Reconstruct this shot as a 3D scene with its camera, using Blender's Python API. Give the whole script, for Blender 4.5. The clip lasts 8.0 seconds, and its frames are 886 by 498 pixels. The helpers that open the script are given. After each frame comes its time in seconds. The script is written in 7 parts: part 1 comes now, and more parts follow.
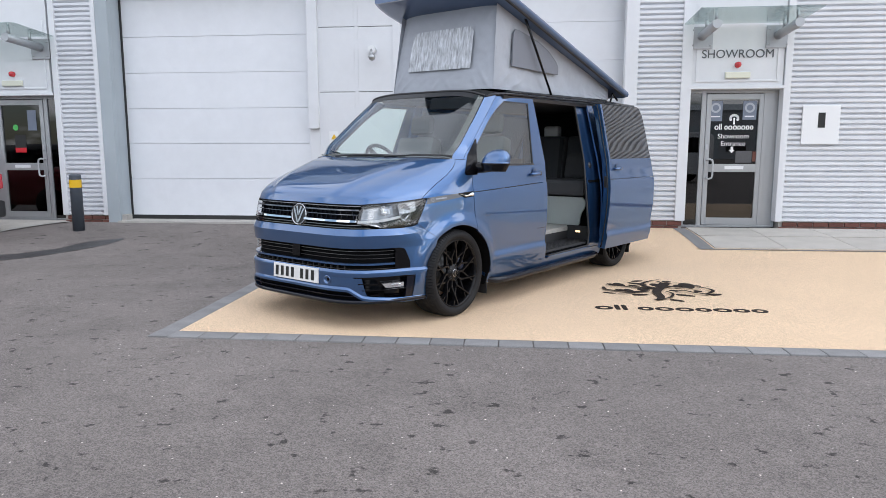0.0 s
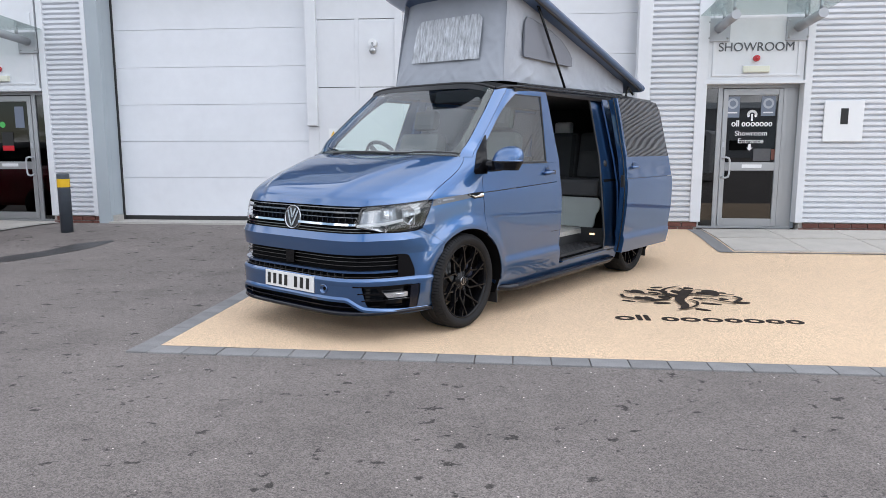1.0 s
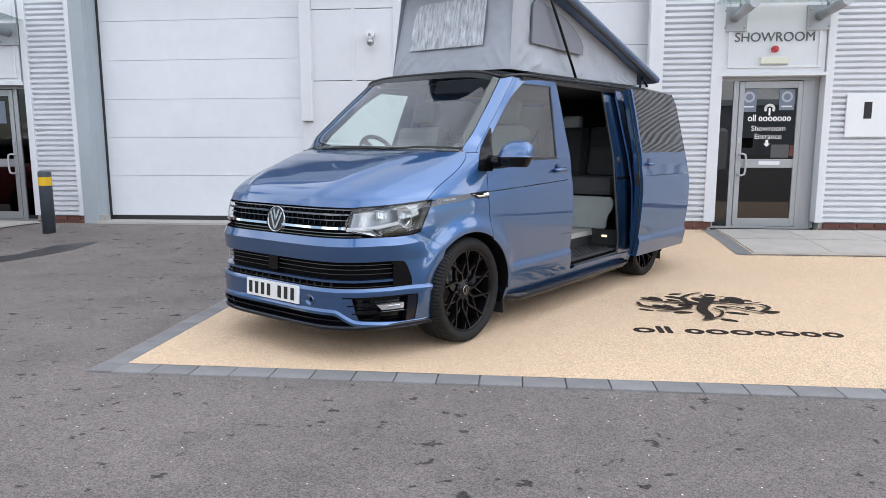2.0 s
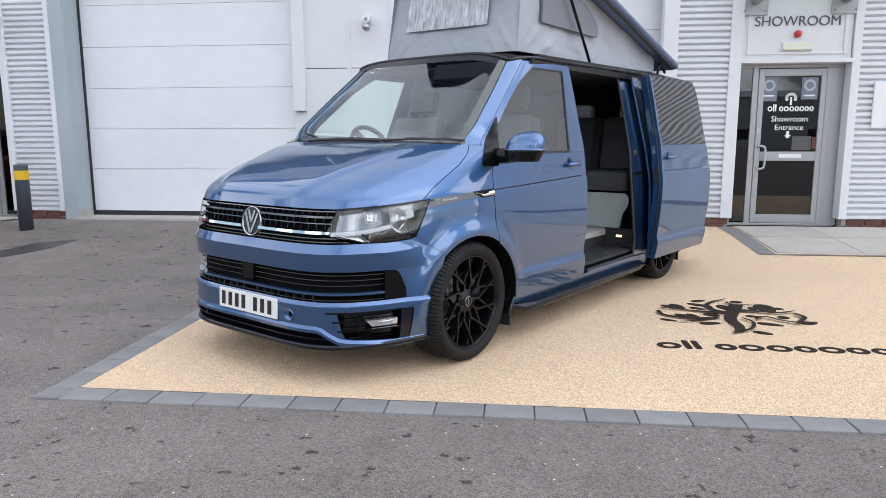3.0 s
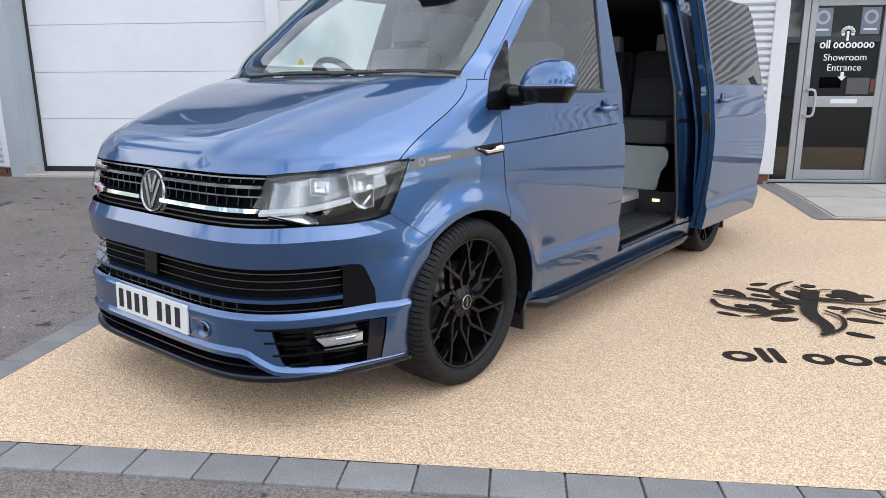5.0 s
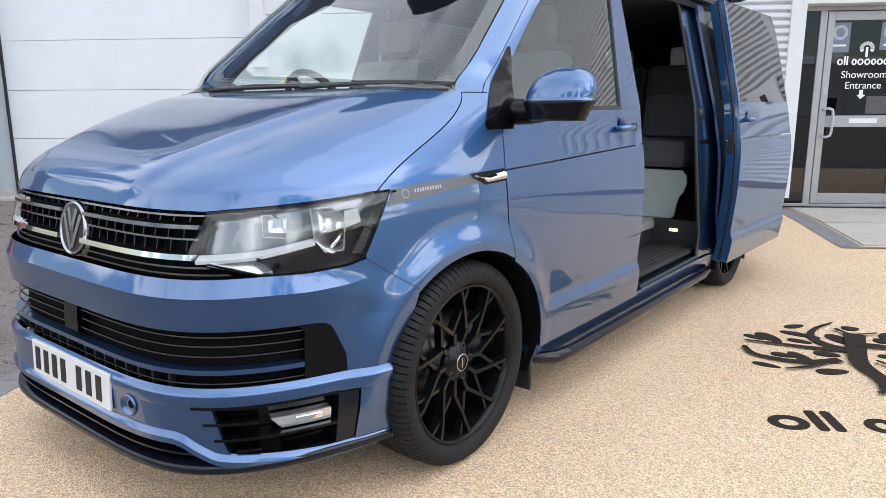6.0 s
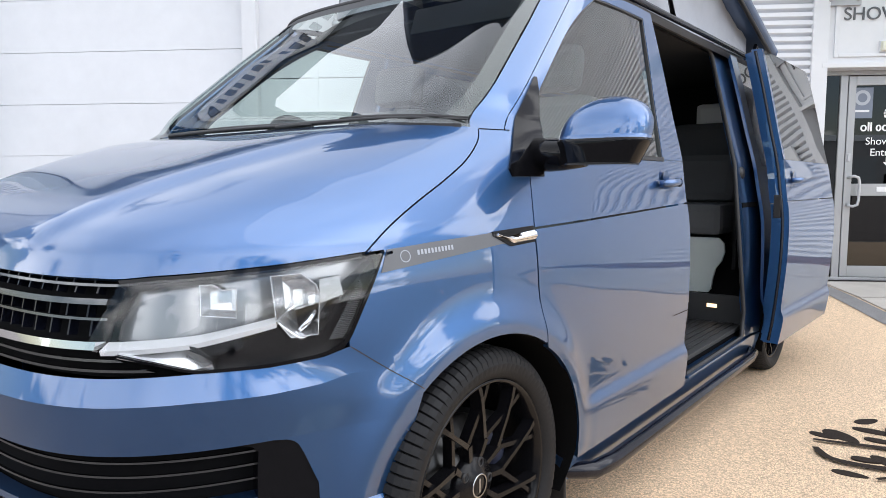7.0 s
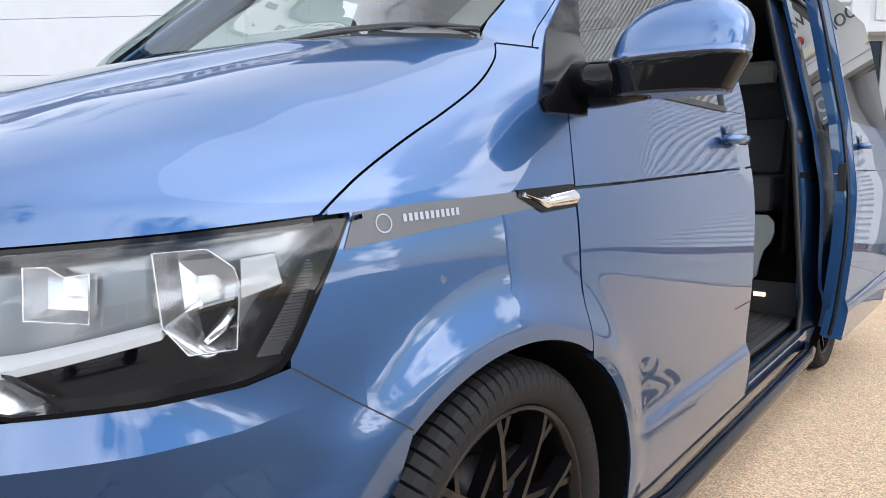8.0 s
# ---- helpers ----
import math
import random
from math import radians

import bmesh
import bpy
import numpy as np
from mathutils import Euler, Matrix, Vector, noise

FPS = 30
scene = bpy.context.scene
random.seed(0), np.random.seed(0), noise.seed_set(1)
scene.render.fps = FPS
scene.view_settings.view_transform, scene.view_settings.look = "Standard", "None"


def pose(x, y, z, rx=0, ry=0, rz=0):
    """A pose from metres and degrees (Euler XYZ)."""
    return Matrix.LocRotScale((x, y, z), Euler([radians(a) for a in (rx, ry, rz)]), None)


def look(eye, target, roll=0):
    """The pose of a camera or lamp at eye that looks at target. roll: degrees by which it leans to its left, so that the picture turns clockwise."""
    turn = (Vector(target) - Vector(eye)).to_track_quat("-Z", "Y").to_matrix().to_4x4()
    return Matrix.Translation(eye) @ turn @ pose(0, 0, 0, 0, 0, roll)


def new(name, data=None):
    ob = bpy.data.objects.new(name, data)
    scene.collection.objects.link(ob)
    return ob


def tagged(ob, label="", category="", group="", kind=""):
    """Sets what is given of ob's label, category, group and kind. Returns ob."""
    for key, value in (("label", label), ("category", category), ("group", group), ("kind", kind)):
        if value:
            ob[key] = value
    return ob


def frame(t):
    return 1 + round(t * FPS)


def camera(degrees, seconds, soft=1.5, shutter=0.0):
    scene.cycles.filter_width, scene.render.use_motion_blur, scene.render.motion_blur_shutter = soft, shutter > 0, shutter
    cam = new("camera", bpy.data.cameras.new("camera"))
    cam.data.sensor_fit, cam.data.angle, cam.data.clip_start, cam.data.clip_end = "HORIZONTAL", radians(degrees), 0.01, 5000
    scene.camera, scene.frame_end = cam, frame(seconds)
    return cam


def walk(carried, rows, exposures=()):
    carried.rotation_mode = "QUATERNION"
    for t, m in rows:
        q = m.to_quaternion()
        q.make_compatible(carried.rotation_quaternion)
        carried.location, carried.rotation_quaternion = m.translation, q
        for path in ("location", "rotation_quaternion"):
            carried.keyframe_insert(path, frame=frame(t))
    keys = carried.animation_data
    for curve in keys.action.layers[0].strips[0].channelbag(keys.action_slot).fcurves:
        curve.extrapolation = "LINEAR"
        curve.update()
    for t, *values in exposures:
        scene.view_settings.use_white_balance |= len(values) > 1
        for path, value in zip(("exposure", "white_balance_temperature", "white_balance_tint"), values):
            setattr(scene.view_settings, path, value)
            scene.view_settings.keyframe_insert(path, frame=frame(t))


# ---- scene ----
# camera and walk
cam = camera(65.7, 8.0, soft=0.85)
METRES, EYE, TILT, LEAN, TURN = 4.31, 1.326, -0.7, 0.0, 6.0
ROWS = [
    (0.0, 0.0, 0.0, 0.0, -0.01, -7.56, 0.04),
    (0.5, -0.0004, 0.0477, -0.0025, 0.03, -7.6, 0.04),
    (1.0, -0.0099, 0.1066, -0.0025, 0.1, -7.65, 0.06),
    (1.5, -0.0102, 0.1628, -0.0069, 0.16, -7.69, 0.1),
    (3.0, -0.0071, 0.3502, -0.0047, 0.3, -8.51, 0.09),
    (3.5, -0.0032, 0.4143, -0.0098, 0.36, -9.08, 0.14),
    (4.0, 0.0033, 0.4836, -0.0111, 0.38, -9.99, 0.14),
    (5.5, 0.0059, 0.6857, -0.0215, 0.38, -13.09, 0.23),
    (6.0, 0.0096, 0.7424, -0.0218, 0.18, -10.9, 0.21),
    (6.5, 0.005, 0.8057, -0.0319, 0.05, -5.01, 0.05),
    (7.0, 0.0015, 0.8686, -0.0413, 0.06, -4.74, 0.02),
    (7.5, 0.0037, 0.9385, -0.0529, 0.15, -5.33, -0.11),
    (8.0, 0.0022, 0.9943, -0.0589, 0.29, -5.97, -0.01),
]
walk(cam, [(t, pose(0, 0, EYE, TILT, LEAN, TURN) @ pose(METRES * x, METRES * y, METRES * z, 90 + pitch, roll, yaw)) for t, x, y, z, yaw, pitch, roll in ROWS],
     [(0.0, -0.31, 6300, 11), (4.0, -0.27, 6300, 11), (5.5, -0.22, 6320, 11), (6.5, -0.03, 6480, 11), (8.0, 0.0, 6500, 11)])

# world: bright broken cloud over a pale sky, one soft sun
world = bpy.data.worlds.new("sky")
scene.world = world
world.use_nodes = True
wn, wl = world.node_tree.nodes, world.node_tree.links
SUN_EL, SUN_AZ = 52.0, 92.0      # degrees; azimuth clockwise from +y
sky = wn.new("ShaderNodeTexSky")
sky.sky_type, sky.sun_disc = "NISHITA", False
sky.sun_elevation, sky.sun_rotation = radians(SUN_EL), radians(SUN_AZ)
tc = wn.new("ShaderNodeTexCoord")
sx = wn.new("ShaderNodeSeparateXYZ")
wl.new(tc.outputs["Generated"], sx.inputs["Vector"])


def sky_math(op, a, b, c=None):
    k = wn.new("ShaderNodeMath")
    k.operation = op
    for i, v in enumerate((a, b, c)):
        if v is None:
            continue
        if isinstance(v, (int, float)):
            k.inputs[i].default_value = v
        else:
            wl.new(v, k.inputs[i])
    return k.outputs[0]


# a flat cloud layer seen in perspective: broken and bright low down, closed and grey overhead
height = sky_math("MAXIMUM", sx.outputs["Z"], 0.0)
reach = sky_math("ADD", height, 0.42)
layer = wn.new("ShaderNodeCombineXYZ")
wl.new(sky_math("DIVIDE", sx.outputs["X"], reach), layer.inputs["X"])
wl.new(sky_math("DIVIDE", sx.outputs["Y"], reach), layer.inputs["Y"])
cn = wn.new("ShaderNodeTexNoise")
cn.inputs["Scale"].default_value, cn.inputs["Detail"].default_value, cn.inputs["Roughness"].default_value = 2.1, 8.0, 0.52
drift = wn.new("ShaderNodeVectorMath")
drift.inputs[1].default_value = (3.7, 1.2, 0.0)
wl.new(layer.outputs["Vector"], drift.inputs[0])
wl.new(drift.outputs["Vector"], cn.inputs["Vector"])
cover = sky_math("MULTIPLY_ADD", height, 0.36, cn.outputs["Fac"])
cr = wn.new("ShaderNodeValToRGB")
cr.color_ramp.elements[0].position, cr.color_ramp.elements[1].position = 0.55, 0.63
wl.new(cover, cr.inputs["Fac"])
cn2 = wn.new("ShaderNodeTexNoise")
cn2.inputs["Scale"].default_value, cn2.inputs["Detail"].default_value = 1.6, 6.0
wl.new(layer.outputs["Vector"], cn2.inputs["Vector"])
low = wn.new("ShaderNodeValToRGB")
low.color_ramp.elements[0].position, low.color_ramp.elements[1].position = 0.22, 0.70
low.color_ramp.elements[0].color, low.color_ramp.elements[1].color = (25.0, 25.4, 26.2, 1), (11.0, 11.7, 13.0, 1)
wl.new(height, low.inputs["Fac"])
shade = wn.new("ShaderNodeMapRange")
for key, v in (("From Min", 0.3), ("From Max", 0.7), ("To Min", 0.72), ("To Max", 1.22)):
    shade.inputs[key].default_value = v
wl.new(cn2.outputs["Fac"], shade.inputs["Value"])
cc = wn.new("ShaderNodeVectorMath")
cc.operation = "SCALE"
# clouds glow towards the hidden sun
toward = wn.new("ShaderNodeVectorMath")
toward.operation = "DOT_PRODUCT"
toward.inputs[1].default_value = [math.sin(radians(SUN_AZ)) * math.cos(radians(SUN_EL)), math.cos(radians(SUN_AZ)) * math.cos(radians(SUN_EL)), math.sin(radians(SUN_EL))]
wl.new(tc.outputs["Generated"], toward.inputs[0])
glow = wn.new("ShaderNodeMapRange")
for key, v in (("From Min", -0.4), ("From Max", 1.0), ("To Min", 0.72), ("To Max", 1.24)):
    glow.inputs[key].default_value = v
wl.new(toward.outputs["Value"], glow.inputs["Value"])
wl.new(low.outputs["Color"], cc.inputs[0])
wl.new(sky_math("MULTIPLY", shade.outputs["Result"], glow.outputs["Result"]), cc.inputs["Scale"])
mx = wn.new("ShaderNodeMixRGB")
wl.new(cr.outputs["Color"], mx.inputs["Fac"])
wl.new(sky.outputs["Color"], mx.inputs["Color1"])
wl.new(cc.outputs["Vector"], mx.inputs["Color2"])
wl.new(mx.outputs["Color"], wn["Background"].inputs["Color"])
wn["Background"].inputs["Strength"].default_value = 0.15
sun = new("sun", bpy.data.lights.new("sun", "SUN"))
sun.data.energy, sun.data.angle, sun.data.color = 0.6, radians(60), (1.0, 0.96, 0.9)
az, el = radians(SUN_AZ), radians(SUN_EL)
sun.matrix_world = look((0, 0, 20), (-20 * math.sin(az) * math.cos(el), -20 * math.cos(az) * math.cos(el), 20 - 20 * math.sin(el)))


# materials
def mat(name, color, rough=0.5, metal=0.0, coat=0.0, grain=None, bump=0.0, spots=None, spec=0.5, coat_rough=0.03, rand=0.0, coat_ior=1.5, stretch=None):
    """A principled material. grain: (scale, amount) of fine tone change; spots: (scale, amount) of broad stains; bump: relief in metres at the grain's scale."""
    m = bpy.data.materials.new(name)
    m.use_nodes = True
    n, l = m.node_tree.nodes, m.node_tree.links
    p = n["Principled BSDF"]
    p.inputs["Base Color"].default_value = (*color, 1)
    p.inputs["Roughness"].default_value, p.inputs["Metallic"].default_value = rough, metal
    p.inputs["Coat Weight"].default_value, p.inputs["Coat Roughness"].default_value = coat, coat_rough
    p.inputs["Specular IOR Level"].default_value, p.inputs["Coat IOR"].default_value = spec, coat_ior
    co = n.new("ShaderNodeTexCoord")
    value = None
    for kind, dial in (("grain", grain), ("spots", spots)):
        if not dial:
            continue
        t = n.new("ShaderNodeTexNoise")
        t.inputs["Scale"].default_value = dial[0]
        t.inputs["Detail"].default_value = 4.0 if kind == "grain" else 6.0
        t.inputs["Roughness"].default_value = 0.6
        if stretch:
            sm = n.new("ShaderNodeMapping")
            sm.inputs["Scale"].default_value = stretch
            l.new(co.outputs["Object"], sm.inputs["Vector"]), l.new(sm.outputs["Vector"], t.inputs["Vector"])
        else:
            l.new(co.outputs["Object"], t.inputs["Vector"])
        r = n.new("ShaderNodeMapRange")
        r.inputs["From Min"].default_value, r.inputs["From Max"].default_value = 0.3, 0.7
        r.inputs["To Min"].default_value, r.inputs["To Max"].default_value = 1 - dial[1], 1 + dial[1]
        l.new(t.outputs["Fac"], r.inputs["Value"])
        if kind == "grain" and bump:
            b = n.new("ShaderNodeBump")
            b.inputs["Distance"].default_value, b.inputs["Strength"].default_value = bump, 1.0
            l.new(t.outputs["Fac"], b.inputs["Height"])
            l.new(b.outputs["Normal"], p.inputs["Normal"])
        if value is None:
            value = r.outputs["Result"]
        else:
            k = n.new("ShaderNodeMath")
            k.operation = "MULTIPLY"
            l.new(value, k.inputs[0]), l.new(r.outputs["Result"], k.inputs[1])
            value = k.outputs[0]
    if rand:
        oi = n.new("ShaderNodeObjectInfo")
        r = n.new("ShaderNodeMapRange")
        r.inputs["To Min"].default_value, r.inputs["To Max"].default_value = 1 - rand, 1 + rand
        l.new(oi.outputs["Random"], r.inputs["Value"])
        if value is None:
            value = r.outputs["Result"]
        else:
            k = n.new("ShaderNodeMath")
            k.operation = "MULTIPLY"
            l.new(value, k.inputs[0]), l.new(r.outputs["Result"], k.inputs[1])
            value = k.outputs[0]
    if value is not None:
        v = n.new("ShaderNodeVectorMath")
        v.operation = "SCALE"
        v.inputs[0].default_value = color
        l.new(value, v.inputs["Scale"])
        l.new(v.outputs["Vector"], p.inputs["Base Color"])
    return m


def glass(name, tint, f0=0.08):
    """A thin pane: it lets light straight through, tinted, and mirrors more at a slant."""
    m = bpy.data.materials.new(name)
    m.use_nodes = True
    n, l = m.node_tree.nodes, m.node_tree.links
    n.remove(n["Principled BSDF"])
    t, g = n.new("ShaderNodeBsdfTransparent"), n.new("ShaderNodeBsdfGlossy")
    x, w, p, k = n.new("ShaderNodeMixShader"), n.new("ShaderNodeLayerWeight"), n.new("ShaderNodeMath"), n.new("ShaderNodeMath")
    t.inputs["Color"].default_value = (*tint, 1)
    g.inputs["Roughness"].default_value = 0.0
    w.inputs["Blend"].default_value = 0.5
    p.operation, k.operation = "POWER", "MULTIPLY_ADD"
    p.inputs[1].default_value, k.inputs[1].default_value, k.inputs[2].default_value = 4.0, 1 - f0, f0
    l.new(w.outputs["Facing"], p.inputs[0]), l.new(p.outputs[0], k.inputs[0]), l.new(k.outputs[0], x.inputs["Fac"])
    l.new(t.outputs[0], x.inputs[1]), l.new(g.outputs[0], x.inputs[2])
    l.new(x.outputs[0], n["Material Output"].inputs["Surface"])
    return m


def lamp_mat(name, color, strength):
    m = mat(name, color, 0.4)
    p = m.node_tree.nodes["Principled BSDF"]
    p.inputs["Emission Color"].default_value, p.inputs["Emission Strength"].default_value = (*color, 1), strength
    return m


def speckled(name, color, cell, spread, bump, blotch=None, specks=0.0, stain=0.1, rough=0.9, gaps=0.0):
    """Stony ground: random-toned grains, fine relief, dark blotches and pale specks, broad stains."""
    m = bpy.data.materials.new(name)
    m.use_nodes = True
    n, l = m.node_tree.nodes, m.node_tree.links
    p = n["Principled BSDF"]
    p.inputs["Roughness"].default_value = rough
    p.inputs["Specular IOR Level"].default_value = 0.3
    co = n.new("ShaderNodeTexCoord")

    def noise_range(scale, lo, hi, a, b, stretch=None, detail=5.0):
        t = n.new("ShaderNodeTexNoise")
        t.inputs["Scale"].default_value, t.inputs["Detail"].default_value, t.inputs["Roughness"].default_value = scale, detail, 0.62
        src = co.outputs["Object"]
        if stretch:
            k = n.new("ShaderNodeMapping")
            k.inputs["Scale"].default_value = stretch
            l.new(src, k.inputs["Vector"])
            src = k.outputs["Vector"]
        l.new(src, t.inputs["Vector"])
        r = n.new("ShaderNodeMapRange")
        for key, v in (("From Min", lo), ("From Max", hi), ("To Min", a), ("To Max", b)):
            r.inputs[key].default_value = v
        l.new(t.outputs["Fac"], r.inputs["Value"])
        return r.outputs["Result"]

    def times(a, b):
        k = n.new("ShaderNodeMath")
        k.operation = "MULTIPLY"
        l.new(a, k.inputs[0]), l.new(b, k.inputs[1])
        return k.outputs[0]
    v = n.new("ShaderNodeTexVoronoi")
    v.inputs["Scale"].default_value = cell
    l.new(co.outputs["Object"], v.inputs["Vector"])
    sep = n.new("ShaderNodeSeparateColor")
    l.new(v.outputs["Color"], sep.inputs["Color"])
    r = n.new("ShaderNodeMapRange")
    r.inputs["To Min"].default_value, r.inputs["To Max"].default_value = 1 - spread, 1 + spread
    l.new(sep.outputs["Red"], r.inputs["Value"])
    tone = times(r.outputs["Result"], noise_range(0.6, 0.3, 0.7, 1 - stain, 1 + stain))
    tone = times(tone, noise_range(cell * 0.2, 0.35, 0.65, 1 - spread * 0.18, 1 + spread * 0.18))
    if gaps:
        q = n.new("ShaderNodeMapRange")
        for key, val in (("From Min", 0.42), ("From Max", 0.80), ("To Min", 1.0), ("To Max", 1 - gaps)):
            q.inputs[key].default_value = val
        l.new(v.outputs["Distance"], q.inputs["Value"])
        tone = times(tone, q.outputs["Result"])
    if blotch:
        tone = times(tone, noise_range(blotch[0], blotch[1], blotch[1] + 0.03, 1.0, blotch[2], (1.0, 1.3, 1.0), 8.0))
        tone = times(tone, noise_range(blotch[0] * 0.28, 0.52, 0.66, 1.0, 0.86))
    if specks:
        g = n.new("ShaderNodeTexVoronoi")
        g.inputs["Scale"].default_value = 13.0
        l.new(co.outputs["Object"], g.inputs["Vector"])
        q = n.new("ShaderNodeMapRange")
        for key, val in (("From Min", 0.045), ("From Max", 0.07), ("To Min", 1 + specks), ("To Max", 1.0)):
            q.inputs[key].default_value = val
        l.new(g.outputs["Distance"], q.inputs["Value"])
        tone = times(tone, q.outputs["Result"])
    s = n.new("ShaderNodeVectorMath")
    s.operation = "SCALE"
    s.inputs[0].default_value = color
    l.new(tone, s.inputs["Scale"])
    l.new(s.outputs["Vector"], p.inputs["Base Color"])
    b = n.new("ShaderNodeBump")
    b.inputs["Distance"].default_value = bump
    l.new(v.outputs["Distance"], b.inputs["Height"])
    b.invert = True
    l.new(b.outputs["Normal"], p.inputs["Normal"])
    return m


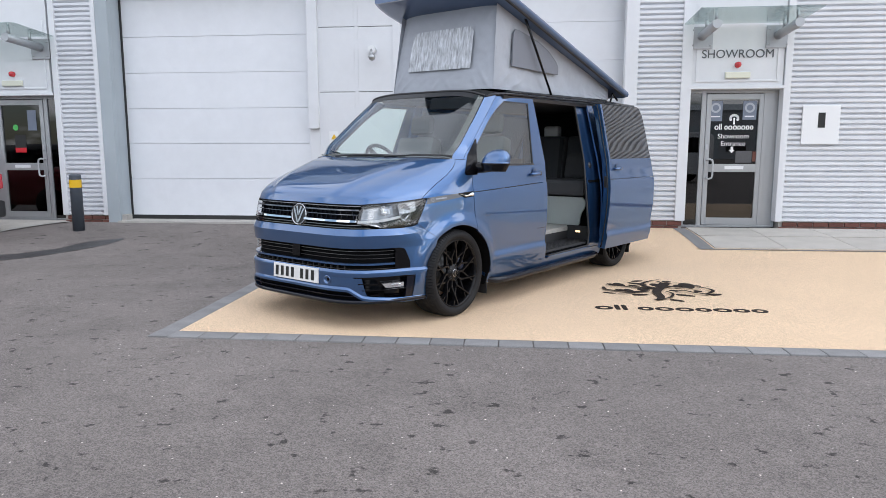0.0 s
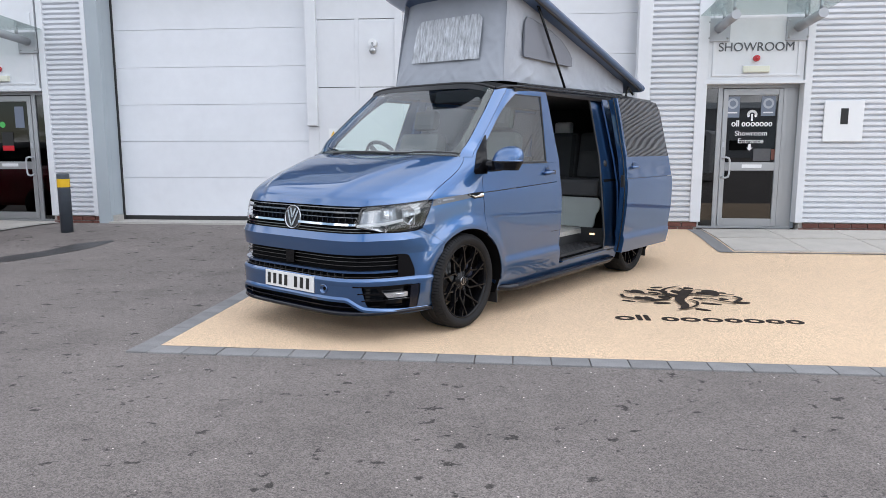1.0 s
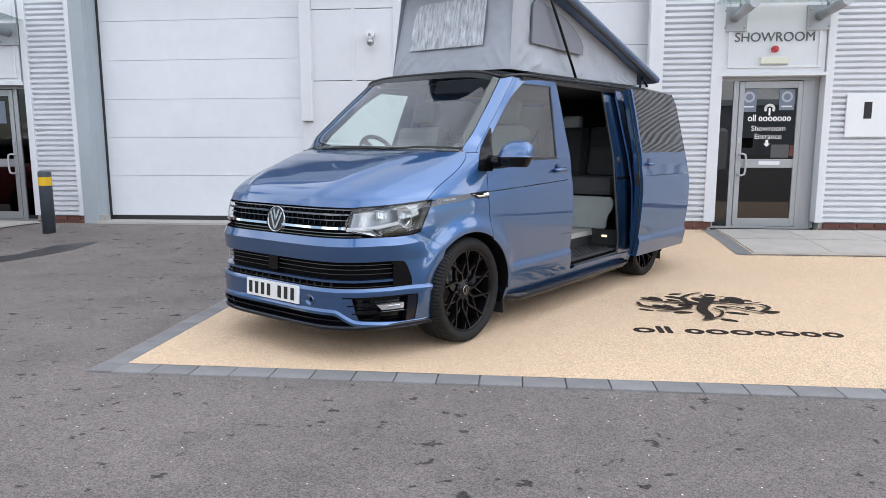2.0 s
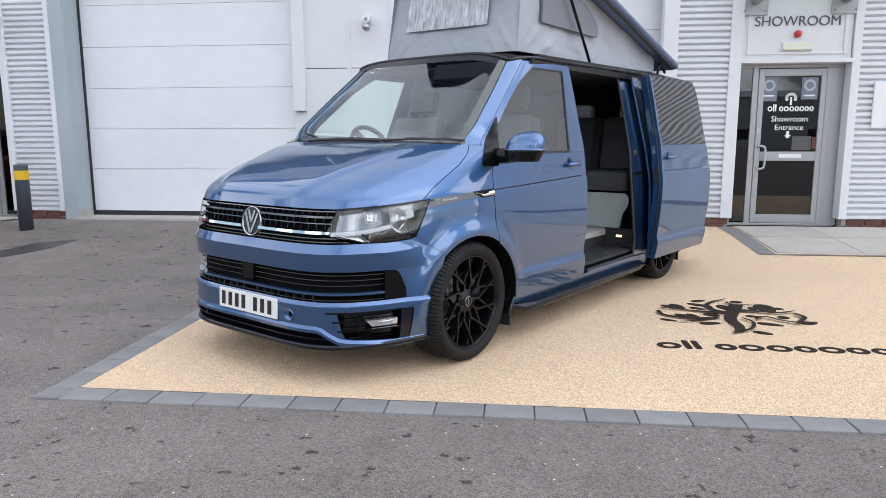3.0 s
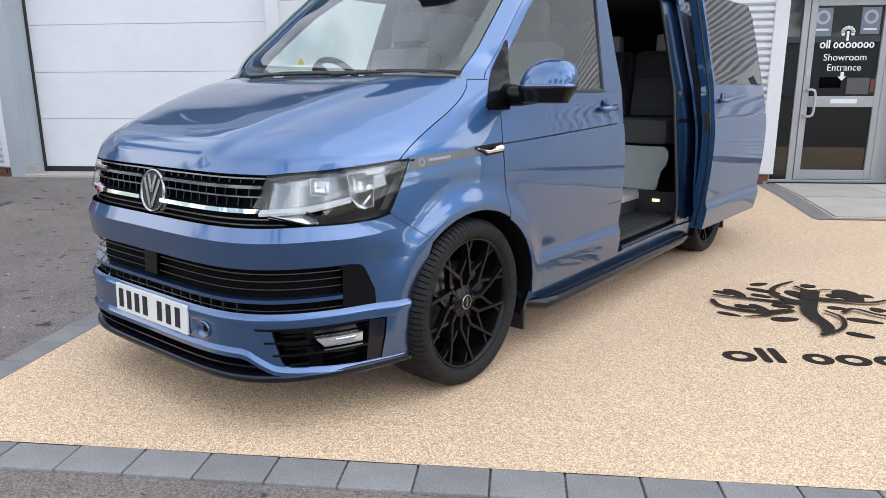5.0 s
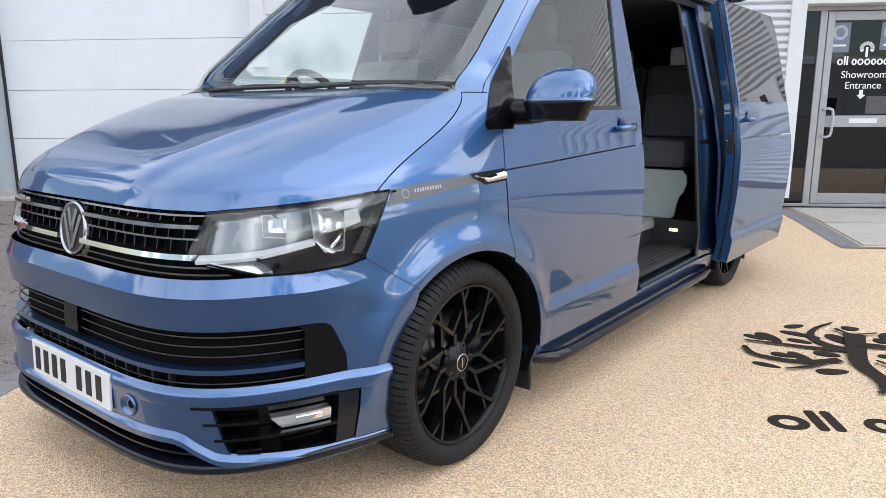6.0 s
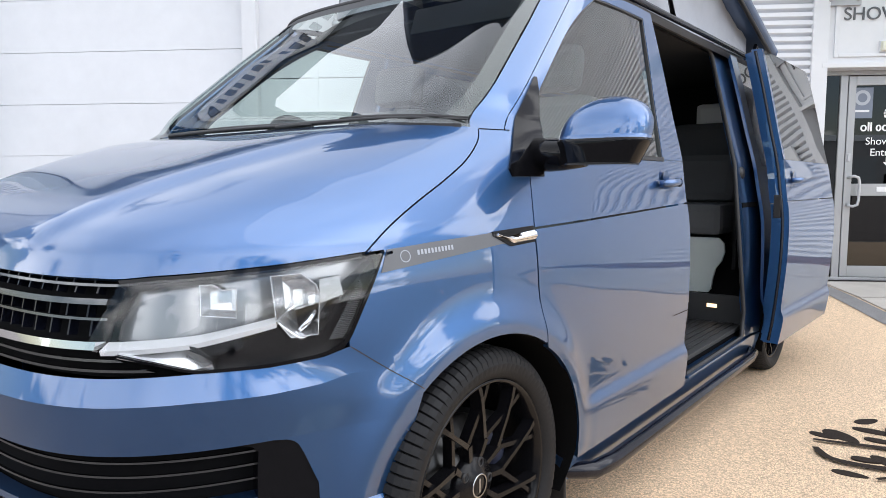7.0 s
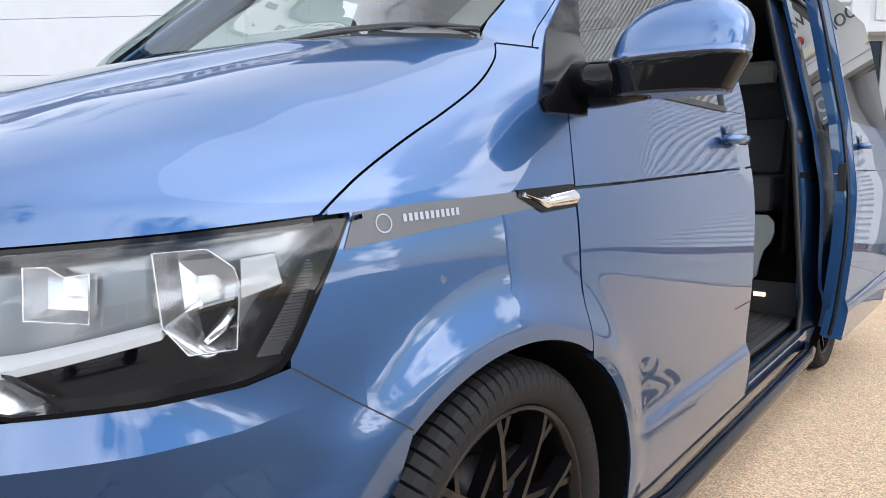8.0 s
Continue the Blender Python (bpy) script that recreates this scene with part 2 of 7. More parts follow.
M = dict(
    paint=mat("blue_metallic_paint", (0.034, 0.106, 0.262), 0.40, 0.93, 1.0, grain=(900, 0.10), spots=(1.5, 0.03), coat_rough=0.004, coat_ior=1.82),
    gloss=mat("gloss_black", (0.003, 0.003, 0.004), 0.05, 0.0, 0.0, spec=0.3),
    satin=mat("satin_black_plastic", (0.018, 0.018, 0.02), 0.45, grain=(300, 0.15)),
    # near-black for dark parts, and for the shade behind grilles and in slots
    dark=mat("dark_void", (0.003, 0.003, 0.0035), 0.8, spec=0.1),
    rubber=mat("tyre_rubber", (0.010, 0.010, 0.011), 0.66, spec=0.28, grain=(180, 0.2), bump=0.0006, spots=(9, 0.2)),
    rim=mat("gloss_black_alloy", (0.005, 0.005, 0.006), 0.25, 0.0, 0.08, coat_rough=0.06, spec=0.2),
    chrome=mat("chrome", (0.85, 0.86, 0.88), 0.06, 1.0),
    satin_chrome=mat("satin_chrome", (0.45, 0.46, 0.48), 0.22, 1.0),
    dark_chrome=mat("dark_chrome", (0.16, 0.165, 0.17), 0.2, 1.0),
    steel=mat("brushed_steel", (0.42, 0.43, 0.44), 0.35, 1.0, grain=(120, 0.1)),
    disc=mat("brake_disc", (0.05, 0.05, 0.05), 0.35, 1.0, grain=(60, 0.2)),
    screen=glass("windscreen_glass", (0.86, 0.95, 0.92), 0.09),
    window=glass("side_glass", (0.70, 0.82, 0.78), 0.22),
    tint=glass("privacy_glass", (0.05, 0.055, 0.06), 0.14),
    lens=glass("lamp_lens", (0.96, 0.97, 0.98), 0.055),
    canopy_glass=glass("canopy_glass", (0.80, 0.86, 0.84), 0.06),
    shop_glass=glass("shop_glass", (0.10, 0.11, 0.12), 0.085),
    canvas=mat("grey_canvas", (0.37, 0.39, 0.43), 0.85, grain=(500, 0.06), bump=0.0003, spots=(3, 0.05)),
    mesh=mat("fly_screen_mesh", (0.19, 0.20, 0.23), 0.8, grain=(700, 0.25)),
    # upright tone streaks paint the light and dark of the folds
    clear=mat("sheer_painted_folds", (0.46, 0.48, 0.51), 0.3, grain=(9, 0.5), stretch=(5, 5, 0.05)),
    silver_trim=mat("satin_silver_paint", (0.5, 0.51, 0.53), 0.35, 0.4),
    lid=mat("slate_blue_lid_paint", (0.060, 0.105, 0.205), 0.3, 0.3, 0.5, spots=(4, 0.05)),
    decal=mat("grey_decal_film", (0.125, 0.13, 0.14), 0.35, spots=(6, 0.06)),
    decal_ink=mat("pale_decal_ink", (0.42, 0.45, 0.50), 0.4),
    plate=mat("white_plate", (0.78, 0.78, 0.77), 0.3, coat=0.4),
    ink=mat("black_ink", (0.012, 0.012, 0.012), 0.4),
    bright=mat("bright_silver_plastic", (0.84, 0.845, 0.85), 0.3, 0.2),
    lamp_grey=mat("lamp_grey_plastic", (0.46, 0.465, 0.47), 0.22, 0.6),
    reflector=mat("lamp_reflector", (0.80, 0.805, 0.81), 0.2, 0.85),
    ribbed=mat("ribbed_grey_plastic", (0.30, 0.305, 0.31), 0.22, 0.7),
    piano=mat("polished_black", (0.004, 0.004, 0.005), 0.05, spec=0.22),
    lip=mat("dark_lip_plastic", (0.005, 0.006, 0.012), 0.16, spec=0.4),
    seat=mat("charcoal_seat_cloth", (0.085, 0.087, 0.094), 0.9, grain=(260, 0.2), bump=0.0004),
    seat_pale=mat("grey_seat_leather", (0.085, 0.088, 0.092), 0.5, grain=(120, 0.08)),
    board=mat("pale_grey_board", (0.50, 0.55, 0.54), 0.4, spots=(6, 0.03)),
    lino=mat("pale_vinyl_floor", (0.46, 0.45, 0.42), 0.5, grain=(40, 0.1), spots=(5, 0.08)),
    dash=mat("dark_dashboard", (0.03, 0.031, 0.033), 0.6, grain=(300, 0.15)),
    lining=mat("dark_lining", (0.02, 0.02, 0.022), 0.9, grain=(100, 0.15)),
    lamp_cloth=mat("grey_cushion_cloth", (0.10, 0.10, 0.105), 0.9, grain=(200, 0.15)),
    warm=lamp_mat("warm_step_light", (1.0, 0.72, 0.42), 2.0),
    asphalt=speckled("asphalt", (0.182, 0.160, 0.148), 170, 0.40, 0.003, (7.0, 0.615, 0.30), 3.2, 0.20),
    resin=speckled("resin_bound_gravel", (0.86, 0.635, 0.425), 215, 0.34, 0.004, None, 0.0, 0.05, 0.75, gaps=0.40),
    wet=speckled("wet_asphalt", (0.045, 0.044, 0.045), 110, 0.4, 0.002, None, 0.0, 0.1, 0.35),
    block=mat("grey_block", (0.218, 0.213, 0.212), 0.85, grain=(160, 0.25), bump=0.001, spots=(6, 0.12), rand=0.12),
    flag=mat("concrete_flag", (0.45, 0.42, 0.38), 0.85, grain=(120, 0.15), bump=0.001, spots=(3, 0.1), rand=0.06),
    logo=mat("dark_brown_inlay", (0.030, 0.023, 0.019), 0.95, grain=(140, 0.4), bump=0.002, spec=0.15),
    concrete=mat("concrete", (0.42, 0.40, 0.37), 0.9, grain=(60, 0.15), spots=(2, 0.15)),
    brick=mat("red_brick", (0.16, 0.065, 0.05), 0.9, grain=(80, 0.2), rand=0.2),
    white=mat("white_steel_cladding", (0.70, 0.712, 0.735), 0.4, spots=(0.8, 0.03), grain=(6, 0.02)),
    door_white=mat("white_door_panel", (0.76, 0.775, 0.805), 0.42, spots=(0.7, 0.035), grain=(5, 0.02)),
    siding=mat("silver_corrugated_cladding", (0.70, 0.715, 0.745), 0.42, 0.05, spots=(1.2, 0.05)),
    pier=mat("grey_powder_coat", (0.38, 0.425, 0.455), 0.45, spots=(1.0, 0.06)),
    frame=mat("grey_aluminium_frame", (0.40, 0.41, 0.42), 0.35, 0.4),
    canopy=mat("grey_canopy_steel", (0.40, 0.41, 0.43), 0.4, 0.3),
    seal=mat("black_seal", (0.02, 0.02, 0.02), 0.6),
    sign=mat("white_sign", (0.78, 0.79, 0.80), 0.35),
    letters=mat("grey_lettering", (0.10, 0.105, 0.115), 0.5),
    red=mat("red_beacon", (0.55, 0.02, 0.03), 0.25, coat=0.6),
    cream=mat("cream_plastic", (0.72, 0.72, 0.60), 0.4),
    post=mat("charcoal_post", (0.055, 0.066, 0.082), 0.5, spots=(5, 0.15)),
    yellow=mat("yellow_band", (0.75, 0.45, 0.01), 0.5),
    white_ink=mat("white_vinyl", (0.85, 0.85, 0.85), 0.5),
    blue_ink=mat("blue_vinyl", (0.17, 0.20, 0.26), 0.5),
    # room walls in a dark tone: the dimness is in the colour
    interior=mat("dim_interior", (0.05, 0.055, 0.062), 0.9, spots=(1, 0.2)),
    red_paint=mat("red_car_paint", (0.30, 0.02, 0.03), 0.3, coat=0.8),
    leaf=mat("hedge_leaves", (0.05, 0.075, 0.03), 0.8, grain=(4, 0.4)),
    far_wall=mat("far_grey_cladding", (0.40, 0.41, 0.43), 0.6, spots=(0.1, 0.08)),
)


# builders
def thing(name, label, category, m=None, group="", kind=""):
    ob = tagged(new(name), label, category, group, kind)
    if m is not None:
        ob.matrix_world = m
    return ob


def part(name, bm, material, parent=None, label="", smooth=False, m=None, kind=""):
    me = bpy.data.meshes.new(name)
    if smooth:
        for f in bm.faces:
            f.smooth = True
    bm.to_mesh(me)
    bm.free()
    me.materials.append(material)
    ob = new(name, me)
    if parent is not None:
        ob.parent = parent
    if m is not None:
        ob.matrix_basis = m
    return tagged(ob, label, kind=kind)


def solo(name, bm, material, label, category, kind="", group="", smooth=False):
    return tagged(part(name, bm, material, None, label, smooth), label, category, group, kind)


def box(bm, x0, y0, z0, x1, y1, z1, bevel=0.0, m=None):
    r = bmesh.ops.create_cube(bm, size=1.0)
    v = r["verts"]
    for q in v:
        q.co = Vector((x0 + (q.co.x + 0.5) * (x1 - x0), y0 + (q.co.y + 0.5) * (y1 - y0), z0 + (q.co.z + 0.5) * (z1 - z0)))
    if bevel:
        e = list({k for q in v for k in q.link_edges})
        r = bmesh.ops.bevel(bm, geom=e, offset=bevel, segments=2, profile=0.6, affect="EDGES")
        v = list({q for f in r["faces"] for q in f.verts} | {q for q in v if q.is_valid})
    if m is not None:
        bmesh.ops.transform(bm, matrix=m, verts=v)
    return bm


def tube(bm, pts, radius, seg=12, cap=True):
    """A round bar along points; radius: one number or one for each point."""
    pts = [Vector(p) for p in pts]
    rad = radius if isinstance(radius, (list, tuple)) else [radius] * len(pts)
    rings, side = [], None
    for i, p in enumerate(pts):
        d = (pts[min(i + 1, len(pts) - 1)] - pts[max(i - 1, 0)]).normalized()
        if side is None:
            side = d.cross(Vector((0, 0, 1))) if abs(d.z) < 0.9 else d.cross(Vector((1, 0, 0)))
        side = (side - d * side.dot(d)).normalized()
        up = side.cross(d)
        rings.append([bm.verts.new(p + (side * math.cos(a) + up * math.sin(a)) * rad[i]) for a in (2 * math.pi * k / seg for k in range(seg))])
    for a, b in zip(rings, rings[1:]):
        for k in range(seg):
            f = bm.faces.new((a[k], a[(k + 1) % seg], b[(k + 1) % seg], b[k]))
            f.smooth = True
    if cap:
        bm.faces.new(rings[0][::-1]), bm.faces.new(rings[-1])
    return bm


def prism(bm, outline, z0, z1, m=None):
    """A plate from an outline in x, y."""
    lo = [bm.verts.new((x, y, z0)) for x, y in outline]
    hi = [bm.verts.new((x, y, z1)) for x, y in outline]
    bm.faces.new(hi)
    bm.faces.new(lo[::-1])
    n = len(lo)
    for i in range(n):
        bm.faces.new((lo[i], lo[(i + 1) % n], hi[(i + 1) % n], hi[i]))
    if m is not None:
        bmesh.ops.transform(bm, matrix=m, verts=lo + hi)
    return bm


def revolve(bm, profile, seg, axis="y", m=None):
    """Spins (radius, along) pairs round the axis."""
    rings = []
    for r, a in profile:
        ring = []
        for k in range(seg):
            t = 2 * math.pi * k / seg
            c, s = r * math.cos(t), r * math.sin(t)
            ring.append(bm.verts.new({"y": (c, a, s), "z": (c, s, a), "x": (a, c, s)}[axis]))
        rings.append(ring)
    for a, b in zip(rings, rings[1:]):
        for k in range(seg):
            f = bm.faces.new((a[k], b[k], b[(k + 1) % seg], a[(k + 1) % seg]))
            f.smooth = True
    if m is not None:
        bmesh.ops.transform(bm, matrix=m, verts=[v for r in rings for v in r])
    return rings


def words(name, text, height, m, material, parent=None, label="", depth=0.004):
    """Lettering in the built-in font, standing in the local x, y plane, centred."""
    cu = bpy.data.curves.new(name, "FONT")
    cu.body, cu.size, cu.align_x, cu.align_y, cu.extrude = text, height * 1.37, "CENTER", "CENTER", depth / 2
    tmp = bpy.data.objects.new(name, cu)
    scene.collection.objects.link(tmp)
    bpy.context.view_layer.update()
    me = bpy.data.meshes.new_from_object(tmp)
    bpy.data.objects.remove(tmp)
    me.materials.clear()
    me.materials.append(material)
    ob = new(name, me)
    ob.parent = parent
    ob.matrix_basis = m
    return tagged(ob, label)


NB = bmesh.new
# ---- the place ----
FY = 10.87          # face of the cladding


def ground_z(y):
    """Level forecourt that ramps up gently to the doors."""
    k = min(max((y - 8.3) / 2.4, 0), 1)
    return 0.12 * k * k * (3 - 2 * k)


def sheet(x0, x1, ys, lift):
    bm = NB()
    rows = [[bm.verts.new((x, y, ground_z(y) + lift)) for x in (x0, x1)] for y in ys]
    for a, b in zip(rows, rows[1:]):
        f = bm.faces.new((a[0], a[1], b[1], b[0]))
        f.smooth = True
    return bm


ramp = [8.3 + 0.2 * i for i in range(13)]
solo("ground", sheet(-400, 400, [-400, -60, 0, 4, *ramp, 60, 400], -0.006), M["asphalt"], "dark grey weathered asphalt yard", "ground", "structure")

# resin forecourt: a slab with a left edge and a front edge
SX, SY = -2.45, 4.69
bm = sheet(SX, 26, [SY, 6, *ramp[:-1], FY - 0.05], 0.004)
solo("forecourt", bm, M["resin"], "sandy resin-bound gravel forecourt", "paving", "structure")

# dark edging blocks along the forecourt
edging = thing("edging", "dark grey concrete block edging flush with the forecourt", "kerb", kind="structure")


def block_mesh(w, d, h, name):
    bm = box(NB(), -w / 2, -d / 2, -h, w / 2, d / 2, 0, 0.006)
    me = bpy.data.meshes.new(name)
    bm.to_mesh(me)
    bm.free()
    me.materials.append(M["block"])
    return me


bl_front, bl_side = block_mesh(0.231, 0.155, 0.08, "block"), block_mesh(0.155, 0.231, 0.08, "block")
rb = random.Random(4)
for i in range(52):
    o = new("block", bl_front)
    o.parent, o.location = edging, (SX + 0.10 + 0.237 * i, SY - 0.079, 0.005 + rb.uniform(-0.0015, 0.0015))
    o.rotation_euler = (0, 0, rb.uniform(-0.006, 0.006))
for i in range(24):
    y = SY - 0.02 + 0.237 * (i + 0.5)
    o = new("block", bl_side)
    o.parent, o.location = edging, (SX - 0.079, y, ground_z(y) + 0.005 + rb.uniform(-0.0015, 0.0015))
bm = prism(NB(), [(SX - 0.157, SY - 0.157), (SX - 0.02, SY - 0.157), (SX - 0.002, SY - 0.025), (SX - 0.157, SY - 0.025)], -0.07, 0.005)
part("block", bm, M["block"], edging)


def strip_between(name, p, q, w, material, label, category):
    """A narrow inlaid strip on the ground from p to q."""
    bm = NB()
    p, q = Vector((*p, 0)), Vector((*q, 0))
    n = (q - p).normalized().cross(Vector((0, 0, 1))) * w / 2
    cnt = max(2, int((q - p).length / 0.2))
    prev = None
    for i in range(cnt + 1):
        c = p.lerp(q, i / cnt)
        pair = [bm.verts.new(((c + s * n).x, (c + s * n).y, ground_z(c.y) + 0.009)) for s in (-1, 1)]
        if prev:
            bm.faces.new((prev[0], prev[1], pair[1], pair[0]))
        prev = pair
    return solo(name, bm, material, label, category, "structure")


# paved apron before the showroom door
apron = thing("apron", "pale concrete flag apron before the showroom door", "paving", kind="structure")
rb = random.Random(9)
bm = box(NB(), -0.4455, -0.395, -0.05, 0.4455, 0.395, 0, 0.004)
flag_mesh = bpy.data.meshes.new("flagstone")
bm.to_mesh(flag_mesh)
bm.free()
flag_mesh.materials.append(M["flag"])
for j in range(2):
    for i in range(10):
        x, y = 3.06 + 0.9 * i, 9.60 + 0.8 * j
        o = new("flagstone", flag_mesh)
        o.parent, o.location = apron, (x, y, ground_z(y) + 0.016 + rb.uniform(-0.001, 0.001))
        o.rotation_euler = ((ground_z(y + 0.4) - ground_z(y - 0.4)) / 0.8, 0, 0)
strip_between("edging_strip", (2.50, 10.78), (2.49, 9.16), 0.19, M["block"], "dark grey block strip bounding the apron", "kerb")
strip_between("edging_strip", (2.40, 9.14), (12.0, 9.16), 0.07, M["block"], "dark grey block strip bounding the apron", "kerb")


# cladding
def corrugated(name, x0, x1, z0, z1, label):
    """Horizontal trapezoid-ribbed steel cladding, one bent sheet."""
    bm = NB()
    pitch = 0.0772
    prof = []
    z = z0
    while z < z1:
        for dz, dy in ((0, 0.0), (0.004, -0.003), (0.041, -0.003), (0.047, 0.040), (0.055, 0.044)):
            if z + dz <= z1:
                prof.append((z + dz, dy))
        z += pitch
    prof.append((z1, 0.0))
    cols = [x0, x1]
    rows = [[bm.verts.new((x, FY + d, zz)) for x in cols] for zz, d in prof]
    for a, b in zip(rows, rows[1:]):
        bm.faces.new((a[0], a[1], b[1], b[0]))
    back = [bm.verts.new((x, FY + 0.12, zz)) for zz in (z0, z1) for x in cols]
    bm.faces.new((back[0], back[2], back[3], back[1]))
    return solo(name, bm, M["siding"], label, "cladding", "structure")


def flat(name, x0, x1, z0, z1, y0, y1, material, label, category, bevel=0.0):
    return solo(name, box(NB(), x0, y0, z0, x1, y1, z1, bevel), material, label, category, "structure")


TOP, HEAD = 6.15, 3.98     # top of the front, top of the garage doors
corrugated("wall_east", 4.02, 30.0, 0.24, 7.1, "silver corrugated steel cladding wall")
corrugated("wall_mid", 1.80, 2.46, 0.24, TOP, "silver corrugated steel cladding beside the showroom door")
corrugated("wall_west", -7.52, -6.86, 0.24, TOP, "silver corrugated steel cladding pier")
corrugated("wall_far_west", -16.0, -9.15, 0.24, TOP, "silver corrugated steel cladding wall")
for n, a, b in (("plinth_1", 4.00, 30.0), ("plinth_2", 1.62, 2.56), ("plinth_3", -7.6, -6.5), ("plinth_4", -16.0, -9.1)):
    wall = thing(n, "dark red brick plinth below the cladding", "plinth", kind="structure")
    part("bed", box(NB(), a, FY + 0.035, -0.1, b, FY + 0.20, 0.24), M["concrete"], wall)
    bm = box(NB(), -0.105, -0.02, -0.032, 0.105, 0.05, 0.032, 0.003)
    me = bpy.data.meshes.new("brick")
    bm.to_mesh(me)
    bm.free()
    me.materials.append(M["brick"])
    k = min(int((b - a) / 0.225), 40)
    for j in range(2):
        for i in range(k):
            o = new("brick", me)
            o.parent, o.location = wall, (a + 0.112 + 0.225 * i + (0.05 if j % 2 else 0), FY + 0.03, 0.115 + 0.075 * j)
# white corner trims
for n, a, b in (("trim_1", 3.93, 4.03), ("trim_2", 2.45, 2.60), ("trim_3", 1.62, 1.81), ("trim_4", -7.60, -7.50), ("trim_5", -6.87, -6.80)):
    flat(n, a, b, 0.235, TOP, FY - 0.025, FY + 0.15, M["white"], "white folded steel corner trim", "trim", 0.006)
flat("pier_1", -6.80, -6.585, 0.10, HEAD, FY - 0.012, FY + 0.10, M["pier"], "grey powder-coated steel pier", "pier", 0.006)
flat("reveal_1", -6.64, -6.585, 0.10, HEAD, FY + 0.10, FY + 0.42, M["pier"], "grey steel door reveal", "reveal", 0.004)


def sectional_door(name, x0, x1, y, z0, first, label):
    """An up-and-over sectional door: panels with stepped joints, a rubber foot."""
    d = thing(name, label, "garage door", kind="structure")
    z = first
    zs = [z0 + 0.07]
    while z < HEAD:
        zs.append(z)
        z += 0.585
    zs.append(HEAD)
    for a, b in zip(zs, zs[1:]):
        part("panel", box(NB(), x0, y, a + 0.0022, x1, y + 0.05, b - 0.0022, 0.0025), M["door_white"], d)
    part("backing", box(NB(), x0, y + 0.03, z0, x1, y + 0.09, HEAD), M["door_white"], d)
    part("rubber_foot", box(NB(), x0, y - 0.005, z0, x1, y + 0.05, z0 + 0.075, 0.008), M["seal"], d, "black rubber seal")
    return d


sectional_door("garage_door_1", -6.61, -3.36, FY + 0.36, 0.14, 0.84, "white insulated sectional garage door, closed")
sectional_door("garage_door_2", -1.86, 1.72, FY + 0.36, 0.14, 0.95, "white insulated sectional garage door, closed behind the van")
flat("door_seal_1", -6.585, -6.560, 0.14, HEAD, FY + 0.33, FY + 0.362, M["seal"], "black rubber seal at the garage door edge", "seal", 0.004)
flat("threshold_1", -6.62, -3.30, -0.05, 0.145, FY - 0.05, FY + 0.50, M["concrete"], "pale concrete garage threshold", "threshold", 0.005)
flat("threshold_2", -1.92, 1.62, -0.05, 0.145, FY - 0.02, FY + 0.50, M["concrete"], "pale concrete garage threshold", "threshold", 0.005)
# flat white pier between the garage doors, of joined panels
pier = thing("wall_pier", "flat white panelled wall between the garage doors", "wall", kind="structure")
part("backing", box(NB(), -3.24, FY + 0.32, 0.1, -1.92, FY + 0.50, HEAD), M["seal"], pier)
for i, (a, b) in enumerate(((-3.20, -2.60), (-2.54, -1.98))):
    zc = [0.16, 1.24, 2.25, 3.27, HEAD]
    for lo, hi in zip(zc, zc[1:]):
        part("panel", box(NB(), a, FY + 0.29, lo + 0.005, b, FY + 0.33, hi - 0.005, 0.004), M["white"], pier)
part("mullion", box(NB(), -2.60, FY + 0.287, 0.16, -2.54, FY + 0.33, HEAD, 0.003), M["white"], pier)
part("edge_trim", box(NB(), -1.98, FY + 0.27, 0.16, -1.86, FY + 0.40, HEAD, 0.004), M["white"], pier)
part("guide_rail", box(NB(), -3.365, FY + 0.20, 1.66, -3.195, FY + 0.40, HEAD, 0.012), M["white"], pier)
part("jamb", box(NB(), -3.365, FY + 0.28, 0.14, -3.195, FY + 0.40, 1.655, 0.006), M["white"], pier)
notice = thing("warning_notice", "small white notice with a yellow triangle by the garage door", "notice")
part("card", box(NB(), -3.045, FY + 0.284, 1.40, -2.895, FY + 0.289, 1.62, 0.002), M["sign"], notice)
part("triangle", prism(NB(), [(-0.05, 0), (0.05, 0), (0, 0.09)], 0, 0.003, pose(-2.965, FY + 0.283, 1.49, 90, 0, 0)), M["yellow"], notice, "yellow warning triangle")

# upper front over the garage doors: dark glazed band, grey cladding, name board, coping
upper = thing("upper_front", "upper front with a dark glazed band, grey cladding and a pale name board", "facade", kind="structure")
part("glazed_band", box(NB(), -6.80, FY + 0.10, HEAD, 1.80, FY + 0.30, 4.55, 0.01), M["dark"], upper, "dark glazed band")
for k in range(8):
    part("glazing_bar", box(NB(), -5.75 + 1.05 * k, FY + 0.08, HEAD, -5.70 + 1.05 * k, FY + 0.12, 4.55, 0.004), M["pier"], upper)
part("cladding_band", box(NB(), -6.80, FY + 0.02, 4.55, 1.80, FY + 0.30, 5.28, 0.01), M["pier"], upper)
part("name_board", box(NB(), -6.80, FY - 0.03, 5.28, 1.80, FY + 0.30, 5.75, 0.01), M["sign"], upper, "pale name board with plain dark bars")
for k in range(26):
    x = -6.45 + 0.205 * k + 0.16 * (k > 7) + 0.16 * (k > 17)
    part("bar", box(NB(), x, FY - 0.042, 5.43, x + 0.10 + 0.04 * (k % 3 == 0), FY - 0.031, 5.58 + 0.04 * (k % 4 == 1), 0.01), M["letters"], upper)
